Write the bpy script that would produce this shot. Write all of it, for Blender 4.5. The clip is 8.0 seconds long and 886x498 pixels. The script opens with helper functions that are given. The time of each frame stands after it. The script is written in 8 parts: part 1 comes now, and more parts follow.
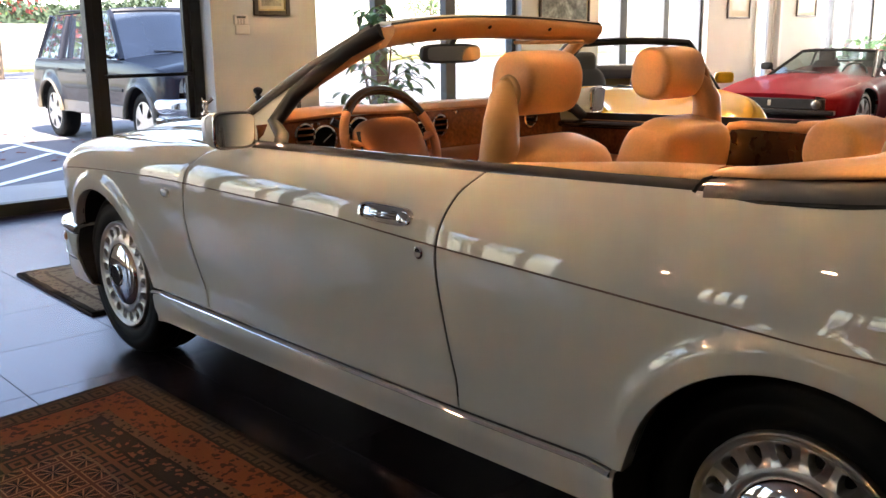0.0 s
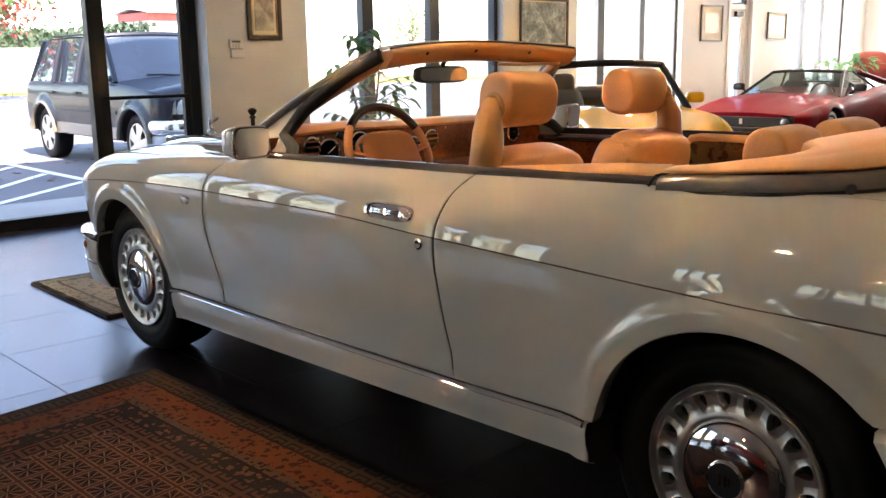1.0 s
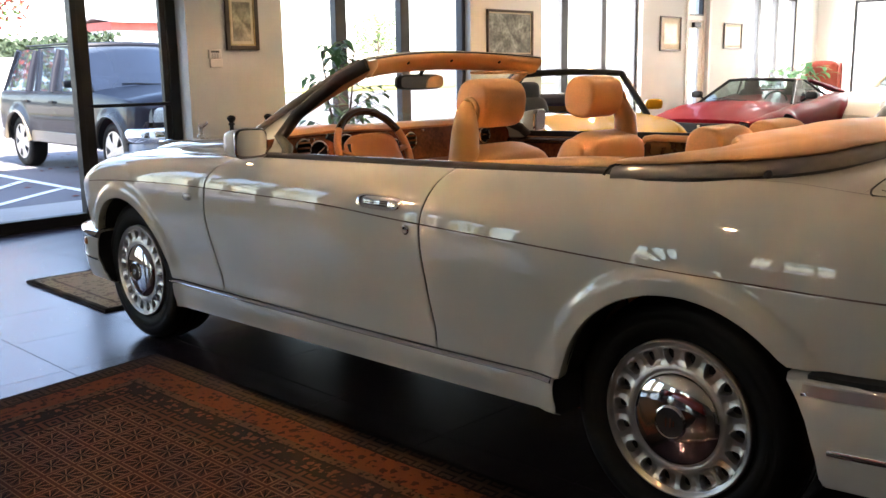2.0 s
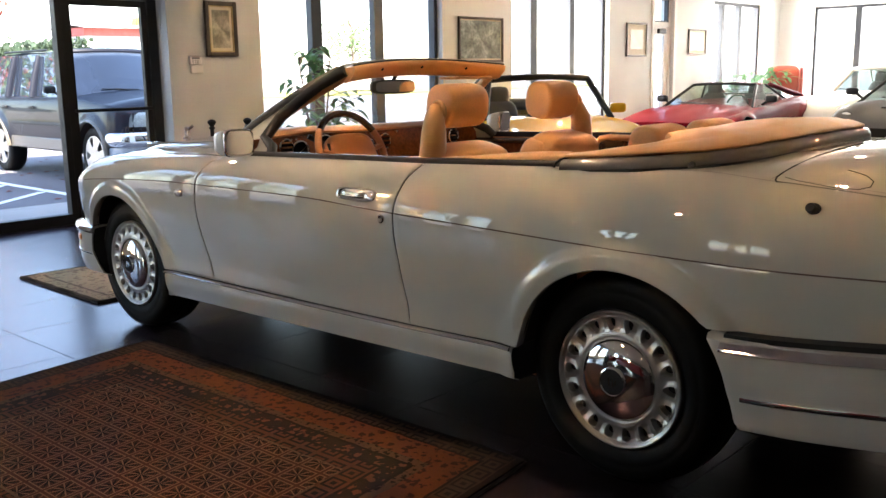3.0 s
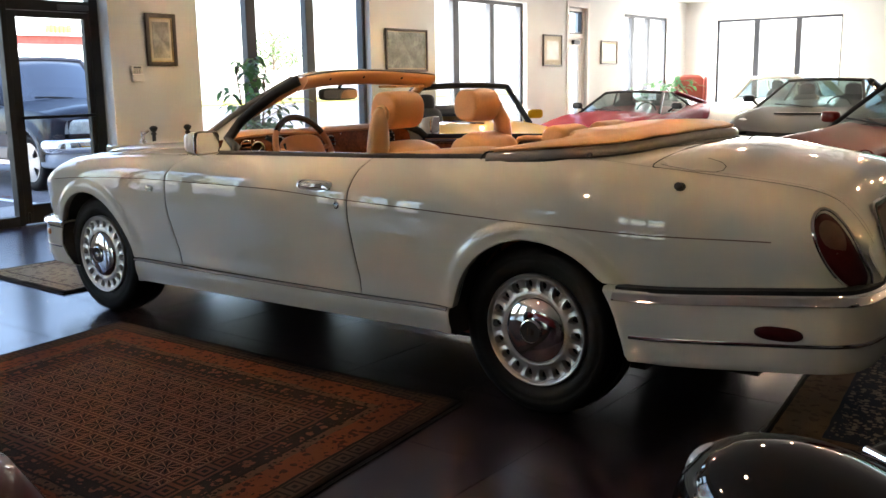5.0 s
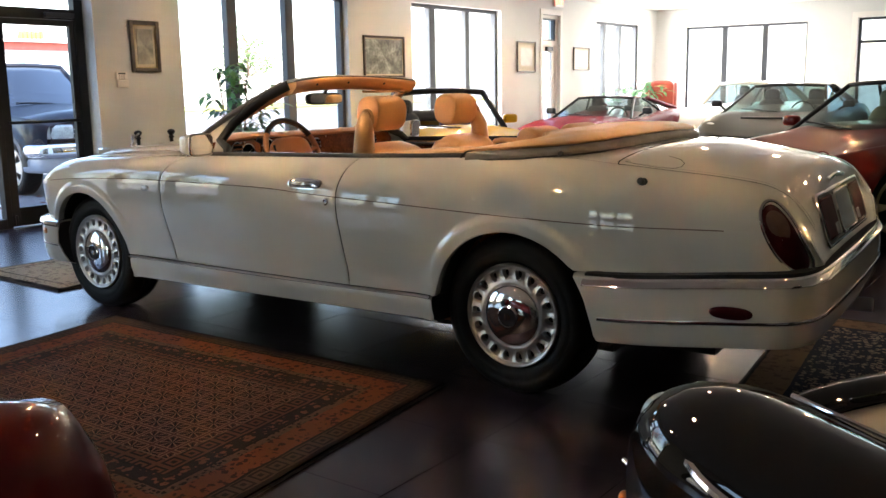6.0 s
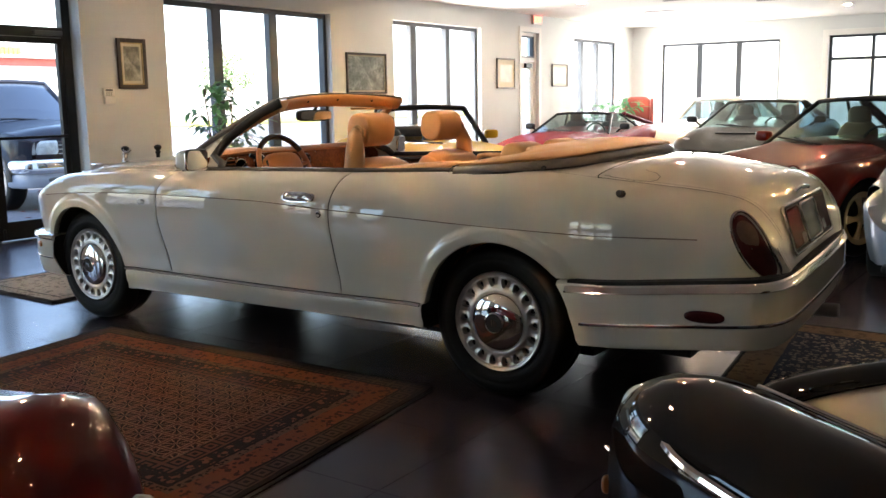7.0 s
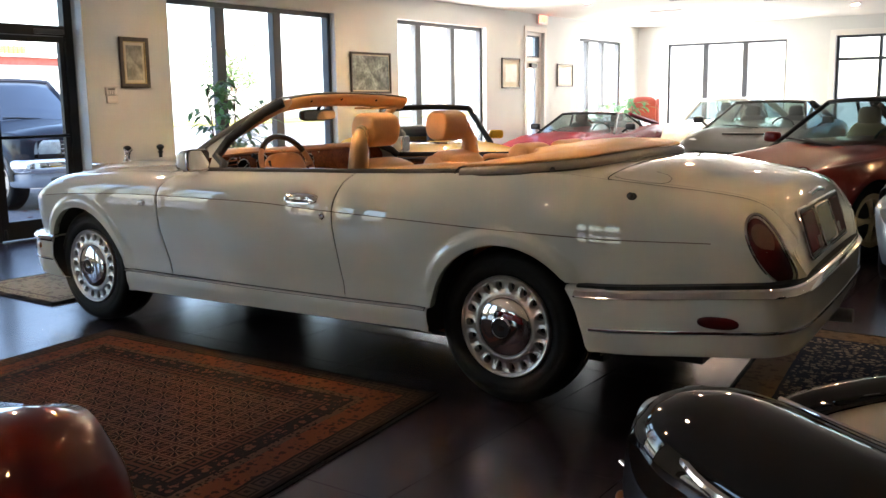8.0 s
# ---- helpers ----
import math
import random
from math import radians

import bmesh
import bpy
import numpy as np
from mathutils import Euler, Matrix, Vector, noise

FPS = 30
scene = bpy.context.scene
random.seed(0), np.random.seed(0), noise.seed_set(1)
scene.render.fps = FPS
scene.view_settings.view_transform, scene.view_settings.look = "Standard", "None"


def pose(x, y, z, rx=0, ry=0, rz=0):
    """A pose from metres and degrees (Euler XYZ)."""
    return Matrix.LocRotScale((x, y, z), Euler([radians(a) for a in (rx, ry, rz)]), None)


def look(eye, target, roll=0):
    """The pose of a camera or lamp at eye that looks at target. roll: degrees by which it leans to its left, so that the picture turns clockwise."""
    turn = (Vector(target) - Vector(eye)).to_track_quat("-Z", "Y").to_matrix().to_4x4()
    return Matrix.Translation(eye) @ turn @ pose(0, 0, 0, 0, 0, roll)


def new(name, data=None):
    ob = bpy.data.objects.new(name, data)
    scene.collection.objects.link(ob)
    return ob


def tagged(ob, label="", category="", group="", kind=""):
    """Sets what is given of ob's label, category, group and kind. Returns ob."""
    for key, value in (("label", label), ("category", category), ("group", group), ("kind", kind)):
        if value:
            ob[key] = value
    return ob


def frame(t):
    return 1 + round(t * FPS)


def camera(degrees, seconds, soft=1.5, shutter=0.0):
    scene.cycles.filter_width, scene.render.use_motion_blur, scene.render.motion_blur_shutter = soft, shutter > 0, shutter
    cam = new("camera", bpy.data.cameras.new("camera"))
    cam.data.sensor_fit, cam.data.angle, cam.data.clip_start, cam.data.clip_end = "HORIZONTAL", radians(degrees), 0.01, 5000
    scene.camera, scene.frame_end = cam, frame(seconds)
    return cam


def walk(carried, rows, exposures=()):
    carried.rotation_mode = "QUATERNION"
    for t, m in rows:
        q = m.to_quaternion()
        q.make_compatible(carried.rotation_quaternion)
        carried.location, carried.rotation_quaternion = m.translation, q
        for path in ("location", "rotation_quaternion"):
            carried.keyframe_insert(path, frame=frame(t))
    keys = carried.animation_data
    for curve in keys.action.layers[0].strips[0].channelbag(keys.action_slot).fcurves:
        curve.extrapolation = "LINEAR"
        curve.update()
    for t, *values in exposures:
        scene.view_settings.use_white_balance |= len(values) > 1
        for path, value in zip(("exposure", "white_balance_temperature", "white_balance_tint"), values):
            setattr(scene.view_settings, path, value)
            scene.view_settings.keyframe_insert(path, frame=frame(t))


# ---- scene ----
cam = camera(50.87, 8.0)
ROWS = [
    (0, 0.7649, -1.6336, 1.3506, 47.316, -12.859, 0.615),
    (0.5, 0.8695, -1.7834, 1.3532, 46.015, -12.593, 0.596),
    (1, 1.0313, -1.9344, 1.3514, 46.194, -11.538, 0.785),
    (1.5, 1.1515, -2.0727, 1.3512, 45.659, -11.172, 0.935),
    (2, 1.2789, -2.2548, 1.3504, 44.100, -11.010, 0.832),
    (3.5, 1.6807, -2.6653, 1.3550, 41.703, -10.337, 1.038),
    (4, 1.7807, -2.8474, 1.3547, 40.088, -9.872, 0.997),
    (4.5, 1.8633, -2.9777, 1.3620, 38.518, -10.103, 0.903),
    (6, 2.1110, -3.3680, 1.3566, 36.212, -9.974, 0.907),
    (6.5, 2.1713, -3.4989, 1.3694, 34.806, -9.468, 0.842),
    (7, 2.1935, -3.5595, 1.3690, 34.899, -9.076, 0.902),
    (7.5, 2.1818, -3.5505, 1.3663, 35.185, -8.995, 0.823),
    (8, 2.1299, -3.4858, 1.3677, 35.144, -9.076, 0.802),
]
walk(cam, [(t, pose(x, y, z, 90 + pitch, roll, yaw)) for t, x, y, z, yaw, pitch, roll in ROWS],
     ((0, 3.0, 6900, 15), (1.5, 3.0, 6800, 14), (4, 3.0, 6500, 11), (8, 3.0, 6400, 10)))

# ---- world, sun, exposure ----
W = bpy.data.worlds.new("world")
scene.world = W
W.use_nodes = True
_n = W.node_tree.nodes
_sky = _n.new("ShaderNodeTexSky")
_sky.sky_type, _sky.sun_disc = "NISHITA", False
_sky.sun_elevation, _sky.sun_rotation = radians(48), radians(100)
_bg = _n["Background"]
_bg.inputs["Strength"].default_value = 0.15
W.node_tree.links.new(_sky.outputs[0], _bg.inputs["Color"])
sun = new("sun", bpy.data.lights.new("sun", "SUN"))
sun.data.energy, sun.data.angle, sun.data.color = 5.0, radians(0.6), (1.0, 0.95, 0.88)
sun.matrix_world = look((0, 0, 0), (-0.66, 0.12, -0.743))
# daylight in the openings of the far windows
for wx, wy, ww, face in ((-7.05, 9.16, 2.4, 1), (-7.05, 14.99, 2.0, 1), (-4.72, 17.25, 2.5, 0)):
    wl = new("window_light", bpy.data.lights.new("window_light", "AREA"))
    wl.data.shape, wl.data.size, wl.data.size_y = "RECTANGLE", ww, 2.2
    wl.data.energy, wl.data.color = 46.0, (1.0, 0.97, 0.92)
    wl.matrix_world = look((wx, wy, 1.43), (wx + face, wy - 1 + face, 1.43))


# ---- small tools ----
def pchip(pts):
    """A smooth curve through (x, y) pairs that does not overshoot."""
    xs = [p[0] for p in pts]
    ys = [p[1] for p in pts]
    n = len(xs)
    h = [xs[i + 1] - xs[i] for i in range(n - 1)]
    d = [(ys[i + 1] - ys[i]) / h[i] for i in range(n - 1)]
    m = [d[0]] + [0.0] * (n - 2) + [d[-1]]
    for i in range(1, n - 1):
        if d[i - 1] * d[i] > 0:
            w1, w2 = 2 * h[i] + h[i - 1], h[i] + 2 * h[i - 1]
            m[i] = (w1 + w2) / (w1 / d[i - 1] + w2 / d[i])

    def f(x):
        if x <= xs[0]:
            return ys[0]
        if x >= xs[-1]:
            return ys[-1]
        i = 0
        while x > xs[i + 1]:
            i += 1
        t = (x - xs[i]) / h[i]
        return ((1 + 2 * t) * (1 - t) ** 2 * ys[i] + t * (1 - t) ** 2 * h[i] * m[i]
                + t * t * (3 - 2 * t) * ys[i + 1] + t * t * (t - 1) * h[i] * m[i + 1])
    return f


def sstep(a, b, x):
    t = min(1.0, max(0.0, (x - a) / (b - a)))
    return t * t * (3 - 2 * t)


def lerp(a, b, t):
    return a + (b - a) * t


class Build:
    """Collects vertices and faces for one mesh."""

    def __init__(self):
        self.v, self.f = [], []

    def grid(self, rows, loop_u=False, loop_v=False, flip=False):
        base, nu, nv = len(self.v), len(rows), len(rows[0])
        for r in rows:
            self.v.extend(tuple(p) for p in r)
        for i in range(nu if loop_u else nu - 1):
            for j in range(nv if loop_v else nv - 1):
                a, b = base + i * nv + j, base + i * nv + (j + 1) % nv
                c, d = base + ((i + 1) % nu) * nv + (j + 1) % nv, base + ((i + 1) % nu) * nv + j
                self.f.append((d, c, b, a) if flip else (a, b, c, d))
        return self

    def fan(self, ring, flip=False):
        base = len(self.v)
        self.v.extend(tuple(p) for p in ring)
        idx = tuple(range(base, base + len(ring)))
        self.f.append(idx[::-1] if flip else idx)
        return self

    def box(self, lo, hi, m=None):
        base = len(self.v)
        for x in (lo[0], hi[0]):
            for y in (lo[1], hi[1]):
                for z in (lo[2], hi[2]):
                    p = Vector((x, y, z))
                    self.v.append(tuple(m @ p if m else p))
        for q in ((0, 1, 3, 2), (4, 6, 7, 5), (0, 4, 5, 1), (2, 3, 7, 6), (0, 2, 6, 4), (1, 5, 7, 3)):
            self.f.append(tuple(base + k for k in q))
        return self

    def lathe(self, profile, m=None, n=32, close=True):
        """profile: (radius, height) pairs, turned round z."""
        rows = []
        for r, z in profile:
            row = []
            for k in range(n):
                a = 2 * math.pi * k / n
                p = Vector((r * math.cos(a), r * math.sin(a), z))
                row.append(m @ p if m else p)
            rows.append(row)
        self.grid(rows, loop_v=True, flip=True)
        if close:
            if profile[0][0] > 1e-4:
                self.fan(rows[0], flip=True)
            if profile[-1][0] > 1e-4:
                self.fan(rows[-1])
        return self

    def tube(self, pts, r, n=8, loop=False, flat=1.0, caps=True):
        """A round rod along pts; r may be a list. flat squeezes it in the second direction."""
        pts = [Vector(p) for p in pts]
        rr = r if isinstance(r, (list, tuple)) else [r] * len(pts)
        rows, up = [], None
        for i, p in enumerate(pts):
            a = pts[i - 1] if i or loop else p
            b = pts[(i + 1) % len(pts)] if i + 1 < len(pts) or loop else p
            d = (b - a).normalized()
            if up is None:
                up = Vector((0, 0, 1)) if abs(d.z) < 0.9 else Vector((1, 0, 0))
            s = d.cross(up).normalized()
            up = s.cross(d).normalized()
            rows.append([p + rr[i] * (math.cos(2 * math.pi * k / n) * s + flat * math.sin(2 * math.pi * k / n) * up) for k in range(n)])
        self.grid(rows, loop_u=loop, loop_v=True)
        if caps and not loop:
            self.fan(rows[0])
            self.fan(rows[-1], flip=True)
        return self

    def strip(self, pts, prof, side):
        """Sweeps a closed profile of (out, up) pairs along pts; side(i) gives the outward way at each."""
        rows = []
        for i, p in enumerate(pts):
            o = side(i)
            rows.append([Vector(p) + o * a + Vector((0, 0, b)) for a, b in prof])
        self.grid(rows, loop_v=True)
        self.fan(rows[0])
        self.fan(rows[-1], flip=True)
        return self

    def pillow(self, c, s, e1=0.5, e2=0.5, m=None, nu=14, nv=24):
        """A superellipsoid cushion: centre, half sizes, squareness up and round."""
        def pw(v, e):
            return math.copysign(abs(v) ** e, v)
        rows = []
        for i in range(nu + 1):
            a = -math.pi / 2 + math.pi * i / nu
            row = []
            for k in range(nv):
                b = 2 * math.pi * k / nv
                p = Vector((s[0] * pw(math.cos(a), e1) * pw(math.cos(b), e2), s[1] * pw(math.cos(a), e1) * pw(math.sin(b), e2), s[2] * pw(math.sin(a), e1)))
                p = (m @ p if m else p) + Vector(c)
                row.append(p)
            rows.append(row)
        return self.grid(rows, loop_v=True)

    def done(self, name, mat, parent=None, label="", smooth=40, bevel=0.0, thick=0.0, sub=0):
        me = bpy.data.meshes.new(name)
        me.from_pydata(self.v, [], self.f)
        me.validate(clean_customdata=False)
        if smooth:
            me.polygons.foreach_set("use_smooth", [True] * len(me.polygons))
            me.set_sharp_from_angle(angle=radians(smooth))
        me.materials.append(mat)
        ob = new(name, me)
        if thick:
            md = ob.modifiers.new("thick", "SOLIDIFY")
            md.thickness, md.offset = thick, -1
            wn = ob.modifiers.new("normals", "WEIGHTED_NORMAL")
            wn.keep_sharp, wn.weight = True, 80
        if bevel:
            md = ob.modifiers.new("bevel", "BEVEL")
            md.width, md.segments, md.limit_method, md.angle_limit = bevel, 2, "ANGLE", radians(40)
        if parent:
            ob.parent = parent
        if label:
            tagged(ob, label=label)
        return ob


def thing(name, label, category, m=None, group="", kind=""):
    ob = new(name)
    ob.empty_display_size = 0.1
    if m:
        ob.matrix_world = m
    return tagged(ob, label, category, group, kind)


def box(name, lo, hi, mat, parent=None, label="", bevel=0.0, m=None):
    return Build().box(lo, hi, m).done(name, mat, parent, label, smooth=0 if not bevel else 40, bevel=bevel)


# ---- materials ----
def mat_base(name):
    m = bpy.data.materials.new(name)
    m.use_nodes = True
    return m, m.node_tree, m.node_tree.nodes["Principled BSDF"]


def surf(name, col, rough=0.5, metal=0.0, var=0.0, scale=6.0, fine=0.0, fscale=120.0, bump=0.0, bscale=200.0, coat=0.0, rvar=0.0, spec=0.5, rand=0.0):
    """A plain material with colour variation at two scales, roughness variation and fine relief."""
    m, nt, p = mat_base(name)
    L = nt.links.new
    p.inputs["Base Color"].default_value = (*col, 1)
    p.inputs["Roughness"].default_value = rough
    p.inputs["Metallic"].default_value = metal
    p.inputs["Specular IOR Level"].default_value = spec
    p.inputs["Coat Weight"].default_value = coat
    p.inputs["Coat Roughness"].default_value = 0.012
    tc = nt.nodes.new("ShaderNodeTexCoord")
    last = None
    for amount, sc, det in ((var, scale, 4), (fine, fscale, 2)):
        if not amount:
            continue
        nz = nt.nodes.new("ShaderNodeTexNoise")
        nz.inputs["Scale"].default_value, nz.inputs["Detail"].default_value = sc, det
        L(tc.outputs["Object"], nz.inputs["Vector"])
        mr = nt.nodes.new("ShaderNodeMapRange")
        mr.inputs["From Min"].default_value, mr.inputs["From Max"].default_value = 0.3, 0.7
        mr.inputs["To Min"].default_value, mr.inputs["To Max"].default_value = 1 - amount, 1 + amount
        L(nz.outputs["Fac"], mr.inputs["Value"])
        mx = nt.nodes.new("ShaderNodeMix")
        mx.data_type, mx.blend_type = "RGBA", "MULTIPLY"
        mx.inputs["Factor"].default_value = 1.0
        mx.inputs["A"].default_value = (*col, 1)
        if last:
            L(last, mx.inputs["A"])
        L(mr.outputs["Result"], mx.inputs["B"])
        last = mx.outputs["Result"]
    if rand:
        oi = nt.nodes.new("ShaderNodeObjectInfo")
        mr = nt.nodes.new("ShaderNodeMapRange")
        mr.inputs["To Min"].default_value, mr.inputs["To Max"].default_value = 1 - rand, 1 + rand
        L(oi.outputs["Random"], mr.inputs["Value"])
        mx = nt.nodes.new("ShaderNodeMix")
        mx.data_type, mx.blend_type = "RGBA", "MULTIPLY"
        mx.inputs["Factor"].default_value = 1.0
        mx.inputs["A"].default_value = (*col, 1)
        if last:
            L(last, mx.inputs["A"])
        L(mr.outputs["Result"], mx.inputs["B"])
        last = mx.outputs["Result"]
    if last:
        L(last, p.inputs["Base Color"])
    if rvar:
        nz = nt.nodes.new("ShaderNodeTexNoise")
        nz.inputs["Scale"].default_value, nz.inputs["Detail"].default_value = scale * 2.3, 5
        L(tc.outputs["Object"], nz.inputs["Vector"])
        mr = nt.nodes.new("ShaderNodeMapRange")
        mr.inputs["From Min"].default_value, mr.inputs["From Max"].default_value = 0.3, 0.7
        mr.inputs["To Min"].default_value, mr.inputs["To Max"].default_value = max(0.02, rough - rvar), rough + rvar
        L(nz.outputs["Fac"], mr.inputs["Value"])
        L(mr.outputs["Result"], p.inputs["Roughness"])
    if bump:
        nz = nt.nodes.new("ShaderNodeTexNoise")
        nz.inputs["Scale"].default_value, nz.inputs["Detail"].default_value = bscale, 3
        L(tc.outputs["Object"], nz.inputs["Vector"])
        bp = nt.nodes.new("ShaderNodeBump")
        bp.inputs["Strength"].default_value, bp.inputs["Distance"].default_value = bump, 0.002
        L(nz.outputs["Fac"], bp.inputs["Height"])
        L(bp.outputs["Normal"], p.inputs["Normal"])
    return m


def glow(name, col, strength):
    m, nt, p = mat_base(name)
    p.inputs["Base Color"].default_value = (*col, 1)
    p.inputs["Emission Color"].default_value = (*col, 1)
    p.inputs["Emission Strength"].default_value = strength
    return m


def glassy(name, tint=(1, 1, 1), rough=0.0, ior=1.45, thin=True):
    """Thin window glass: mostly clear, with a mirror share that grows towards grazing sight."""
    m, nt, p = mat_base(name)
    n, L = nt.nodes, nt.links.new
    out = n["Material Output"]
    tr = n.new("ShaderNodeBsdfTransparent")
    tr.inputs["Color"].default_value = (*tint, 1)
    gl = n.new("ShaderNodeBsdfGlossy")
    gl.inputs["Roughness"].default_value = rough
    lw = n.new("ShaderNodeLayerWeight")
    lw.inputs["Blend"].default_value = 0.5
    pw = n.new("ShaderNodeMath")
    pw.operation = "POWER"
    pw.inputs[1].default_value = 4.5
    L(lw.outputs["Facing"], pw.inputs[0])
    fr = n.new("ShaderNodeMapRange")
    fr.inputs["To Min"].default_value, fr.inputs["To Max"].default_value = 0.03, 0.8
    L(pw.outputs[0], fr.inputs["Value"])
    mx = n.new("ShaderNodeMixShader")
    L(fr.outputs[0], mx.inputs[0])
    L(tr.outputs[0], mx.inputs[1])
    L(gl.outputs[0], mx.inputs[2])
    L(mx.outputs[0], out.inputs["Surface"])
    n.remove(p)
    return m


M_WALL = surf("wall_paint", (0.66, 0.67, 0.655), 0.75, var=0.04, scale=1.2, fine=0.02, fscale=60, bump=0.15, bscale=90)
# for the unseen south and east walls; the dark tone cuts bounced light
M_LOWBOUNCE = surf("bounce_cut_wall", (0.13, 0.115, 0.10), 0.75, var=0.06, scale=1.2, fine=0.03, fscale=60)
M_WHITE = surf("white_paint", (0.78, 0.76, 0.72), 0.5, var=0.03, scale=3, bump=0.05)
M_CEIL = surf("ceiling_paint", (0.80, 0.76, 0.69), 0.85, var=0.03, scale=0.8, bump=0.2, bscale=60)
M_TILE = surf("floor_tile", (0.0245, 0.0165, 0.0200), 0.25, spec=0.29, var=0.05, scale=1.1, fine=0.06, fscale=60, rvar=0.02, bump=0.015, bscale=30, rand=0.10)
M_TILE.node_tree.nodes["Principled BSDF"].inputs["Specular Tint"].default_value = (1.0, 0.60, 0.98, 1)
M_GROUT = surf("tile_grout", (0.055, 0.052, 0.05), 0.9, var=0.15, scale=12)
M_BLACK = surf("black_metal", (0.012, 0.012, 0.013), 0.42, spec=0.2, var=0.2, scale=5, fine=0.1, rvar=0.08)
M_DARKBLUE = surf("dark_aluminium", (0.045, 0.05, 0.058), 0.45, metal=0.3, var=0.12, scale=4, rvar=0.06)
M_GLASS = glassy("window_glass")
M_PAINT = surf("white_car_paint", (0.63, 0.615, 0.555), 0.6, spec=0.08, var=0.01, scale=2, coat=1.0)
M_PAINT.node_tree.nodes["Principled BSDF"].inputs["Coat IOR"].default_value = 1.65
M_LINER = surf("black_liner", (0.008, 0.008, 0.008), 0.9, var=0.2)
M_TYRE = surf("tyre_rubber", (0.0042, 0.0040, 0.0038), 0.6, spec=0.16, var=0.2, scale=10, fine=0.1, bump=0.15, bscale=300)
M_CHROME = surf("chrome", (0.82, 0.80, 0.78), 0.05, metal=1.0, var=0.03, scale=8, rvar=0.02)
M_SILVER = surf("silver_alloy", (0.55, 0.525, 0.50), 0.34, metal=0.85, var=0.04, scale=20, rvar=0.05)
M_LEATHER = surf("orange_leather", (0.87, 0.455, 0.19), 0.42, var=0.05, scale=5, fine=0.05, fscale=150, bump=0.35, bscale=420, rvar=0.06)
M_BEIGE = surf("beige_leather", (0.64, 0.37, 0.16), 0.45, var=0.05, scale=5, bump=0.3, bscale=420)
M_SADDLE = surf("saddle_leather", (0.47, 0.185, 0.065), 0.42, var=0.06, scale=5, fine=0.05, fscale=150, bump=0.3, bscale=420, rvar=0.05)
M_BROWN = surf("brown_leather", (0.21, 0.075, 0.028), 0.45, var=0.08, scale=6, bump=0.3, bscale=420)
M_WOOD = surf("burr_walnut", (0.16, 0.045, 0.015), 0.15, var=0.35, scale=14, fine=0.25, fscale=70, coat=0.8)
M_DWOOD = surf("dark_walnut", (0.045, 0.018, 0.008), 0.15, var=0.3, scale=20, coat=0.8)
M_RUBBER = surf("black_rubber", (0.012, 0.012, 0.012), 0.55, var=0.15, scale=20)
M_REDLAMP = surf("red_lamp_lens", (0.042, 0.002, 0.003), 0.3, var=0.2, scale=30, spec=0.12, coat=0.06)
M_AMBER = surf("amber_lens", (0.42, 0.13, 0.015), 0.3, coat=0.3, var=0.1, scale=30)
M_LENS = surf("clear_lens", (0.55, 0.57, 0.58), 0.1, coat=1.0, var=0.1, scale=40)
M_WGLASS = glassy("car_glass", (0.93, 0.96, 0.95))
M_DGLASS = glassy("tinted_glass", (0.62, 0.72, 0.70))

# ---- the room ----
XW, YF, XE, YS, ZC = -6.72, 16.87, 9.0, -15.0, 2.93


def wall(name, axis, at, depth, lo, hi, top, holes, label):
    """A thick wall along x or y with holes (a0, a1, z0, z1); depth goes outwards."""
    cuts = sorted({lo, hi, *[h[0] for h in holes], *[h[1] for h in holes]})
    b = Build()

    def blk(a0, a1, z0, z1):
        if axis == "y":
            b.box((min(at, at + depth), a0, z0), (max(at, at + depth), a1, z1))
        else:
            b.box((a0, min(at, at + depth), z0), (a1, max(at, at + depth), z1))
    for a0, a1 in zip(cuts, cuts[1:]):
        mid, z = (a0 + a1) / 2, 0.0
        for h in sorted((h for h in holes if h[0] < mid < h[1]), key=lambda h: h[2]):
            if h[2] > z:
                blk(a0, a1, z, h[2])
            z = h[3]
        if z < top:
            blk(a0, a1, z, top)
    return tagged(b.done(name, M_LOWBOUNCE if "dark" in label else M_WALL, smooth=0), label, "wall", kind="structure")


DOOR1 = (-0.62, 2.53, 0.0, 2.62)
WIN1, WIN2, WIN3 = (3.64, 6.50, 0.28, 2.58), (7.92, 10.40, 0.28, 2.59), (13.93, 16.05, 0.28, 2.58)
DOOR2 = (11.78, 12.44, 0.0, 2.60)
WIN4, WIN5 = (-6.03, -3.42, 0.28, 2.53), (-2.45, -0.55, 0.0, 2.55)
WINA, WINB, WINC = (-4.45, -1.9, 0.28, 2.58), (-8.2, -5.7, 0.28, 2.58), (-14.0, -11.5, 0.28, 2.58)
WIND = (-5.5, -3.05, 0.28, 2.58)
# the west wall's unseen top is added height that lengthens its shadow outdoors
wall("wall_west", "y", XW, -0.26, YS - 0.3, YF + 0.3, 7.2, [DOOR1, WIN1, WIN2, DOOR2, WIN3, WINA, WINB, WINC], "off-white painted plaster wall with tall windows")
wall("wall_north", "x", YF, 0.26, XW, XE, 3.5, [WIN4, WIN5], "cream painted plaster wall with a wide window")
# unseen closing walls, darkened so that little light bounces back
wall("wall_south", "x", YS, -0.26, XW, XE, 3.5, [WIND], "unseen wall with one tall window, kept dark to cut bounced light")
wall("wall_east", "y", XE, 0.26, YS - 0.3, YF + 0.3, 3.5, [], "plain unseen wall, kept dark to cut bounced light")
cb = Build()
cb.box((XW - 0.26, YS - 0.3, ZC), (XE + 0.26, YF + 0.3, ZC + 0.2))
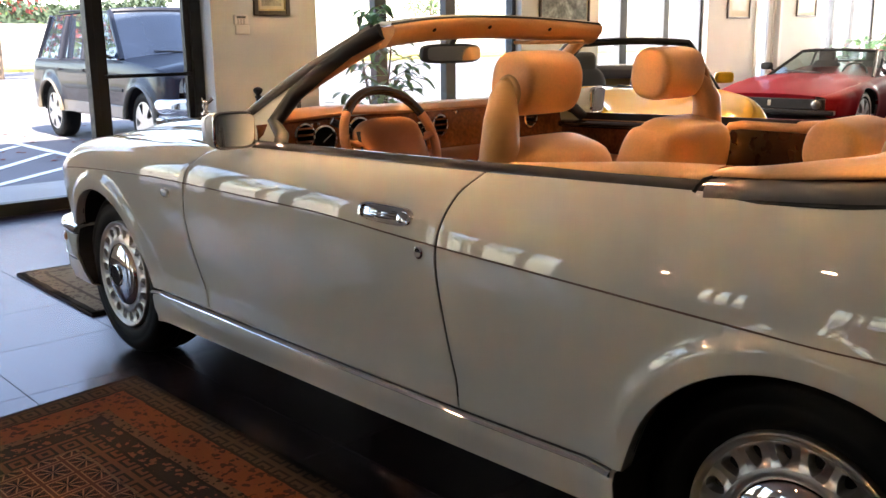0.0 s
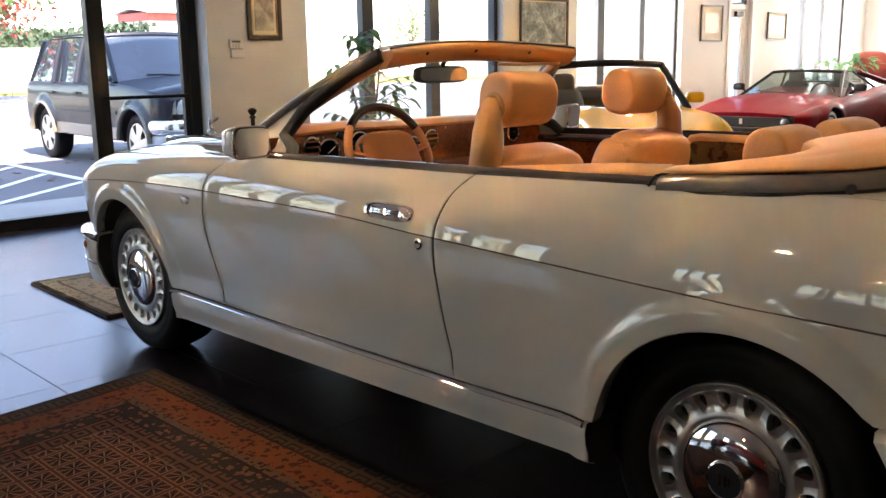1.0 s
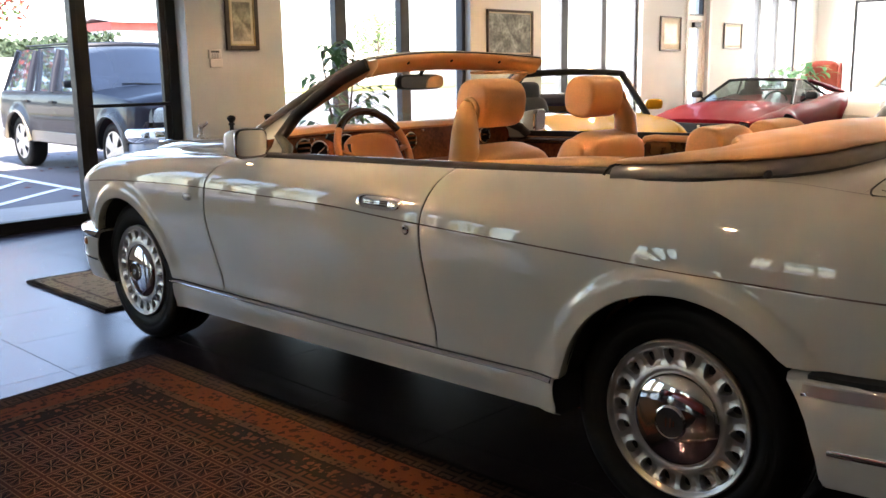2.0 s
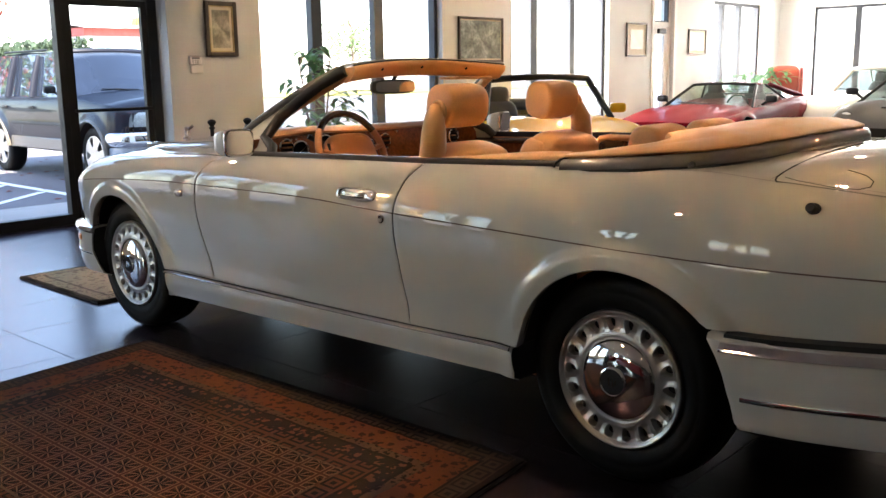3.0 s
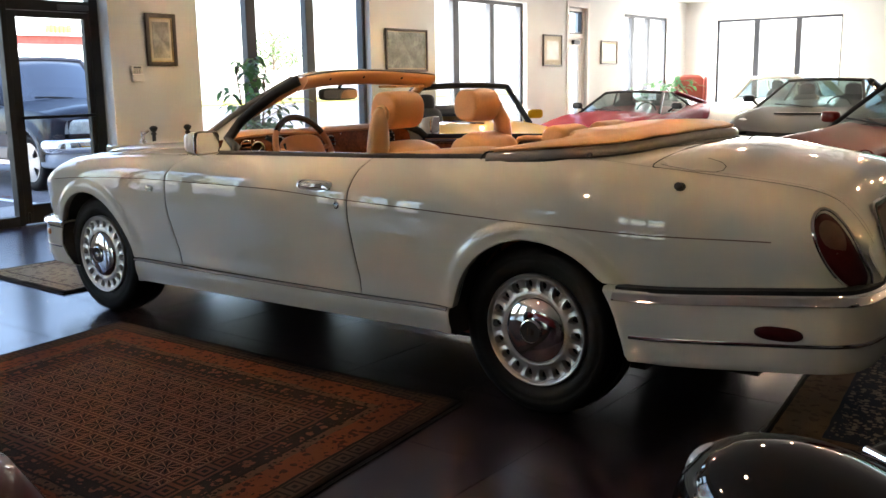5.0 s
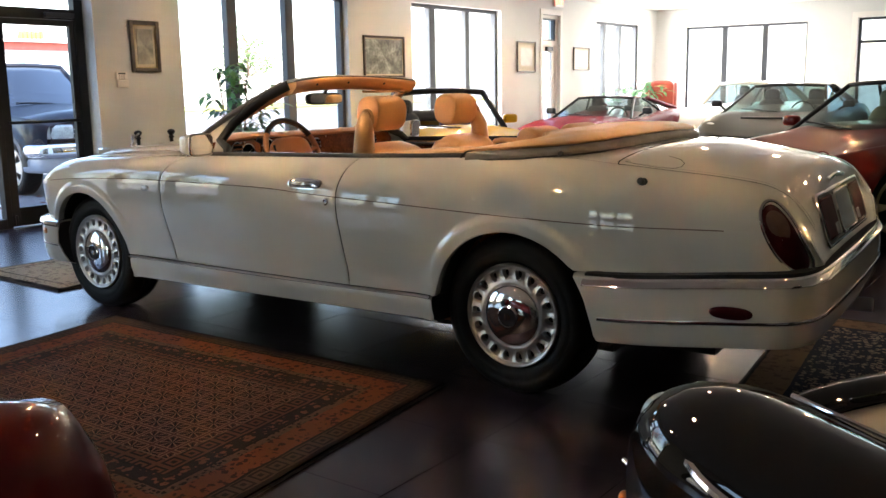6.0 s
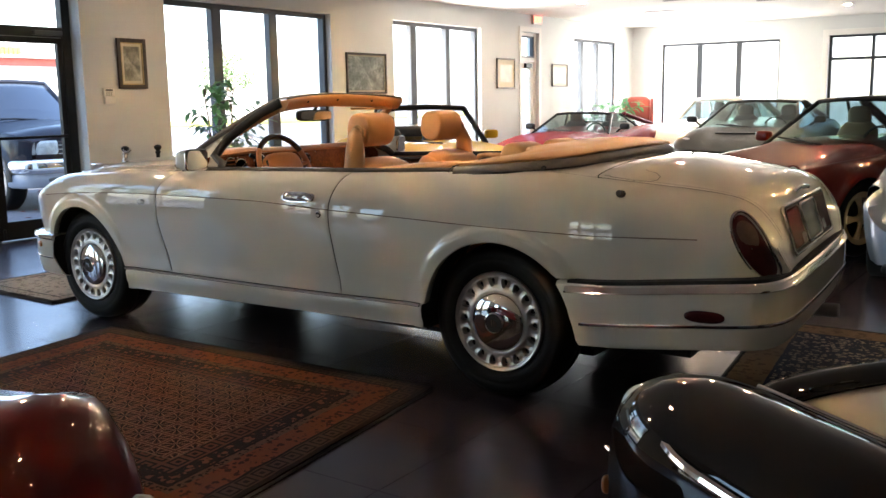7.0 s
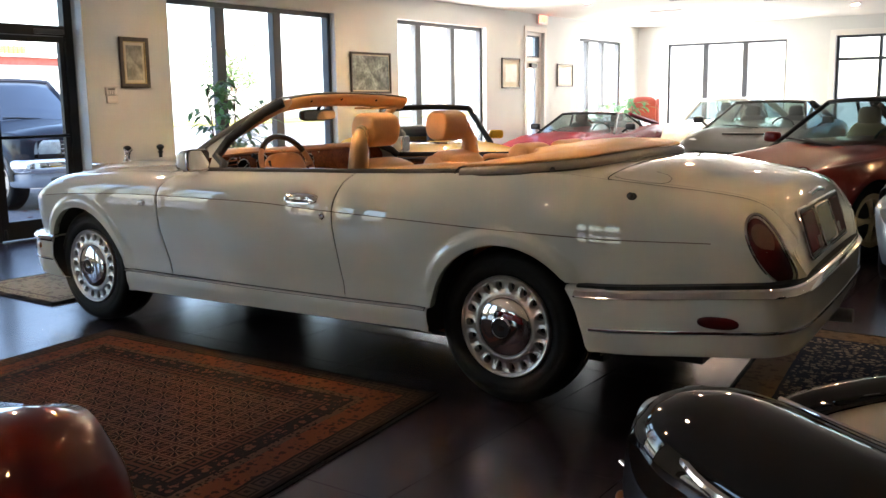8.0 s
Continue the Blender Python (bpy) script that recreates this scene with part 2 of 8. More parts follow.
tagged(cb.done("ceiling", M_CEIL, smooth=0), "warm white painted ceiling", "ceiling", kind="structure")


def window(name, axis, at, hole, bars, mat, deep=0.10, fr=0.055, transom=None, label="tall window with dark aluminium frames", out=0):
    """A framed window; bars are the middles of the uprights along the wall."""
    a0, a1, z0, z1 = hole
    w = thing(name, label, "window", kind="structure")

    def put(nm, p0, p1, q0, q1, mt, t0=0.0, t1=deep, bevel=0.004):
        s = out or (-1 if axis == "y" else 1)
        u0, u1 = sorted((at + s * (0.09 + t0), at + s * (0.09 + t1)))
        lo, hi = ((u0, p0, q0), (u1, p1, q1)) if axis == "y" else ((p0, u0, q0), (p1, u1, q1))
        return box(nm, lo, hi, mt, w, bevel=bevel)
    put("window_frame", a0, a0 + fr, z0, z1, mat)
    put("window_frame", a1 - fr, a1, z0, z1, mat)
    put("window_frame", a0 + fr, a1 - fr, z1 - fr, z1, mat)
    put("window_frame", a0 + fr, a1 - fr, z0, z0 + fr, mat)
    edges = [a0 + fr]
    for b, half in bars:
        put("mullion", b - half, b + half, z0 + fr, z1 - fr, mat)
        edges += [b - half, b + half]
    edges.append(a1 - fr)
    for p0, p1 in zip(edges[::2], edges[1::2]):
        pane = put("pane", p0, p1, z0 + fr, z1 - fr, M_GLASS, 0.045, 0.051, 0)
        pane.visible_shadow = False
        if transom:
            put("transom_bar", p0, p1, transom - 0.03, transom + 0.03, mat, 0.0, deep + 0.003)
    if z0 > 0.05:
        s = out or (-1 if axis == "y" else 1)
        u0, u1 = sorted((at - s * 0.02, at + s * 0.088))
        lo, hi = ((u0, a0 + 0.002, z0 - 0.028), (u1, a1 - 0.002, z0 + 0.002)) if axis == "y" else ((a0 + 0.002, u0, z0 - 0.028), (a1 - 0.002, u1, z0 + 0.002))
        box("window_sill", lo, hi, M_WHITE, w, bevel=0.004)
    return w


window("window_1", "y", XW, WIN1, [(4.50, 0.075), (5.47, 0.07)], M_DARKBLUE, fr=0.06)
window("window_2", "y", XW, WIN2, [(8.56, 0.075), (9.52, 0.06)], M_DARKBLUE, fr=0.06)
window("window_3", "y", XW, WIN3, [(14.50, 0.06), (15.22, 0.06)], M_DARKBLUE, fr=0.06)
window("window_4", "x", YF, WIN4, [(-5.17, 0.06), (-4.30, 0.06)], M_DARKBLUE, fr=0.05)
window("window_5", "x", YF, WIN5, [(-1.62, 0.03)], M_DARKBLUE, fr=0.05, transom=2.08, label="glazed entrance with a transom and dark frames")
for k, (axis, at, hole) in enumerate((("y", XW, WINA), ("y", XW, WINB), ("y", XW, WINC), ("x", YS, WIND))):
    third = (hole[1] - hole[0]) / 3
    window("window_%d" % (6 + k), axis, at, hole, [(hole[0] + third, 0.06), (hole[0] + 2 * third, 0.06)], M_DARKBLUE, fr=0.06, out=-1)

# casings of the two doors in the far part
for nm, parts in (("trim_1", [((XW - 0.002, 11.70, 0.0), (XW + 0.02, 11.779, 2.70)), ((XW - 0.002, 12.441, 0.0), (XW + 0.02, 12.52, 2.70)), ((XW - 0.002, 11.779, 2.601), (XW + 0.02, 12.441, 2.70))]),
                  ("trim_2", [((-2.56, YF - 0.02, 0.0), (-2.451, YF + 0.002, 2.66)), ((-0.549, YF - 0.02, 0.0), (-0.44, YF + 0.002, 2.66)), ((-2.451, YF - 0.02, 2.551), (-0.549, YF + 0.002, 2.66))])):
    t = Build()
    for lo, hi in parts:
        t.box(lo, hi)
    tagged(t.done(nm, M_WHITE, smooth=0, bevel=0.003), "white painted door casing", "trim", kind="structure")

# side door with a transom light
d2 = thing("door_2", "white side door with a tall glass light under a transom", "door", kind="structure")
for lo, hi in (((XW - 0.14, 11.782, 0.0), (XW - 0.05, 11.85, 2.598)), ((XW - 0.14, 12.37, 0.0), (XW - 0.05, 12.438, 2.598)), ((XW - 0.14, 11.85, 2.06), (XW - 0.05, 12.37, 2.14)), ((XW - 0.14, 11.85, 2.54), (XW - 0.05, 12.37, 2.598))):
    box("door_frame", lo, hi, M_WHITE, d2, bevel=0.003)
for lo, hi in (((XW - 0.13, 11.852, 2.142), (XW - 0.06, 11.88, 2.538)), ((XW - 0.13, 12.33, 2.142), (XW - 0.06, 12.368, 2.538)), ((XW - 0.13, 11.88, 2.142), (XW - 0.06, 12.33, 2.17)), ((XW - 0.13, 11.88, 2.51), (XW - 0.06, 12.33, 2.538))):
    box("transom_frame", lo, hi, M_DARKBLUE, d2)
lf = Build()
for lo, hi in (((XW - 0.12, 11.852, 0.01), (XW - 0.07, 11.95, 2.056)), ((XW - 0.12, 12.25, 0.01), (XW - 0.07, 12.368, 2.056)), ((XW - 0.12, 11.95, 0.01), (XW - 0.07, 12.25, 0.3)), ((XW - 0.12, 11.95, 1.93), (XW - 0.07, 12.25, 2.056))):
    lf.box(lo, hi)
lf.done("door_leaf", M_WHITE, d2, smooth=0)
pn = box("pane", (XW - 0.098, 11.951, 0.301), (XW - 0.092, 12.249, 1.929), M_GLASS, d2)
pn.visible_shadow = False
box("door_closer", (XW - 0.068, 12.0, 1.95), (XW - 0.01, 12.22, 2.03), M_BLACK, d2, "dark door closer", bevel=0.006)

# main glass door beside its fixed light
d1 = thing("door_1", "black aluminium glass door beside a fixed glass light", "door", kind="structure")
U0, U1 = XW - 0.27, XW - 0.17
for nm, y0, y1, z0, z1 in (("door_frame", 2.43, 2.528, 0.0, 2.618), ("door_frame", 1.50, 1.56, 0.0, 2.618), ("door_frame", -0.618, -0.53, 0.0, 2.618),
                           ("door_frame", 1.56, 2.43, 2.54, 2.618), ("door_frame", -0.53, 1.50, 2.54, 2.618), ("door_frame", 1.56, 2.43, 2.085, 2.19)):
    box(nm, (U0, y0, z0), (U1, y1, z1), M_BLACK, d1, bevel=0.004)
box("bottom_rail", (U0, -0.53, 0.0), (U1, 1.50, 0.10), M_BLACK, d1, bevel=0.004)
lb = Build()
for y0, y1, z0, z1 in ((1.565, 1.655, 0.012, 2.08), (2.37, 2.425, 0.012, 2.08), (1.655, 2.37, 0.012, 0.20), (1.655, 2.37, 2.02, 2.08)):
    lb.box((U0 + 0.025, y0, z0), (U1 - 0.02, y1, z1))
leaf = lb.done("door_leaf", M_BLACK, d1, smooth=0, bevel=0.004)
Build().tube([(U1 + 0.02, 1.63, 1.055), (U1 + 0.02, 2.39, 1.055)], 0.017, 10).done("push_bar", M_BLACK, leaf, "dark metal push bar across the glass")
for yy in (1.63, 2.39):
    Build().tube([(U1 - 0.03, yy, 1.055), (U1 + 0.02, yy, 1.055)], 0.014, 8).done("bar_mount", M_BLACK, leaf)
box("door_closer", (U1 - 0.002, 2.08, 2.10), (U1 + 0.05, 2.40, 2.15), M_DARKBLUE, d1, "grey overhead door closer", bevel=0.006)
for y0, y1, z0, z1 in ((1.655, 2.37, 0.20, 2.02), (-0.53, 1.50, 0.10, 2.54), (1.56, 2.43, 2.19, 2.54)):
    pn = box("pane", (U0 + 0.045, y0, z0), (U0 + 0.051, y1, z1), M_GLASS, d1)
    pn.visible_shadow = False
for yy in (1.60, 2.41):
    Build().lathe([(0.012, 0), (0.014, 0.02), (0.014, 0.09), (0.01, 0.1)], pose(U1 + 0.004, yy, 0.03), 12).done("pivot", M_BLACK, d1)

# baseboard along the window wall
bb = Build()
for y0, y1 in ((2.535, 11.69), (12.53, YF - 0.003), (YS + 0.003, -0.63)):
    bb.box((XW + 0.001, y0, 0.0), (XW + 0.016, y1, 0.11))
tagged(bb.done("baseboard", M_WHITE, smooth=0, bevel=0.003), "white painted baseboard", "baseboard", kind="structure")

# ---- outside ----
M_ASPH = surf("asphalt", (0.13, 0.125, 0.135), 0.9, var=0.2, scale=0.7, fine=0.15, fscale=40, bump=0.5, bscale=60)
M_CONC = surf("concrete", (0.34, 0.32, 0.30), 0.9, var=0.12, scale=1.0, fine=0.08, fscale=30, bump=0.3, bscale=60)
M_LINE = surf("road_paint", (0.78, 0.78, 0.76), 0.8, var=0.12, scale=9, fine=0.1)
M_GRASS = surf("dry_grass", (0.20, 0.19, 0.05), 0.95, var=0.3, scale=0.6, fine=0.3, fscale=14, bump=0.8, bscale=30)
g = Build()
g.grid([[(-600, -600, -0.10), (-600, 600, -0.10)], [(600, -600, -0.10), (600, 600, -0.10)]], flip=True)
tagged(g.done("ground", M_ASPH, smooth=0), "grey asphalt of the parking lot", "ground", kind="structure")
pv = Build()
pv.box((-8.6, -30, -0.2), (XW - 0.262, 40, -0.008))
tagged(pv.done("pavement", M_CONC, smooth=0, bevel=0.01), "pale concrete walk along the building", "pavement", kind="structure")
for nm, a, b_, wd in (("stall_line", (-14.5, 2.98), (-9.2, 2.92), 0.11), ("stall_line", (-13.0, 2.85), (-10.3, 0.35), 0.11), ("stall_line", (-11.75, 2.85), (-9.4, 0.68), 0.11), ("stall_line", (-10.5, 2.84), (-9.0, 1.0), 0.11)):
    d = Vector((b_[0] - a[0], b_[1] - a[1], 0)).normalized()
    s = Vector((-d.y, d.x, 0)) * wd / 2
    A, B_ = Vector((*a, -0.098)), Vector((*b_, -0.098))
    q = Build()
    q.box((0, -wd / 2, 0), ((B_ - A).length, wd / 2, 0.004), Matrix.Translation(A) @ Matrix.Rotation(math.atan2(d.y, d.x), 4, "Z"))
    tagged(q.done(nm, M_LINE, smooth=0), "worn white parking line on the asphalt", "road marking", "parking lines", "structure")
gr = Build()
gr.box((-58, -90, -0.3), (-46, 90, 0.02))
tagged(gr.done("verge", M_GRASS, smooth=0), "sunlit strip of dry grass", "grass", kind="structure")

# fallen leaves on the lot
M_FALLEN = surf("fallen_leaf", (0.16, 0.035, 0.02), 0.8, var=0.4, scale=3)
rl = random.Random(4)
lv = Build()
for k in range(170):
    x, y, s_ = rl.uniform(-15.5, -8.8), rl.uniform(-1.5, 6.0), rl.uniform(0.03, 0.06)
    a = rl.uniform(0, 6.28)
    c, d = Vector((math.cos(a), math.sin(a), 0)) * s_, Vector((-math.sin(a), math.cos(a), 0)) * s_ * 0.7
    o = Vector((x, y, -0.097))
    lv.fan([o - c, o - d + Vector((0, 0, 0.008)), o + c, o + d + Vector((0, 0, 0.012))])
tagged(lv.done("fallen_leaves", M_FALLEN, smooth=0), "scattered dry red leaves on the asphalt", "leaves", kind="stuff")

# ---- the white convertible; YC is its middle line, and it faces -x ----
YC = 0.84
car = thing("convertible_car", "white luxury convertible with orange leather, roof folded down, on the tiles", "car", pose(-1.25, YC, 0))
CINV = pose(1.25, -YC, 0)


def cpart(b, name, mat, parent=None, label="", **kw):
    """Links a Build given in world metres as a part of the car."""
    base = car if parent is None else parent
    # the tail runs a little out of square
    b.v = [(x - 0.07 * (y - 0.15) * sstep(-0.1, 0.9, x) if y > 0.15 else x, y, z) for x, y, z in b.v]
    ob = b.done(name, mat, None, label, **kw)
    ob.parent = base
    if parent is None:
        ob.matrix_parent_inverse = CINV
    return ob


f_plan = pchip([(-3.72, 0.57), (-3.69, 0.71), (-3.64, 0.805), (-3.55, 0.877), (-3.4, 0.908), (-3.1, 0.930), (-2.4, 0.942), (-1.2, 0.948), (-0.2, 0.946), (0.4, 0.928), (0.8, 0.893), (1.03, 0.866), (1.12, 0.838), (1.18, 0.795), (1.22, 0.735), (1.24, 0.67), (1.25, 0.60)])
f_top = pchip([(-3.72, 0.70), (-3.66, 0.76), (-3.58, 0.83), (-3.47, 0.89), (-3.31, 0.932), (-3.0, 0.955), (-2.6, 0.972), (-2.2, 0.985), (-1.9, 0.994), (-1.2, 1.010), (-0.6, 1.024), (-0.28, 1.036), (0, 1.046), (0.25, 1.050), (0.44, 1.034), (0.68, 1.010), (0.91, 0.987), (1.03, 0.968), (1.10, 0.938), (1.145, 0.895), (1.19, 0.825), (1.22, 0.75), (1.25, 0.65)])
f_round = pchip([(-3.72, 0.20), (-3.2, 0.19), (-2.5, 0.15), (-2.0, 0.105), (-0.4, 0.10), (0.3, 0.13), (0.9, 0.16), (1.3, 0.12)])
f_crease = pchip([(-3.7, 0.74), (-3.4, 0.80), (-2.9, 0.835), (-2.4, 0.852), (-1.5, 0.856), (-1.0, 0.838), (-0.5, 0.824), (0, 0.81), (0.5, 0.802), (1.05, 0.812), (1.3, 0.75)])
f_dfront = pchip([(0.36, -2.205), (0.42, -2.21), (0.55, -2.23), (0.75, -2.262), (0.87, -2.258), (0.95, -2.19), (1.0, -2.09), (1.05, -2.0)])
f_drear = pchip([(0.36, -0.885), (0.42, -0.887), (0.64, -0.905), (0.83, -0.925), (0.96, -0.90), (1.02, -0.855)])
f_sill = pchip([(-2.8, 0.392), (-1.0, 0.405), (-0.3, 0.42)])
ARCHES = ((-3.035, 0.355, 0.393), (0.042, 0.343, 0.406))


def half_width(x, z):
    """Half the body's width at a place along it and a height."""
    zt = f_top(x)
    w = f_plan(x)
    if z < 0.78:
        w -= 0.060 * ((0.78 - z) / 0.38) ** 1.7
        w += 0.014 * (1 - sstep(0.0, 0.085, z - f_sill(x))) * (1 - sstep(-0.34, 0.0, x)) * sstep(-2.75, -2.55, x)
    zc = f_crease(x)
    up, full = z - zc, max(0.02, zt - zc)
    on = sstep(-3.6, -3.3, x) * (1 - sstep(0.9, 1.1, x))
    if z > 0.74:
        w -= lerp(0.33, 0.65, sstep(-0.7, 0.5, x)) * (min(z, zc) - 0.74) ** 2 * (zc > 0.74)
    if up > 0:
        # the flank breaks along the crease and bends in above it
        back = sstep(-0.8, 0.4, x)
        k1, k2 = lerp(0.05, 0.0, back), lerp(2.6, 0.9, back)
        lean = k1 * up + k2 * up * up
        rest = max(0.012, f_round(x) - k1 * full - k2 * full * full)
        t = min(1.0, up / full)
        w -= lerp(f_round(x) * (1 - math.sqrt(max(0.0, 1 - t ** 2.3))), 0.0015 * sstep(0.0, 0.005, up) + lean + rest * (1 - math.sqrt(max(0.0, 1 - t ** lerp(5, 3.4, back)))), on)
    for cx, cz, r in ARCHES:
        d = math.hypot(x - cx, z - cz) - r
        if z > 0.3 and d < 0.2:
            w += 0.017 * (1 - sstep(0.038, 0.082, d))
    return w


def side_pt(x, z, sgn, out=0.0):
    return Vector((x, YC - sgn * (half_width(x, z) + out), z))


def arch_z(x, base):
    for cx, cz, r in ARCHES:
        if abs(x - cx) < r:
            base = max(base, cz + math.sqrt(r * r - (x - cx) ** 2))
    return base


def columns(x0, x1, n):
    """Places along the car, dense at the ends of the wheel arches."""
    xs = [x0 + (x1 - x0) * k / n for k in range(n + 1)]
    for cx, cz, r in ARCHES:
        for k in range(41):
            x = cx - r * math.cos(math.pi * k / 40) * 0.9999
            if x0 < x < x1:
                xs.append(x)
        for e in (-1, 1):
            if x0 < cx + e * (r + 0.002) < x1:
                xs.append(cx + e * (r + 0.002))
    if x1 > 1.2:
        xs += [1.04 + 0.21 * k / 30 for k in range(30)]
    xs = sorted(xs)
    return [x for i, x in enumerate(xs) if i == 0 or x - xs[i - 1] > 0.0015 or x == x1]


def side_panel(name, x0, x1, base, left, right, sgn, nz=(16, 16), gap=0.0042):
    """A panel of the flank between two shut lines, cut by the wheel arch."""
    rows = []
    xs = columns(x0, x1, int((x1 - x0) / 0.04) + 2)
    for x in xs:
        zb, zt = arch_z(x, base(x)), f_top(x)
        zc = min(max(f_crease(x), zb + 0.01), zt - 0.01)
        zs = [zb + (zc - zb) * k / nz[0] for k in range(nz[0])] + [zc, min(zc + 0.005, zt - 0.005)]
        za = zs[-1]
        zs += [za + (zt - za) * math.sin(math.pi / 2 * k / nz[1]) for k in range(1, nz[1] + 1)]
        col = []
        for z in zs:
            xx = x
            if left:
                xx += (left(z) + gap - x0) * (1 - sstep(0, 0.28, x - x0))
            if right:
                xx += (right(z) - gap - x1) * (1 - sstep(0, 0.28, x1 - x))
            col.append(side_pt(xx, z, sgn))
        # a folded lip along the lower edge
        rows.append([col[0] + Vector((0, sgn * 0.035, 0.004)), col[0] + Vector((0, sgn * 0.004, -0.0015))] + col)
    return Build().grid(rows, flip=sgn < 0)


def fender_base(x):
    return 0.52 if x < -3.36 else f_sill(x) + 0.004


def quarter_base(x):
    return f_sill(x) + 0.004 if x < 0.2 else 0.616 + 0.05 * sstep(0.3, 1.3, x)


for sgn in (1, -1):
    f = cpart(side_panel("front_fender", -3.72, -2.24, fender_base, None, f_dfront, sgn), "front_fender", M_PAINT, thick=0.004, smooth=50)
    dr = cpart(side_panel("door", -2.24, -0.90, lambda x: f_sill(x) + 0.004, f_dfront, f_drear, sgn), "door", M_PAINT, thick=0.004, smooth=50)
    q = cpart(side_panel("rear_quarter", -0.90, 1.25, quarter_base, f_drear, None, sgn), "rear_quarter", M_PAINT, thick=0.004, smooth=50)
    # dark structure just behind the shut lines
    rows = []
    for x in [-3.6 + 4.80 * k / 80 for k in range(81)]:
        zb, zt = arch_z(x, 0.42), f_top(x) - 0.012
        rows.append([side_pt(x, lerp(zb, zt, j / 8), sgn, -0.03) for j in range(9)])
    cpart(Build().grid(rows, flip=sgn < 0), "inner_panel", M_LINER, thick=0.003)
    # sill with its chrome strip
    rows = []
    for x in [-2.615 + 2.245 * k / 60 for k in range(61)]:
        zt = f_sill(x)
        zb = 0.265 + 0.018 * (x + 2.6)
        prof = [(0.03, zb - 0.01), (-0.004, zb), (-0.004, zb + 0.02), (0.008, lerp(zb, zt, 0.45)), (0.012, zt - 0.03), (0.006, zt - 0.006), (-0.03, zt)]
        rows.append([Vector((x, YC - sgn * (half_width(x, 0.42) + o - (0.03 if i == 0 else 0) * 2), z)) for i, (o, z) in enumerate(prof)])
    cpart(Build().grid(rows, flip=sgn < 0), "sill", M_PAINT, thick=0.004, smooth=50)
    pts = [Vector((x, YC - sgn * (half_width(x, 0.42) + 0.019), f_sill(x) - 0.004)) for x in [-2.61 + 2.235 * k / 50 for k in range(51)]]
    cpart(Build().strip(pts, [(-0.012, -0.006), (0.006, -0.006), (0.008, -0.004), (0.005, 0.001), (-0.002, 0.005), (-0.014, 0.006)], lambda i, s=sgn: Vector((0, -s, 0))), "sill_strip", M_CHROME, None, "thin chrome strip on the sill", smooth=60)
    cpart(Build().tube([p + Vector((0, -sgn * 0.001, -0.0075)) for p in pts], 0.0022, 6), "sill_joint", M_LINER)
    cpart(Build().tube([p + Vector((0, sgn * 0.006, 0.007)) for p in pts], 0.0022, 6), "sill_joint", M_LINER)
    for row in (rows[0], rows[-1]):
        cpart(Build().fan(row + [row[-1] + Vector((0, sgn * 0.10, 0)), row[0] + Vector((0, sgn * 0.10, 0))]), "sill_end", M_LINER, None, thick=0.006)
    # wheel housings
    for cx, cz, r in ARCHES:
        rows = []
        for k in range(33):
            a = math.pi * (-0.04 + 1.08 * k / 32)
            x, z = cx - (r + 0.02) * math.cos(a), cz + (r + 0.02) * math.sin(a)
            wmax = half_width(x, max(z, 0.35)) - 0.035
            rows.append([Vector((x, YC - sgn * w, z)) for w in (wmax, 0.55)])
        b = Build().grid(rows, flip=sgn > 0)
        b.fan([r_[1] for r_ in rows])
        cpart(b, "wheel_housing", M_LINER)

# top surfaces -------------------------------------------------------------
f_mid = pchip([(-3.78, 0.90), (-3.7, 0.945), (-3.6, 0.962), (-3.24, 0.998), (-2.8, 1.022), (-2.25, 1.045)])


def hood_z(x, w):
    e = half_width(x, f_top(x))
    t = min(1.0, abs(w) / max(0.1, e))
    zt = f_top(x)
    return zt + (f_mid(x) - zt) * (1 - t ** 2.0) - 0.012 * math.exp(-((abs(w) - 0.56) / 0.05) ** 2)


for sgn in (1, -1):
    rows = []
    for k in range(46):
        x = -3.70 + 1.46 * k / 45
        e = half_width(x, f_top(x))
        rows.append([Vector((x, YC - sgn * w, hood_z(x, w))) for w in [lerp(e, 0.545, j / 8) for j in range(9)]])
    cpart(Build().grid(rows, flip=sgn < 0), "fender_top", M_PAINT, thick=0.004, smooth=50)
rows = []
for k in range(41):
    x = -3.74 + 1.47 * k / 40
    rows.append([Vector((x, YC - w, hood_z(max(x, -3.7), w) - 0.25 * max(0, -3.70 - x))) for w in [-0.541 + 1.082 * j / 20 for j in range(21)]])
hood = cpart(Build().grid(rows, flip=True), "hood", M_PAINT, thick=0.006, smooth=50)
# front face under the hood line
rows = []
for j in range(25):
    w = lerp(-0.62, 0.62, j / 24)
    x = -3.72 - 0.02 * (1 - (w / 0.62) ** 2)
    rows.append([Vector((x + 0.03, YC - w, 0.50)), Vector((x, YC - w, 0.60)), Vector((x, YC - w, 0.74)), Vector((x + 0.02, YC - w, 0.86 - 0.16 * abs(w / 0.62) ** 3))])
cpart(Build().grid(rows), "front_panel", M_PAINT, thick=0.004)
for sgn in (1, -1):
    for off in (0.42, 0.58):
        cpart(Build().lathe([(0.085, 0), (0.085, 0.02), (0.078, 0.03), (0.0, 0.045)], pose(-3.735, YC - sgn * off, 0.66, 0, -90, 0), 24), "headlamp", M_LENS, None, "round clear headlamp")
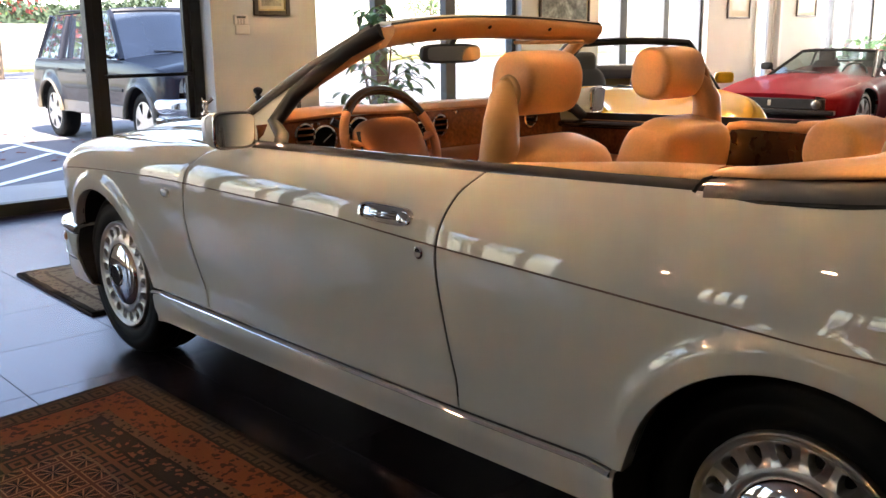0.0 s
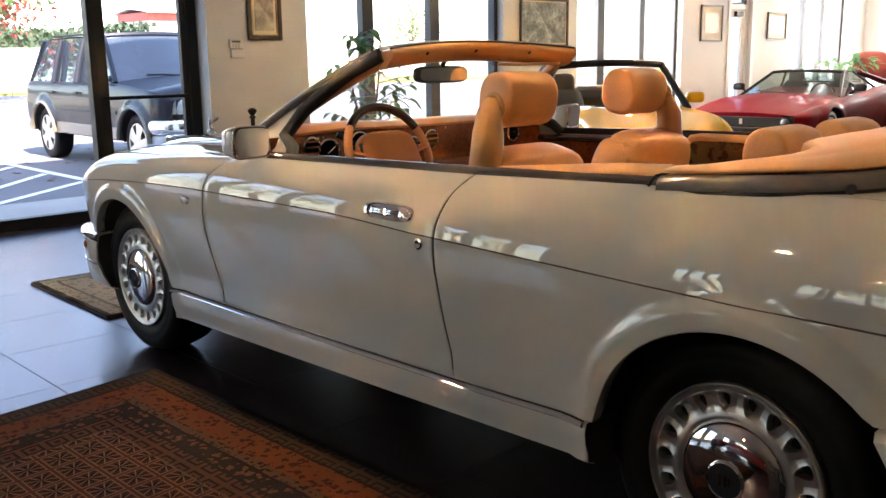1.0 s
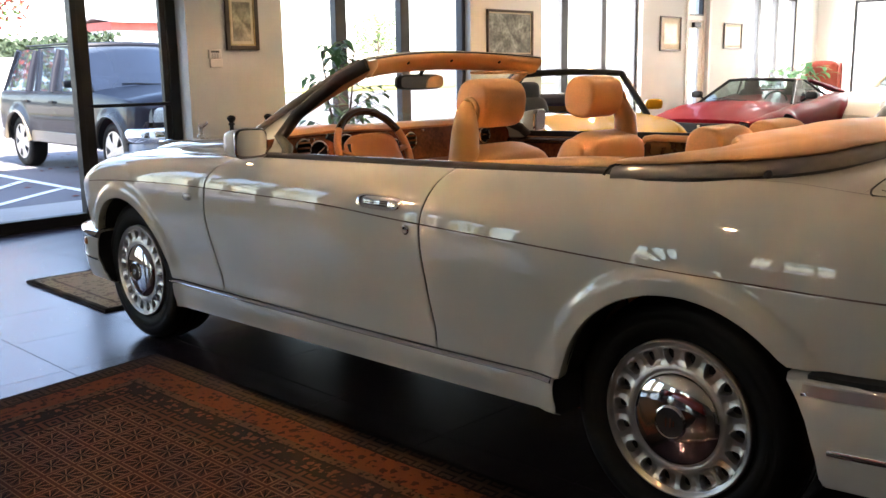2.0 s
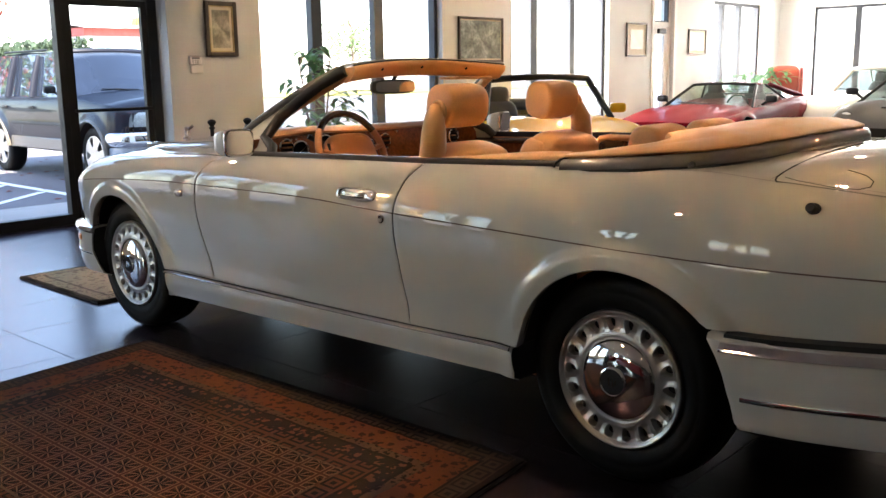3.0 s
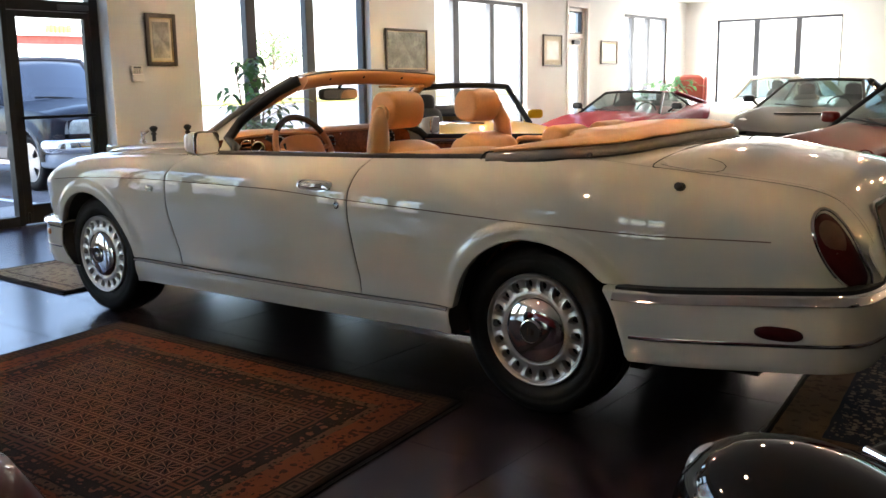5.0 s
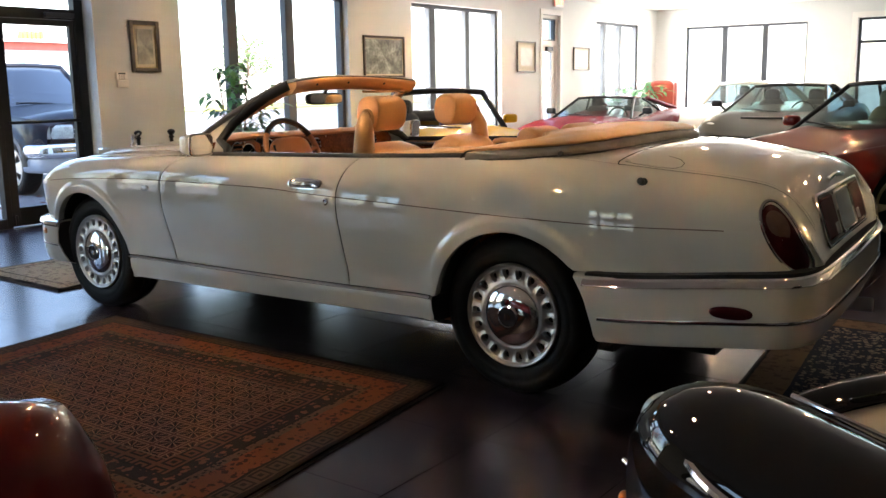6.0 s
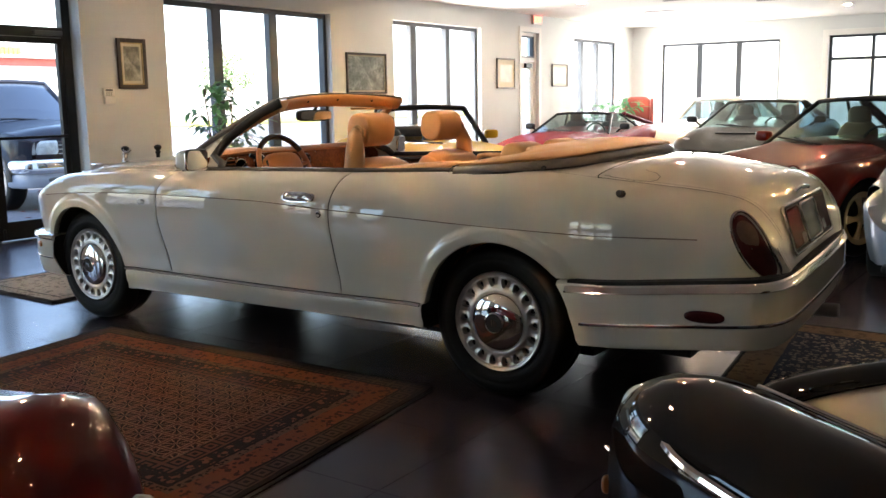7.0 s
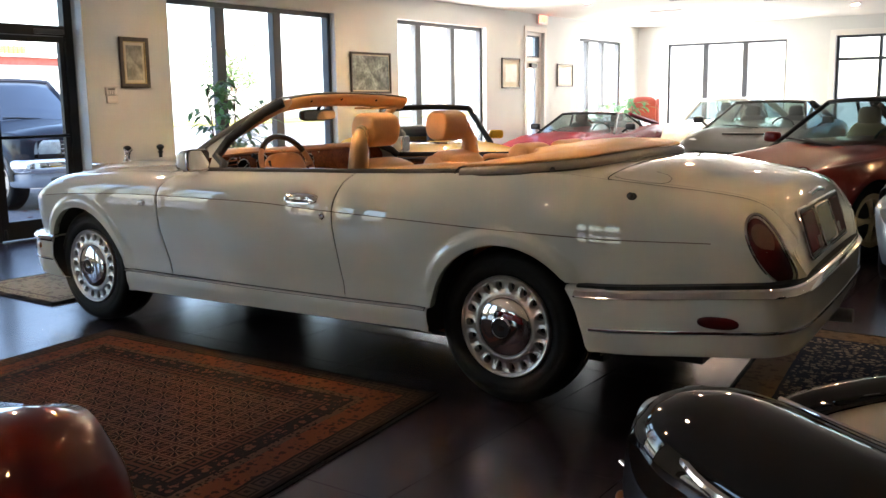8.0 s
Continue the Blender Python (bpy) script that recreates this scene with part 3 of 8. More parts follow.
# upright radiator shell with vanes and mascot
b = Build()
for y0, y1, z0, z1 in ((-0.26, -0.215, 0.44, 0.95), (0.215, 0.26, 0.44, 0.95), (-0.215, 0.215, 0.89, 0.95), (-0.215, 0.215, 0.44, 0.48)):
    b.box((-3.86, YC + y0, z0), (-3.72, YC + y1, z1))
rad = cpart(b, "radiator_shell", M_CHROME, None, "upright chrome radiator shell", bevel=0.008)
for k in range(12):
    cpart(Build().box((-3.845, YC - 0.205 + k * 0.0355, 0.48), (-3.83, YC - 0.187 + k * 0.0355, 0.89)), "vane", M_CHROME, rad)
b = Build()
b.lathe([(0.022, 0), (0.022, 0.008), (0.010, 0.014), (0.008, 0.03), (0.013, 0.045), (0.010, 0.058), (0.012, 0.066), (0.004, 0.075)], pose(-3.80, YC, 0.955), 14)
for s in (1, -1):
    b.grid([[Vector((-3.80, YC, 0.995)), Vector((-3.80, YC, 1.01))], [Vector((-3.785, YC + s * 0.018, 1.012)), Vector((-3.79, YC + s * 0.016, 1.03))], [Vector((-3.765, YC + s * 0.034, 1.035)), Vector((-3.775, YC + s * 0.03, 1.048))]])
cpart(b, "mascot", M_CHROME, None, "small winged chrome mascot", thick=0.003)


def ring_path(pts, n):
    """Points evenly through a plan curve of (x, half width), from the near side round to the far side."""
    full = [(x, w) for x, w in pts] + [(x, -w) for x, w in reversed(pts) if abs(w) > 1e-6]
    P = [Vector((x, w, 0)) for x, w in full]
    out = []
    for i in range(len(P) - 1):
        p0, p1, p2, p3 = P[max(i - 1, 0)], P[i], P[i + 1], P[min(i + 2, len(P) - 1)]
        for k in range(n):
            t = k / n
            out.append(0.5 * ((2 * p1) + (p2 - p0) * t + (2 * p0 - 5 * p1 + 4 * p2 - p3) * t * t + (3 * p1 - p0 - 3 * p2 + p3) * t ** 3))
    out.append(P[-1])
    return out


def around(path, prof, b, flip=False, lift=None):
    """Sweeps an open profile of (out, z) round a plan path."""
    rows = []
    for i, p in enumerate(path):
        d = (path[min(i + 1, len(path) - 1)] - path[max(i - 1, 0)]).normalized()
        nrm = Vector((-d.y, d.x, 0)) * (-1 if flip else 1)
        up = lift(p.x) if lift else 0.0
        rows.append([Vector((p.x + nrm.x * o, YC - (p.y + nrm.y * o), z + up)) for o, z in prof])
    return b.grid(rows, flip=flip)


REARP = [(0.395, 0.945), (0.6, 0.944), (0.85, 0.932), (1.05, 0.912), (1.16, 0.878), (1.212, 0.82), (1.235, 0.73), (1.247, 0.55), (1.252, 0.26), (1.254, 0.0)]
REAR = ring_path(REARP, 6)
FRONT = ring_path([(-3.34, 0.884), (-3.42, 0.882), (-3.5, 0.876), (-3.6, 0.852), (-3.7, 0.79), (-3.77, 0.66), (-3.81, 0.45), (-3.83, 0.2), (-3.835, 0.0)], 6)


def rear_lift(x):
    return 0.068 * sstep(0.35, 1.3, x)


def cut_rear(b):
    """Lays the front edge of the rear bumper along the wheel arch."""
    out = []
    for x, y, z in b.v:
        if x < 0.62:
            e = 0.052 + 0.40 * math.sqrt(max(0.0, 1 - ((max(z, 0.34) - 0.34) / 0.40) ** 2)) + 0.16 * max(0, 0.40 - z)
            x = lerp(e, x, sstep(0.395, 0.62, x)) if x < 0.62 else x
        out.append((x, y, z))
    b.v = out
    return b


def cut_front(b):
    """Lays the rear edge of the front bumper along the wheel arch."""
    out = []
    for x, y, z in b.v:
        if x > -3.56:
            e = -3.395 + 0.25 * max(0.0, z - 0.45) + 0.70 * max(0.0, 0.39 - z)
            x = lerp(x, e, sstep(-3.56, -3.34, x))
        out.append((x, y, z))
    b.v = out
    return b


bump = cut_rear(around(REAR, [(-0.30, 0.355), (-0.05, 0.335), (0.0, 0.338), (0.012, 0.36), (0.022, 0.44), (0.022, 0.50), (0.018, 0.555), (0.014, 0.590), (-0.01, 0.600), (-0.12, 0.603)], Build(), lift=rear_lift))
rb = cpart(bump, "rear_bumper", M_PAINT, thick=0.004, smooth=50)
cpart(around(ring_path([(0.405, 0.945)] + REARP[1:], 6), [(0.014, 0.562), (0.026, 0.563), (0.029, 0.567), (0.026, 0.574), (0.013, 0.592), (0.006, 0.596), (0.0, 0.599)], Build(), lift=rear_lift), "bumper_trim", M_CHROME, rb, "broad chrome strip along the bumper", thick=0.003, smooth=60)
cpart(around(ring_path([(0.41, 0.945)] + REARP[1:], 6), [(-0.03, 0.596), (0.006, 0.599), (0.0065, 0.612), (-0.03, 0.616)], Build(), lift=rear_lift), "bumper_gap", M_LINER, rb, "black joint above the bumper")
cpart(around(ring_path([(0.475, 0.945)] + REARP[1:], 6), [(0.018, 0.425), (0.028, 0.427), (0.030, 0.434), (0.028, 0.441), (0.018, 0.443)], Build(), lift=rear_lift), "bumper_strip", M_CHROME, rb, "thin chrome strip low on the bumper", smooth=60)
for s in (1, -1):
    cpart(Build().pillow((1.0, YC - s * 0.948, 0.525), (0.078, 0.014, 0.024), 0.8, 0.9, Matrix.Rotation(s * radians(8), 4, "Z"), 10, 20), "reflector", M_REDLAMP, rb, "oval red side reflector")
fbb = cut_front(around(FRONT, [(-0.25, 0.27), (-0.03, 0.265), (0.0, 0.275), (0.015, 0.33), (0.022, 0.40), (0.022, 0.47), (0.014, 0.525), (-0.02, 0.535), (-0.12, 0.537)], Build(), flip=True))
fends = [list(fbb.v[:9]), list(fbb.v[-9:])]
fb = cpart(fbb, "front_bumper", M_PAINT, thick=0.004, smooth=50)
for ring in fends:
    cpart(Build().fan([Vector((x - 0.012, lerp(y, YC, 0.012), z)) for x, y, z in ring]), "bumper_end", M_LINER, fb, "black closing plate behind the bumper")
cpart(cut_front(around(FRONT, [(0.012, 0.50), (0.032, 0.503), (0.036, 0.515), (0.030, 0.535), (0.0, 0.545), (-0.03, 0.546)], Build(), flip=True)), "bumper_trim", M_CHROME, fb, "chrome strip along the bumper", thick=0.003, smooth=60)
cpart(cut_front(around(FRONT, [(0.018, 0.375), (0.028, 0.377), (0.030, 0.383), (0.028, 0.389), (0.018, 0.391)], Build(), flip=True)), "bumper_strip", M_CHROME, fb, smooth=60)
for s in (1, -1):
    cpart(Build().pillow((-3.575, YC - s * 0.878, 0.462), (0.05, 0.016, 0.022), 0.8, 0.8, Matrix.Rotation(-s * radians(25), 4, "Z"), 10, 20), "marker_lamp", M_AMBER, fb, "amber side marker lamp")
    cpart(Build().pillow((-2.40, YC - s * (half_width(-2.4, 0.805) + 0.004), 0.805), (0.033, 0.010, 0.017), 0.8, 0.9, None, 8, 20), "repeater_lamp", M_LENS, None, "small oval clear repeater lamp in a chrome rim")

# boot lid and the deck round it -------------------------------------------
f_deck = pchip([(-0.1, 1.045), (0.2, 1.062), (0.40, 1.078), (0.52, 1.086), (0.62, 1.082), (0.8, 1.056), (1.0, 1.019), (1.065, 1.002), (1.112, 0.972), (1.160, 0.912), (1.188, 0.848), (1.212, 0.76), (1.232, 0.66), (1.25, 0.58)])


def deck_z(x, w):
    e = half_width(x, f_top(x))
    t = min(1.0, abs(w) / max(0.1, e))
    zt = f_top(x)
    return zt + (f_deck(x) - zt) * (1 - t ** 2.6)


def deck_pt(s, w, lid):
    """A point of the boot, s from the front of the deck down its back."""
    x = lerp(0.40, 1.25, s)
    e = half_width(x, f_top(x)) - 0.003
    return Vector((x, YC - w * e, deck_z(x, w * e)))


def lid_edge(s):
    return 0.955 - 0.10 * (1 - sstep(0.06, 0.13, s))


rows = [[Vector((x, YC - w * half_width(x, f_top(x)), deck_z(x, w * half_width(x, f_top(x))))) for w in [-0.997 + 1.994 * j / 30 for j in range(31)]] for x in [0.0 + 0.4455 * k / 12 for k in range(13)]]
cpart(Build().grid(rows, flip=True), "deck_panel", M_PAINT, thick=0.004, smooth=50)
S = [0.0565, 0.06] + [0.06 + 0.94 * (1 - (1 - k / 40) ** 1.4) for k in range(1, 41)]
for sgn in (1, -1):
    rows = [[deck_pt(s, sgn * w, False) for w in (1.0, 0.975, lid_edge(s) + 0.004)] for s in S]
    cpart(Build().grid(rows, flip=sgn < 0), "deck_edge", M_PAINT, thick=0.004, smooth=50)
rows = [[deck_pt(s, lerp(-lid_edge(s), lid_edge(s), j / 30), True) for j in range(31)] for s in S[1:]]
lid = cpart(Build().grid(rows, flip=True), "boot_lid", M_PAINT, thick=0.004, smooth=50)
rows = [[deck_pt(s, lerp(-0.99, 0.99, j / 30), True) - Vector((0.012, 0, 0.014)) for j in range(31)] for s in S]
cpart(Build().grid(rows, flip=True), "inner_panel", M_LINER)

M_SEAM = surf("brown_coachline", (0.085, 0.045, 0.03), 0.5, var=0.1)
M_CLEARLENS = surf("pale_red_lens", (0.10, 0.055, 0.045), 0.3, var=0.15, scale=40, spec=0.2, coat=0.1)
# tail lamps, plate and small fittings --------------------------------------
for sgn in (1, -1):
    def lamp_pt(r, a, out, s=sgn):
        u, v = r * math.cos(a), r * math.sin(a)
        x = 1.141 + 0.051 * u - 0.058 * v
        z = 0.792 + 0.125 * v - 0.004 * u
        return side_pt(x, z, s, out)
    rows = [[lamp_pt(r, 2 * math.pi * k / 32, o) for k in range(32)] for r, o in ((1.0, 0.001), (0.96, 0.010), (0.8, 0.014), (0.6, 0.016), (0.4, 0.017), (0.2, 0.0175), (0.02, 0.018))]
    cpart(Build().grid([[side_pt(1.141 + 0.051 * (0.10 + 0.62 * r * math.cos(a)) - 0.058 * (0.40 + 0.42 * r * math.sin(a)), 0.792 + 0.125 * (0.40 + 0.42 * r * math.sin(a)), sgn, 0.0165 + 0.003 * (1 - r * r)) for a in [2 * math.pi * k / 28 for k in range(28)]] for r in (1.0, 0.9, 0.6, 0.3, 0.02)], loop_v=True, flip=sgn < 0), "reversing_lens", M_CLEARLENS, None, "pale upper lens of the tail lamp")
    tl = cpart(Build().grid(rows, loop_v=True, flip=sgn < 0), "tail_lamp", M_REDLAMP, None, "tall oval red tail lamp in a chrome rim")
    cpart(Build().tube([lamp_pt(1.06, 2 * math.pi * k / 48, 0.005) for k in range(48)], 0.007, 8, loop=True), "lamp_rim", M_CHROME, tl)
# rear plate in its framed panel, leaning with the boot lid
PM = Matrix.Translation((1.197, YC - 0.05, 0.815)) @ Matrix.Rotation(radians(-18), 4, "Y")


def rrect(hy, hz, x, r=0.03, n=6):
    """A rounded rectangle in the leaning panel's plane."""
    pts = []
    for cy, cz, a0 in ((1, 1, 0), (-1, 1, 90), (-1, -1, 180), (1, -1, 270)):
        for k in range(n + 1):
            a = radians(a0 + 90 * k / n)
            pts.append(PM @ Vector((x, cy * (hy - r) + r * math.cos(a), cz * (hz - r) + r * math.sin(a))))
    return pts


M_REDDEEP = surf("deep_red_lens", (0.055, 0.003, 0.004), 0.5, var=0.2, scale=30, spec=0.05)
plinth = cpart(Build().fan(rrect(0.46, 0.100, 0.004)).grid([rrect(0.46, 0.100, 0.004), rrect(0.462, 0.102, -0.06)], loop_v=True), "plate_plinth", M_PAINT, None, "painted panel round the rear plate", smooth=30)
cpart(Build().tube(rrect(0.462, 0.102, 0.006), 0.0065, 8, loop=True), "plate_frame", M_CHROME, plinth, "chrome frame")
cpart(Build().tube(rrect(0.440, 0.090, 0.008, 0.022), 0.0055, 6, loop=True), "lamp_seal", M_RUBBER, plinth)
cpart(Build().tube(rrect(0.166, 0.084, 0.014), 0.007, 8, loop=True), "plate_surround", M_CHROME, plinth)
for s in (1, -1):
    b = Build().box((-0.02, s * 0.313 - 0.128, -0.084), (0.014, s * 0.313 + 0.128, 0.084), PM)
    cpart(b, "reversing_lamp", M_REDDEEP, plinth, "square red rear lamp", bevel=0.01)
    cpart(Build().box((-0.02, s * 0.245 - 0.04, -0.078), (0.017, s * 0.245 + 0.04, -0.03), PM), "lamp_window", M_CLEARLENS, plinth, "clear lower lamp lens", bevel=0.004)
M_PLATE = surf("plate_grey_blue", (0.20, 0.25, 0.28), 0.55, var=0.05, scale=20)
cpart(Build().box((0.0, -0.152, -0.074), (0.016, 0.152, 0.074), PM), "rear_plate", M_PLATE, plinth, "plain grey-blue rear plate", bevel=0.003)
cpart(Build().tube([PM @ Vector((0.008, w, 0.135 + 0.012 * math.cos(w * 9))) for w in [-0.16 + 0.04 * k for k in range(9)]], 0.011, 8), "boot_handle", M_CHROME, None, "chrome boot handle")
for sgn in (1, -1):
    cpart(Build().tube([side_pt(x, f_crease(x) + 0.002, sgn, 0.0035) for x in [-3.42 + 4.36 * k / 120 for k in range(121)]], 0.0026, 6), "crease_line", M_SEAM)
# fine shut lines of the lid and the filler flap
for sgn in (1, -1):
    pts = []
    for k in range(60):
        x = lerp(0.50, 1.235, k / 59)
        pts.append(Vector((x, YC - sgn * (half_width(x, f_top(x)) - 0.002), f_top(x) + 0.002)))
    # rounded front end of the lid line, back towards the folded roof
    head = []
    for x, w in ((0.449, 0.0), (0.449, 0.2), (0.449, 0.4), (0.449, 0.6), (0.450, 0.70), (0.454, 0.745), (0.462, 0.772), (0.474, 0.792)):
        head.append(Vector((x, YC - sgn * w, deck_z(x, w) + 0.003)))
    cpart(Build().tube(head + pts, 0.0030, 6), "lid_seam", M_LINER)
flap = [(0.475, 0.735), (0.52, 0.748), (0.62, 0.745), (0.675, 0.725), (0.695, 0.69), (0.69, 0.64), (0.66, 0.60), (0.60, 0.575)]
cpart(Build().tube([Vector((x, YC - w, deck_z(x, w) + 0.003)) for x, w in flap], 0.0022, 6), "flap_seam", M_LINER)
ax, az = 0.605, 0.972
b = Build().lathe([(0.022, 0), (0.020, 0.004), (0.014, 0.007), (0.014, 0.022), (0.012, 0.026), (0.0, 0.027)], Matrix.Translation(side_pt(ax, az, 1)) @ Matrix.Rotation(radians(62), 4, "X"), 20)
cpart(b, "aerial_base", M_RUBBER, None, "black round aerial base on the rear wing")
M_BELT = surf("black_bright_trim", (0.045, 0.038, 0.034), 0.5, spec=0.1, var=0.06, scale=9, coat=0.7)
M_TRIM = surf("dark_bright_trim", (0.21, 0.185, 0.168), 0.5, spec=0.1, var=0.06, scale=9, coat=0.6)

for sgn in (1, -1):
    # handle and lock
    def plate(cx, hx_, hz_, steps, s=sgn, sq=0.3):
        return Build().grid([[side_pt(cx + hx_ * c * math.copysign(abs(math.cos(a)) ** sq, math.cos(a)), 0.893 + hz_ * c * math.copysign(abs(math.sin(a)) ** sq, math.sin(a)), s, o) for a in [2 * math.pi * k / 40 for k in range(40)]] for c, o in steps], loop_v=True, flip=s < 0)
    hd = cpart(plate(-1.135, 0.112, 0.026, ((1.0, 0.002), (0.985, 0.010), (0.95, 0.013), (0.86, 0.013), (0.84, 0.007), (0.02, 0.007)), sq=0.58), "door_handle", M_CHROME, None, "chrome door handle with a ribbed pull in a framed plate")
    for dz in (-0.007, 0.0, 0.007):
        cpart(Build().tube([side_pt(lerp(-1.212, -1.085, k / 12), 0.893 + dz, sgn, 0.009 + 0.006 * math.sin(math.pi * k / 12)) for k in range(13)], 0.0042, 8), "pull_rib", M_CHROME, hd)
    cpart(plate(-1.058, 0.020, 0.014, ((1.0, 0.007), (0.95, 0.014), (0.7, 0.016), (0.02, 0.016)), sq=0.6), "push_button", M_CHROME, hd)
    b = Build().lathe([(0.017, 0), (0.017, 0.006), (0.012, 0.009), (0.012, 0.004), (0.0, 0.004)], Matrix.Translation(side_pt(-0.988, 0.812, sgn)) @ Matrix.Rotation(radians(90 * sgn), 4, "X"), 20)
    cpart(b, "door_lock", M_CHROME, None, "round chrome door lock")
    # belt finisher and seal
    xs = [-2.16 + 1.92 * k / 48 for k in range(49)]
    pts = [Vector((x, YC - sgn * (half_width(x, f_top(x)) - 0.012), f_top(x) + 0.002)) for x in xs]
    cpart(Build().strip(pts, [(-0.03, -0.018), (0.008, -0.015), (0.011, -0.004), (0.008, 0.010), (-0.002, 0.019), (-0.03, 0.020)], lambda i, s=sgn: Vector((0, -s, 0))), "belt_finisher", M_BELT, None, "dark bright trim along the waistline", smooth=60)
    cpart(Build().tube([p + Vector((0, -sgn * 0.010, -0.006)) for p in pts], 0.005, 6), "belt_seal", M_RUBBER)
    # leather capping inside the waistline
    pts2 = [Vector((x, YC - sgn * (half_width(x, f_top(x)) - 0.075), f_top(x) - 0.005 + 0.032 * sstep(-1.0, -0.3, x))) for x in xs if x > -0.87]
    cpart(Build().tube(pts2, 0.044, 12, flat=0.5), "side_capping", M_LEATHER, None, "orange leather capping behind the door", smooth=60)
    pts2 = [Vector((x, YC - sgn * (half_width(x, f_top(x)) - 0.07), f_top(x) - 0.026)) for x in xs if -1.98 < x < -0.88]
    cpart(Build().tube(pts2, 0.034, 10, flat=0.5), "door_capping", M_DWOOD, None, "dark walnut capping along the door", smooth=60)
    # inner door trim with a veneer band
    xs3 = [x for x in xs if x > -2.0]
    rows = [[Vector((x, YC - sgn * w, z)) for w, z in ((0.80, 1.0), (0.775, 0.95), (0.77, 0.80), (0.74, 0.62), (0.74, 0.40))] for x in xs3]
    cpart(Build().grid(rows, flip=sgn > 0), "door_trim", M_LEATHER if sgn < 0 else M_BROWN, thick=0.004)
    rows = [[Vector((x, YC - sgn * w, z)) for w, z in ((0.768, 0.965), (0.760, 0.955), (0.758, 0.86), (0.766, 0.85))] for x in xs3]
    cpart(Build().grid(rows, flip=sgn > 0), "veneer_band", M_WOOD, None, "glossy walnut veneer band", thick=0.003)
    rows = [[Vector((x, YC - sgn * w, z)) for w, z in ((0.80, 1.02), (0.76, 1.0), (0.74, 0.8), (0.72, 0.5))] for x in (-0.24, 0.0, 0.25)]
    cpart(Build().grid(rows, flip=sgn > 0), "rear_side_trim", M_LEATHER, thick=0.004)
    # door mirror
    my = YC - sgn * 0.932
    b = Build()
    rows = []
    for dx, sy, sz in ((0.0, 0.062, 0.056), (-0.012, 0.066, 0.060), (-0.05, 0.062, 0.056), (-0.085, 0.06, 0.046), (-0.11, 0.035, 0.026), (-0.118, 0.004, 0.004)):
        rows.append([Vector((-1.905 + dx, my + sy * math.copysign(abs(math.cos(a)) ** 0.35, math.cos(a)), 1.062 + sz * math.copysign(abs(math.sin(a)) ** 0.35, math.sin(a)))) for a in [2 * math.pi * k / 32 for k in range(32)]])
    b.grid(rows, loop_v=True)
    b.v = [(x - 0.24 * sgn * (my - y), y, z) for x, y, z in b.v]
    mir = cpart(b, "door_mirror", M_PAINT, None, "painted door mirror with a chrome rim", smooth=50)
    rim = [Vector((-1.903 + 0.24 * sgn * 0.062 * math.copysign(abs(math.cos(a)) ** 0.35, math.cos(a)), my + 0.062 * math.copysign(abs(math.cos(a)) ** 0.35, math.cos(a)), 1.062 + 0.056 * math.copysign(abs(math.sin(a)) ** 0.35, math.sin(a)))) for a in [2 * math.pi * k / 48 for k in range(48)]]
    cpart(Build().tube(rim, 0.006, 8, loop=True), "mirror_rim", M_CHROME, mir)
    b = Build().fan([Vector((p.x + 0.010 + 0.14 * (p.z - 1.062), my + (p.y - my) * 0.96, 1.062 + (p.z - 1.062) * 0.95)) for p in rim])
    cpart(b, "mirror_glass", M_CHROME, mir)
    cpart(Build().tube([(-1.97, my + sgn * 0.05, 1.03), (-2.05, YC - sgn * 0.80, 1.005)], [0.022, 0.03], 10), "mirror_arm", M_PAINT, mir)

# windscreen -----------------------------------------------------------------
def screen_base(t):
    w = lerp(0.765, -0.765, t)
    return Vector((-2.26 - 0.17 * (1 - (w / 0.765) ** 2), YC - w, 1.0 + 0.035 * (1 - (w / 0.765) ** 2)))


def screen_top(t):
    w = lerp(0.53, -0.53, t)
    k = 1 - (w / 0.53) ** 2
    return Vector((-1.66 - 0.09 * k, YC - w, 1.373 + 0.028 * k))


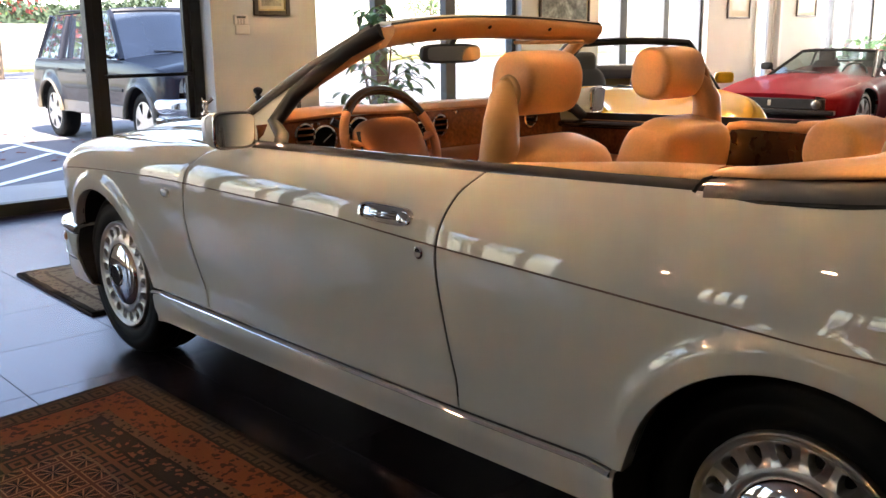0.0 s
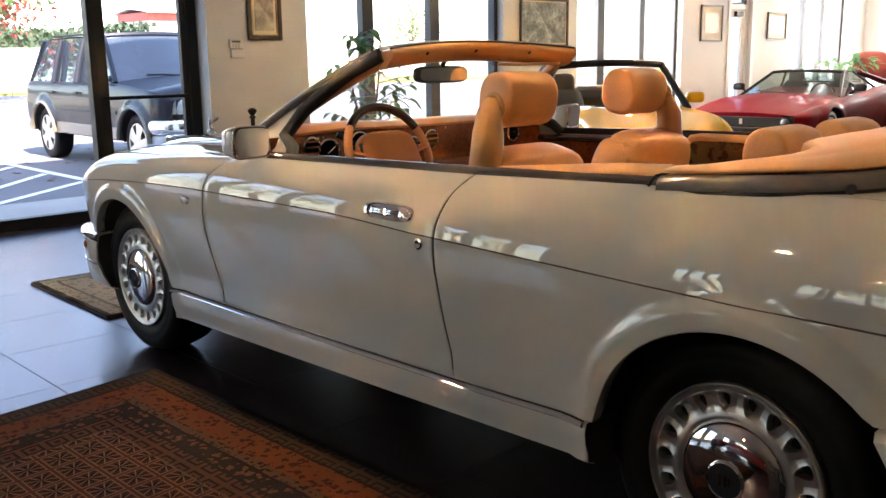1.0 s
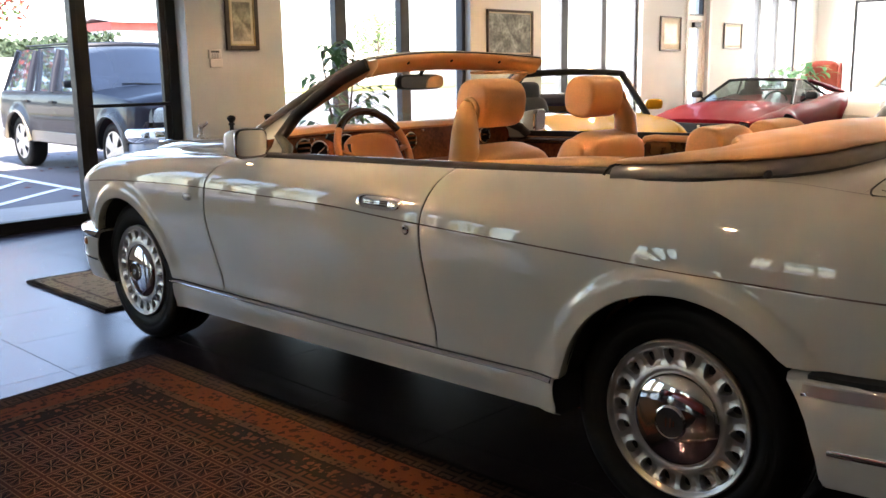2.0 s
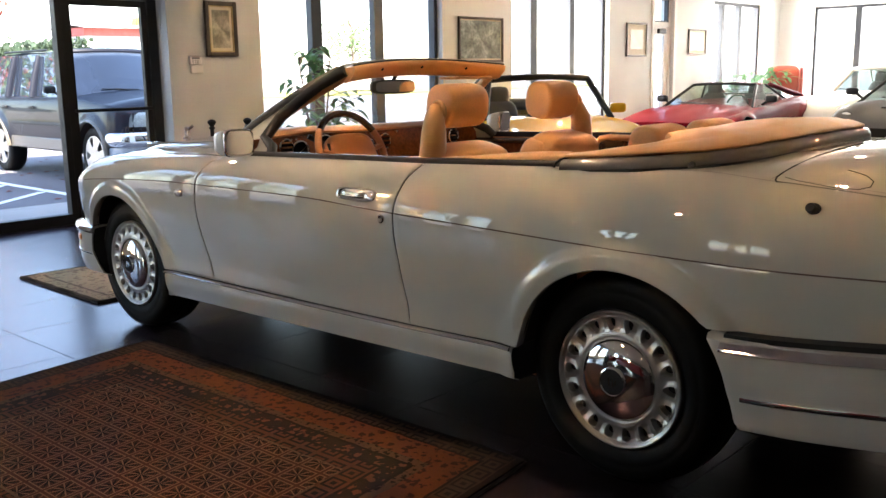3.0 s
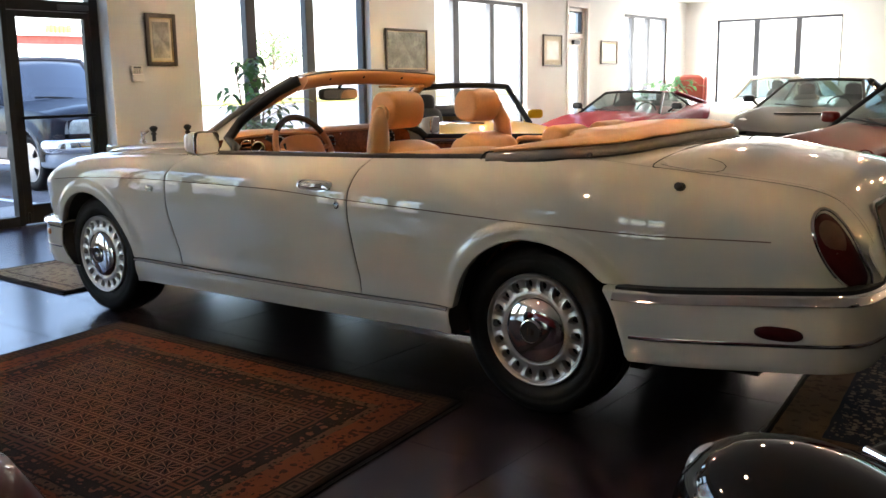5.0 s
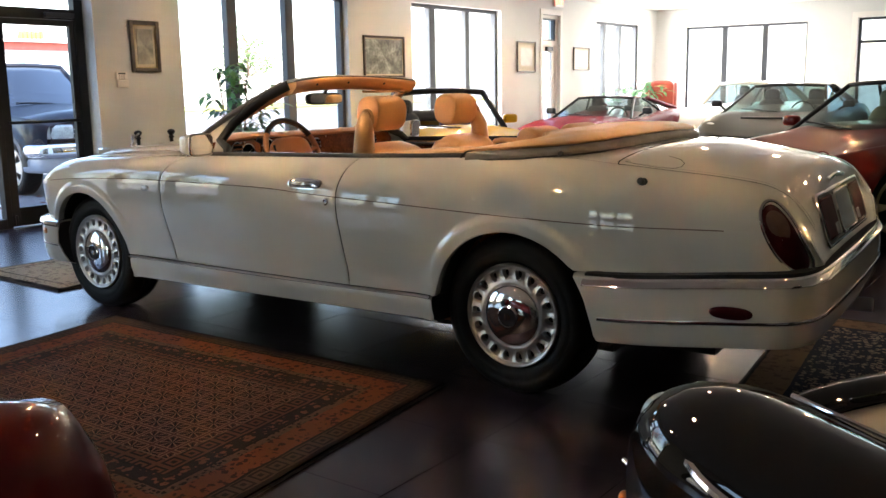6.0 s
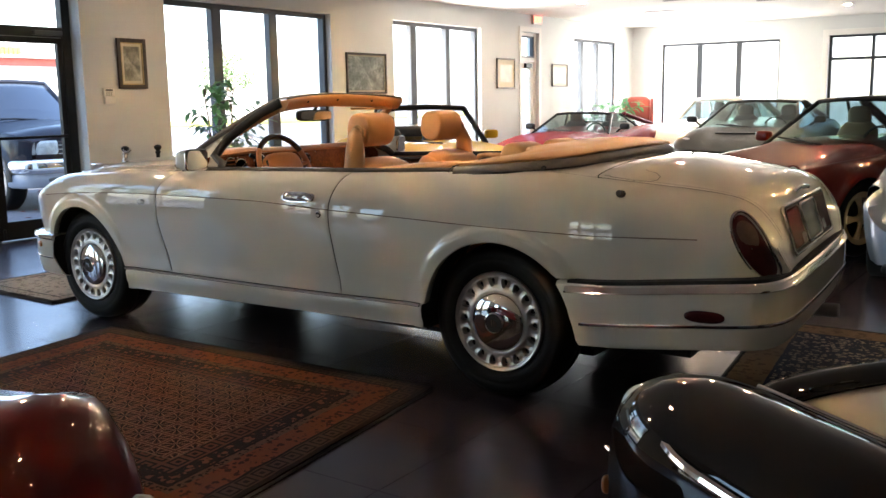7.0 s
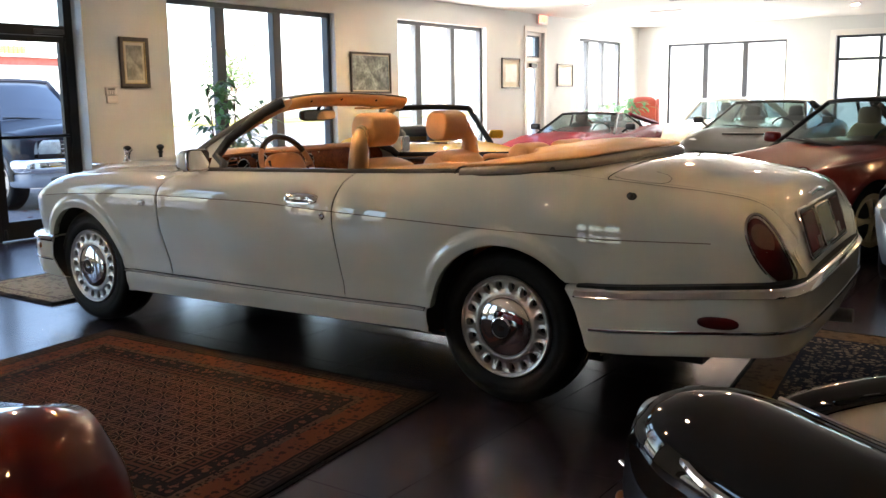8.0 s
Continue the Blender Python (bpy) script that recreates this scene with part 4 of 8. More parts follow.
TT = [k / 24 for k in range(25)]
rows = [[screen_base(t).lerp(screen_top(t), s) + Vector((0, 0, 0.02 * math.sin(math.pi * s))) for s in (0, 0.25, 0.5, 0.75, 1)] for t in TT]
cpart(Build().grid(rows), "windscreen", M_WGLASS, None, "clear curved windscreen")
for sgn, t0 in ((1, 0.0), (-1, 1.0)):
    A, B_ = screen_base(t0), screen_top(t0)
    pts = [A.lerp(B_, k / 12) + Vector((0, 0, 0.02 * math.sin(math.pi * k / 12))) for k in range(13)]
    inw = Vector((0, sgn, 0))
    cpart(Build().tube([p + Vector((-0.004, -sgn * 0.012, 0.004)) for p in pts], 0.016, 10), "windscreen_pillar", M_TRIM, None, "slim dark bright windscreen pillar", smooth=60)
    foot = Vector((-1.862, YC - sgn * 0.79, 0.995))
    seal = [B_ + Vector((0.03, -sgn * 0.004, -0.004)), A.lerp(B_, 0.8) + Vector((0.036, -sgn * 0.006, 0.012)), A.lerp(B_, 0.6) + Vector((0.048, -sgn * 0.008, 0.008)), A.lerp(B_, 0.44) + Vector((0.066, -sgn * 0.012, 0.0)), A.lerp(B_, 0.33).lerp(foot, 0.42), foot.lerp(A.lerp(B_, 0.4), 0.25) + Vector((0.012, 0, 0)), foot]
    # painted sail that fills the corner between pillar and seal
    sail = [[A + Vector((-0.02, -sgn * 0.012, -0.03)), Vector((-1.88, YC - sgn * 0.80, 0.975))], [A.lerp(B_, 0.06) + Vector((-0.012, -sgn * 0.012, 0.0)), foot + Vector((-0.004, -sgn * 0.008, 0.02))], [A.lerp(B_, 0.2) + Vector((-0.012, -sgn * 0.012, 0.004)), seal[5] + Vector((-0.004, -sgn * 0.008, 0))], [A.lerp(B_, 0.34) + Vector((-0.012, -sgn * 0.012, 0.006)), seal[4] + Vector((-0.004, -sgn * 0.008, 0))], [A.lerp(B_, 0.52) + Vector((-0.012, -sgn * 0.01, 0.006)), A.lerp(B_, 0.52) + Vector((0.05, -sgn * 0.014, 0.006))]] + [[A.lerp(B_, q) + Vector((-0.012, -sgn * 0.01, 0.008)), A.lerp(B_, q) + Vector((dx, -sgn * 0.012, 0.010))] for q, dx in ((0.68, 0.040), (0.82, 0.026))]
    cpart(Build().grid(sail, flip=sgn < 0), "mirror_sail", M_PAINT, None, "painted pillar face and triangle beside the windscreen", thick=0.008, smooth=60)
    cpart(Build().tube(seal, [0.027, 0.026, 0.026, 0.027, 0.026, 0.024, 0.022], 12), "pillar_seal", M_RUBBER, None, "black pillar seal", smooth=60)
    cpart(Build().tube([p + inw * 0.022 + Vector((0.035, 0, -0.016)) for p in pts], 0.024, 10), "pillar_trim", M_LEATHER, smooth=60)
pts = [screen_top(t) for t in TT]
cpart(Build().strip([p + Vector((0.0, 0, 0.002)) for p in pts], [(-0.03, 0.0), (-0.028, 0.010), (0.03, 0.024), (0.075, 0.022), (0.08, 0.014), (0.0, 0.004)], lambda i: Vector((1, 0, 0))), "header_rail", M_PAINT, None, "painted windscreen header", smooth=60)
cpart(Build().strip(pts, [(-0.012, -0.006), (0.004, -0.052), (0.02, -0.060), (0.05, -0.052), (0.088, -0.015), (0.092, 0.006), (0.085, 0.014), (0.0, 0.003)], lambda i: Vector((1, 0, 0))), "header_trim", M_LEATHER, None, "orange leather header trim", smooth=60)
cpart(Build().tube([p + Vector((0.080, 0, 0.016)) for p in pts], 0.005, 8), "header_seal", M_RUBBER)
for t in (0.22, 0.5, 0.78):
    cpart(Build().lathe([(0.008, 0), (0.008, 0.008), (0.004, 0.012)], Matrix.Translation(screen_top(t) + Vector((0.078, 0, -0.020))) @ Matrix.Rotation(radians(60), 4, "Y"), 10), "roof_catch", M_RUBBER)
# inner mirror and sun visor
b = Build().pillow((-1.835, YC - 0.04, 1.288), (0.022, 0.128, 0.036), 0.5, 0.4, Matrix.Rotation(radians(-12), 4, "Z"), 12, 28)
rv = cpart(b, "rear_mirror", M_RUBBER, None, "black framed inside mirror")
rm = Matrix.Translation((-1.813, YC - 0.04, 1.288)) @ Matrix.Rotation(radians(-12), 4, "Z")
b = Build().fan([rm @ Vector((0.002, 0.115 * math.copysign(abs(math.cos(a)) ** 0.4, math.cos(a)), 0.027 * math.copysign(abs(math.sin(a)) ** 0.4, math.sin(a)))) for a in [2 * math.pi * k / 32 for k in range(32)]])
cpart(b, "mirror_glass", M_CHROME, rv)
cpart(Build().tube([(-1.845, YC - 0.04, 1.30), (-1.80, YC - 0.04, 1.352)], 0.010, 8), "mirror_stalk", M_RUBBER, rv)
cpart(Build().box((-1.74, YC + 0.20, 1.318), (-1.60, YC + 0.46, 1.332)), "sun_visor", M_LEATHER, None, "orange leather sun visor", bevel=0.006)

# rear armrest pad with a leather surround, on the passenger side
arm = [Vector((x, YC + 0.735, z)) for x, z in ((-0.55, 1.014), (-1.06, 1.014), (-1.105, 1.006), (-1.128, 0.98), (-1.130, 0.90), (-1.130, 0.80))]
cpart(Build().tube(arm, 0.017, 10), "armrest_surround", M_LEATHER, None, "orange leather surround of the rear armrest", smooth=60)
cpart(Build().box((-1.118, YC + 0.728, 0.80), (-0.55, YC + 0.748, 1.005)), "armrest_veneer", M_DWOOD, None, "dark walnut panel above the rear armrest", bevel=0.004)

# folded roof under its cover --------------------------------------------------
TON = [(-0.235, 0.822, 1.060), (-0.08, 0.822, 1.072), (0.07, 0.810, 1.083), (0.17, 0.764, 1.091), (0.24, 0.672, 1.097), (0.28, 0.553, 1.102), (0.30, 0.383, 1.106), (0.31, 0.2, 1.110), (0.312, 0.0, 1.112)]
TP = ring_path([(x, w) for x, w, z in TON], 6)
f_tz = pchip([(x, z) for x, w, z in TON])
TP3 = [Vector((p.x, YC - p.y, f_tz(p.x))) for p in TP]


def ton_out(i):
    d = (TP[min(i + 1, len(TP) - 1)] - TP[max(i - 1, 0)]).normalized()
    return Vector((-d.y, -d.x, 0))


cpart(Build().strip(TP3, [(-0.05, -0.036), (0.022, -0.035), (0.029, -0.028), (0.027, -0.012), (0.018, 0.0), (0.004, 0.006), (-0.05, 0.004)], ton_out), "roof_finisher", M_TRIM, None, "dark bright trim round the folded roof", smooth=60)
cpart(Build().tube([p + ton_out(i) * 0.024 + Vector((0, 0, -0.036)) for i, p in enumerate(TP3)], 0.007, 6), "roof_seal", M_RUBBER)
rows = []
for i, p in enumerate(TP3):
    n_ = ton_out(i)
    dep = 0.11 + 0.20 * sstep(-0.15, 0.31, p.x)
    h = 0.006 + 0.026 * sstep(-0.26, 0.20, p.x)
    row = []
    for j in range(19):
        u = j / 18
        lift = h * (1 - (1 - min(1.0, u / 0.62)) ** 2.4)
        # a soft fold runs round the cover, and its front edge rolls down
        lift -= 0.004 * math.exp(-((u - 0.30) / 0.05) ** 2) * sstep(-0.1, 0.2, p.x)
        lift += 0.004 * noise.noise(Vector((p.x * 5, p.y * 5, u * 2)))
        row.append(p - n_ * (0.004 + dep * u) + Vector((0, 0, 0.0095 + lift - 0.07 * sstep(0.86, 1.0, u))))
    rows.append(row)
b = Build().grid(rows)
cpart(b, "roof_cover", M_LEATHER, None, "orange leather cover over the folded roof", thick=0.008, smooth=60)
b = Build()
rows = [[Vector((lerp(p.x, -0.1, 0.5), lerp(p.y, YC, 0.35), p.z - 0.04)), Vector((lerp(p.x, -0.1, 0.6), lerp(p.y, YC, 0.4), 0.6))] for i, p in enumerate(TP3)]
b.grid(rows)
cpart(b, "rear_bulkhead", M_BROWN)
for sgn in (1, -1):
    cpart(Build().tube([Vector((x, YC - sgn * w, z)) for x, w, z in ((-0.256, 0.852, 1.040), (-0.252, 0.846, 1.052), (-0.246, 0.832, 1.064), (-0.225, 0.79, 1.074), (-0.195, 0.745, 1.078), (-0.175, 0.70, 1.066))], 0.0045, 6), "cover_gap", M_LINER)
cpart(Build().lathe([(0.012, 0), (0.012, 0.003), (0.007, 0.004), (0, 0.002)], Matrix.Translation(Vector((0.215, YC - 0.80, 1.068))) @ Matrix.Rotation(radians(55), 4, "X"), 14), "cover_stud", M_RUBBER)

# cabin -------------------------------------------------------------------------
cpart(Build().box((-2.2, YC - 0.74, 0.26), (0.25, YC + 0.74, 0.30)), "cabin_floor", M_BROWN)
rows = []
for k in range(31):
    w = lerp(0.715, -0.715, k / 30)
    c = 0.06 * (1 - (w / 0.8) ** 2)
    hum = 0.012 * math.exp(-((w - 0.41) / 0.22) ** 2)
    rows.append([Vector((x - c, YC - w, z + hum)) for x, z in ((-2.28, 1.01), (-2.22, 1.06), (-2.12, 1.088), (-2.03, 1.085), (-1.985, 1.068), (-1.985, 1.058))])
cpart(Build().grid(rows), "dash_top", M_SADDLE, None, "orange leather dashboard top", thick=0.006, smooth=60)
rows = []
for k in range(31):
    w = lerp(0.79, -0.79, k / 30)
    c = 0.06 * (1 - (w / 0.8) ** 2)
    rows.append([Vector((x - c, YC - w, z)) for x, z in ((-1.995, 1.064), (-1.99, 1.05), (-1.98, 0.93), (-1.985, 0.90))])
dash = cpart(Build().grid(rows), "dash_fascia", M_WOOD, None, "walnut dashboard fascia with round dials", thick=0.006, smooth=60)
rows = []
for k in range(31):
    w = lerp(0.79, -0.79, k / 30)
    rows.append([Vector((x - 0.06 * (1 - (w / 0.8) ** 2), YC - w, z)) for x, z in ((-1.985, 0.905), (-1.965, 0.89), (-1.965, 0.84), (-2.03, 0.72), (-2.15, 0.55))])
cpart(Build().grid(rows), "dash_lower", M_BROWN, thick=0.006, smooth=60)


def dial(w, z, r, vent):
    c = 0.06 * (1 - (w / 0.8) ** 2)
    m = Matrix.Translation((-1.982 - c, YC - w, z)) @ Matrix.Rotation(radians(90), 4, "Y")
    d = cpart(Build().lathe([(r + 0.006, -0.004), (r + 0.006, 0.006), (r, 0.010), (r - 0.003, 0.004)], m, 28, close=False), "vent_ring" if vent else "dial_ring", M_CHROME, dash)
    cpart(Build().lathe([(r - 0.002, 0.002), (0.0005, 0.002)], m, 28), "vent_disc" if vent else "dial_face", M_RUBBER, dash)
    if vent:
        for dz in (-0.3, 0.0, 0.3):
            cpart(Build().box((-0.006 + dz * r * 2 - 0, -r * 0.85, 0.003), (dz * r * 2 + 0.002, r * 0.85, 0.010), m), "vent_slat", M_CHROME, dash)
    else:
        cpart(Build().box((-0.001, -r * 0.1, 0.003), (0.001, r * 0.8, 0.005), m @ Matrix.Rotation(0.6, 4, "Z")), "needle", M_WHITE, dash)


dial(0.59, 1.012, 0.038, True)
dial(0.50, 0.985, 0.052, False)
dial(0.33, 1.005, 0.050, False)
dial(0.20, 1.0, 0.034, False)
dial(0.02, 0.985, 0.030, False)
dial(-0.09, 1.0, 0.038, True)
dial(0.10, 0.985, 0.030, False)
dial(-0.60, 1.0, 0.038, True)
for w in (0.56, 0.53, -0.17):
    cpart(Build().lathe([(0.006, 0), (0.006, 0.012), (0, 0.014)], Matrix.Translation((-1.99 - 0.05 * (1 - (w / 0.8) ** 2), YC - w, 1.047)) @ Matrix.Rotation(radians(90), 4, "Y"), 10), "knob", M_CHROME, dash)

# steering wheel: wood above, leather below
SM = Matrix.Translation((-1.715, YC - 0.43, 0.994)) @ Matrix.Rotation(radians(66), 4, "Y")
sw_pts = [SM @ Vector((-0.195 * math.cos(a), 0.195 * math.sin(a), 0)) for a in [2 * math.pi * k / 48 for k in range(48)]]
sw = cpart(Build().tube(sw_pts[7:42], 0.0165, 10), "steering_wheel", M_SADDLE, None, "orange leather steering wheel with a wooden upper rim", smooth=60)
cpart(Build().tube(sw_pts[41:] + sw_pts[:9], 0.0168, 10), "wood_rim", M_DWOOD, sw, "dark wooden rim section", smooth=60)
hub = Build()
rows = []
for i in range(9):
    a = -math.pi / 2 + math.pi * i / 8
    row = []
    for k in range(32):
        b_ = 2 * math.pi * k / 32
        cx = math.copysign(abs(math.cos(b_)) ** 0.55, math.cos(b_))
        cy = math.copysign(abs(math.sin(b_)) ** 0.55, math.sin(b_))
        row.append(SM @ Vector((0.030 + 0.126 * math.cos(a) ** 0.4 * cx, 0.148 * math.cos(a) ** 0.4 * cy, -0.012 + 0.036 * math.copysign(abs(math.sin(a)) ** 0.6, math.sin(a)))))
    rows.append(row)
cpart(hub.grid(rows, loop_v=True), "wheel_pad", M_SADDLE, sw, smooth=60)
for s in (1, -1):
    cpart(Build().tube([SM @ Vector((0.0, s * 0.10, -0.012)), SM @ Vector((-0.02, s * 0.185, -0.002))], [0.030, 0.022], 10, flat=0.5), "spoke", M_SADDLE, sw, smooth=60)
    cpart(Build().tube([SM @ Vector((0.10, s * 0.06, -0.014)), SM @ Vector((0.175, s * 0.085, -0.002))], [0.024, 0.018], 10, flat=0.5), "spoke", M_SADDLE, sw, smooth=60)
    b = Build().box((-0.05, s * 0.128 - 0.016, 0.004), (0.03, s * 0.128 + 0.016, 0.012), SM)
    cpart(b, "switch_pad", M_RUBBER, sw, bevel=0.004)
cpart(Build().tube([SM @ Vector((0, 0, -0.02)), SM @ Vector((0.02, 0, -0.35))], 0.035, 12), "steering_column", M_BROWN)
cpart(Build().tube([SM @ Vector((-0.03, -0.05, -0.05)), SM @ Vector((-0.12, -0.17, -0.07))], [0.008, 0.013], 8), "column_stalk", M_RUBBER)


def seat(x, y, out, col=0.205, nm="front_seat"):
    """A front seat; out is the way to its outer side."""
    tilt = Matrix.Rotation(radians(14), 4, "Y")
    s = cpart(Build().pillow((x, y, 0.77), (0.10, 0.225, 0.298), 0.40, 0.42, tilt, 16, 32), nm, M_LEATHER, None, "orange leather front seat with a roll headrest", smooth=70)
    cpart(Build().pillow((x - 0.30, y, 0.50), (0.30, 0.25, 0.09), 0.5, 0.45, Matrix.Rotation(radians(6), 4, "Y"), 14, 28), "seat_cushion", M_LEATHER, s, smooth=70)
    for o in (1, -1):
        cpart(Build().pillow((x - 0.03, y + o * 0.170, 0.772), (0.088, 0.060, 0.272), 0.5, 0.6, tilt, 14, 20), "side_bolster", M_LEATHER, s, smooth=70)
    # shoulder column on the outer side that carries the headrest
    pts = [Vector((x + 0.03, y + out * (col - 0.005), 0.93)), Vector((x + 0.045, y + out * col, 1.03)), Vector((x + 0.045, y + out * (col - 0.008), 1.12)), Vector((x + 0.03, y + out * (col - 0.03), 1.175)), Vector((x + 0.0, y + out * (col - 0.075), 1.20))]
    cpart(Build().tube(pts, [0.064, 0.062, 0.056, 0.046, 0.036], 16, flat=0.8), "shoulder_column", M_BEIGE if out < 0 else M_LEATHER, s, smooth=70)
    hm = Matrix.Rotation(radians(8), 4, "Y")
    hr = cpart(Build().pillow((x - 0.01, y - out * 0.01, 1.217), (0.082, 0.090, 0.118), 0.20, 0.80, hm @ Matrix.Rotation(radians(90), 4, "X"), 22, 36), "headrest", M_LEATHER, s, smooth=70)
    ring = [Vector((x + 0.018 + 0.035 * math.cos(a), y + out * 0.142, 1.195 + 0.042 * math.sin(a))) for a in [2 * math.pi * k / 24 for k in range(24)]]
    cpart(Build().tube(ring, 0.009, 8, loop=True), "headrest_collar", M_BEIGE if out < 0 else M_LEATHER, hr)
    return s


seat(-1.06, YC - 0.42, -1)
seat(-1.14, YC + 0.38, 1, 0.165)
rs = cpart(Build().pillow((-0.12, YC, 0.78), (0.10, 0.58, 0.26), 0.5, 0.4, Matrix.Rotation(radians(16), 4, "Y"), 14, 40), "rear_seat", M_LEATHER, None, "orange leather rear bench", smooth=70)
cpart(Build().pillow((-0.42, YC, 0.52), (0.28, 0.60, 0.09), 0.5, 0.4, None, 12, 36), "rear_cushion", M_LEATHER, rs, smooth=70)
for o in (-0.22, 0.20):
    cpart(Build().pillow((-0.225, YC + o, 1.080), (0.070, 0.070, 0.125), 0.24, 0.82, Matrix.Rotation(radians(10), 4, "Y") @ Matrix.Rotation(radians(90), 4, "X"), 22, 32), "rear_headrest", M_LEATHER, rs, "rounded orange leather headrest", smooth=70)
cpart(Build().box((-1.75, YC - 0.12, 0.30), (-0.75, YC + 0.12, 0.66)), "centre_console", M_BROWN, bevel=0.03)

# wheels ------------------------------------------------------------------------------
def wheel(x, sgn):
    """One wheel; the outer face stands at half width 0.84 on its side."""
    m = Matrix.Translation((x, YC - sgn * 0.845, 0.36)) @ Matrix.Rotation(radians(90 * sgn), 4, "X")
    # z of m points outwards
    ty = cpart(Build().lathe([(0.235, -0.20), (0.30, -0.235), (0.345, -0.225), (0.357, -0.19), (0.360, -0.12), (0.357, -0.05), (0.345, -0.015), (0.325, 0.0), (0.300, 0.007), (0.293, 0.004), (0.286, 0.007), (0.255, 0.004), (0.238, -0.008), (0.226, -0.02)], m, 72, close=False), "wheel", M_TYRE, None, "alloy road wheel on a black tyre", smooth=60)
    for k in range(4):
        ring = [m @ Vector((0.3605 * math.cos(a), 0.3605 * math.sin(a), -0.18 + 0.04 * k)) for a in [2 * math.pi * j / 72 for j in range(72)]]
        if k in (1, 2):
            cpart(Build().tube(ring, 0.004, 6, loop=True), "tread_rib", M_TYRE, ty)
    # alloy with eighteen cup-shaped slots between raised ribs
    b = Build()
    n, half = 18, math.pi / 18
    r0, r1 = 0.158, 0.212

    def face(r):
        return 0.001 - 0.010 * sstep(0.150, 0.176, r) + 0.006 * sstep(0.196, 0.214, r)
    b.lathe([(0.232, -0.014), (0.231, 0.004), (0.227, 0.007), (0.222, 0.006), (0.217, 0.0), (r1, face(r1))], m, 144, close=False)
    b.lathe([(r0, face(r0)), (0.150, face(0.150)), (0.142, 0.001), (0.137, -0.003)], m, 144, close=False)
    for s_ in range(n):
        a0 = 2 * half * s_
        rings = []
        for f_, dz in ((0.86, -0.026), (0.93, -0.012), (1.0, -0.001), (1.13, 0.0035), (1.32, 0.002), (None, 0.0)):
            ring = []
            for k in range(32):
                th = 2 * math.pi * k / 32
                if f_ is None:
                    c, s2 = math.cos(th), math.sin(th)
                    q = max(abs(c), abs(s2))
                    r_, a_ = (r0 + r1) / 2 + (r1 - r0) / 2 * c / q, half * s2 / q
                else:
                    # wide and flat outside, narrow and round inside
                    c, s2 = math.cos(th), math.sin(th)
                    r_ = 0.1855 + 0.0205 * f_ * math.copysign(abs(c) ** (0.6 if c > 0 else 1.0), c)
                    a_ = half * 0.56 * f_ * s2 * (0.80 + 0.20 * c)
                ring.append(m @ Vector((r_ * math.cos(a0 + a_), r_ * math.sin(a0 + a_), face(r_) + dz)))
            rings.append(ring)
        b.grid(rings, loop_v=True, flip=True)
    rim = cpart(b, "rim", M_SILVER, ty, "silver alloy rim with a ring of slots", smooth=45)
    cpart(Build().lathe([(0.23, -0.03), (0.0, -0.035)], m, 40), "brake_backing", M_LINER, ty)
    cap = cpart(Build().lathe([(0.140, -0.006), (0.138, 0.004), (0.125, 0.013), (0.10, 0.022), (0.07, 0.028), (0.03, 0.031), (0.0, 0.032)], m, 48, close=False), "hub_cap", M_CHROME, ty, "domed chrome hub cap", smooth=80)
    cpart(Build().lathe([(0.050, 0.029), (0.049, 0.036), (0.045, 0.038), (0.043, 0.036)], m, 36, close=False), "badge_ring", M_CHROME, cap)
    cpart(Build().lathe([(0.044, 0.034), (0.0, 0.037)], m, 36, close=False), "badge_disc", M_LINER, cap, "black round badge")
    for dx, h in ((-0.010, 0.022), (0.004, 0.022), (0.014, 0.014)):
        cpart(Build().box((dx - 0.0025, -h * 0.6, 0.0355), (dx + 0.0025, h * 0.7, 0.0382), m), "badge_bar", M_CHROME, cap)


for wx in (-3.061, 0.0):
    for s in (1, -1):
        wheel(wx, s)
cpart(Build().box((-3.3, YC - 0.55, 0.178), (0.35, YC + 0.68, 0.28)), "underbody", M_LINER)
cpart(Build().box((0.36, YC - 0.56, 0.24), (0.82, YC + 0.56, 0.30)), "rear_underbody", M_LINER)
for wx in (-3.061, 0.0):
    cpart(Build().tube([(wx, YC - 0.75, 0.36), (wx, YC + 0.75, 0.36)], 0.04, 10), "axle", M_LINER)
cpart(Build().tube([(0.6, YC + 0.45, 0.28), (1.28, YC + 0.45, 0.30)], 0.035, 12), "exhaust_pipe", M_SILVER)

# ---- the other cars: each faces -x in its own space, middle line y = 0, ground z = 0 ----
M_GUN = surf("dark_grey_alloy", (0.12, 0.12, 0.12), 0.35, metal=0.7, var=0.08, scale=12)
M_XGLASS = glassy("green_tinted_glass", (0.45, 0.56, 0.54))
M_SEATDARK = surf("dark_seat_leather", (0.03, 0.03, 0.035), 0.5, var=0.15, scale=8, bump=0.2)
M_TAN = surf("tan_seat_leather", (0.32, 0.22, 0.12), 0.5, var=0.1, scale=8, bump=0.2)


def paint(name, col, rough=0.3, metal=0.0, coat=1.0):
    return surf(name, col, max(rough, 0.4), metal=metal, spec=0.2, var=0.02, scale=3, coat=coat, bump=0.01, bscale=700)


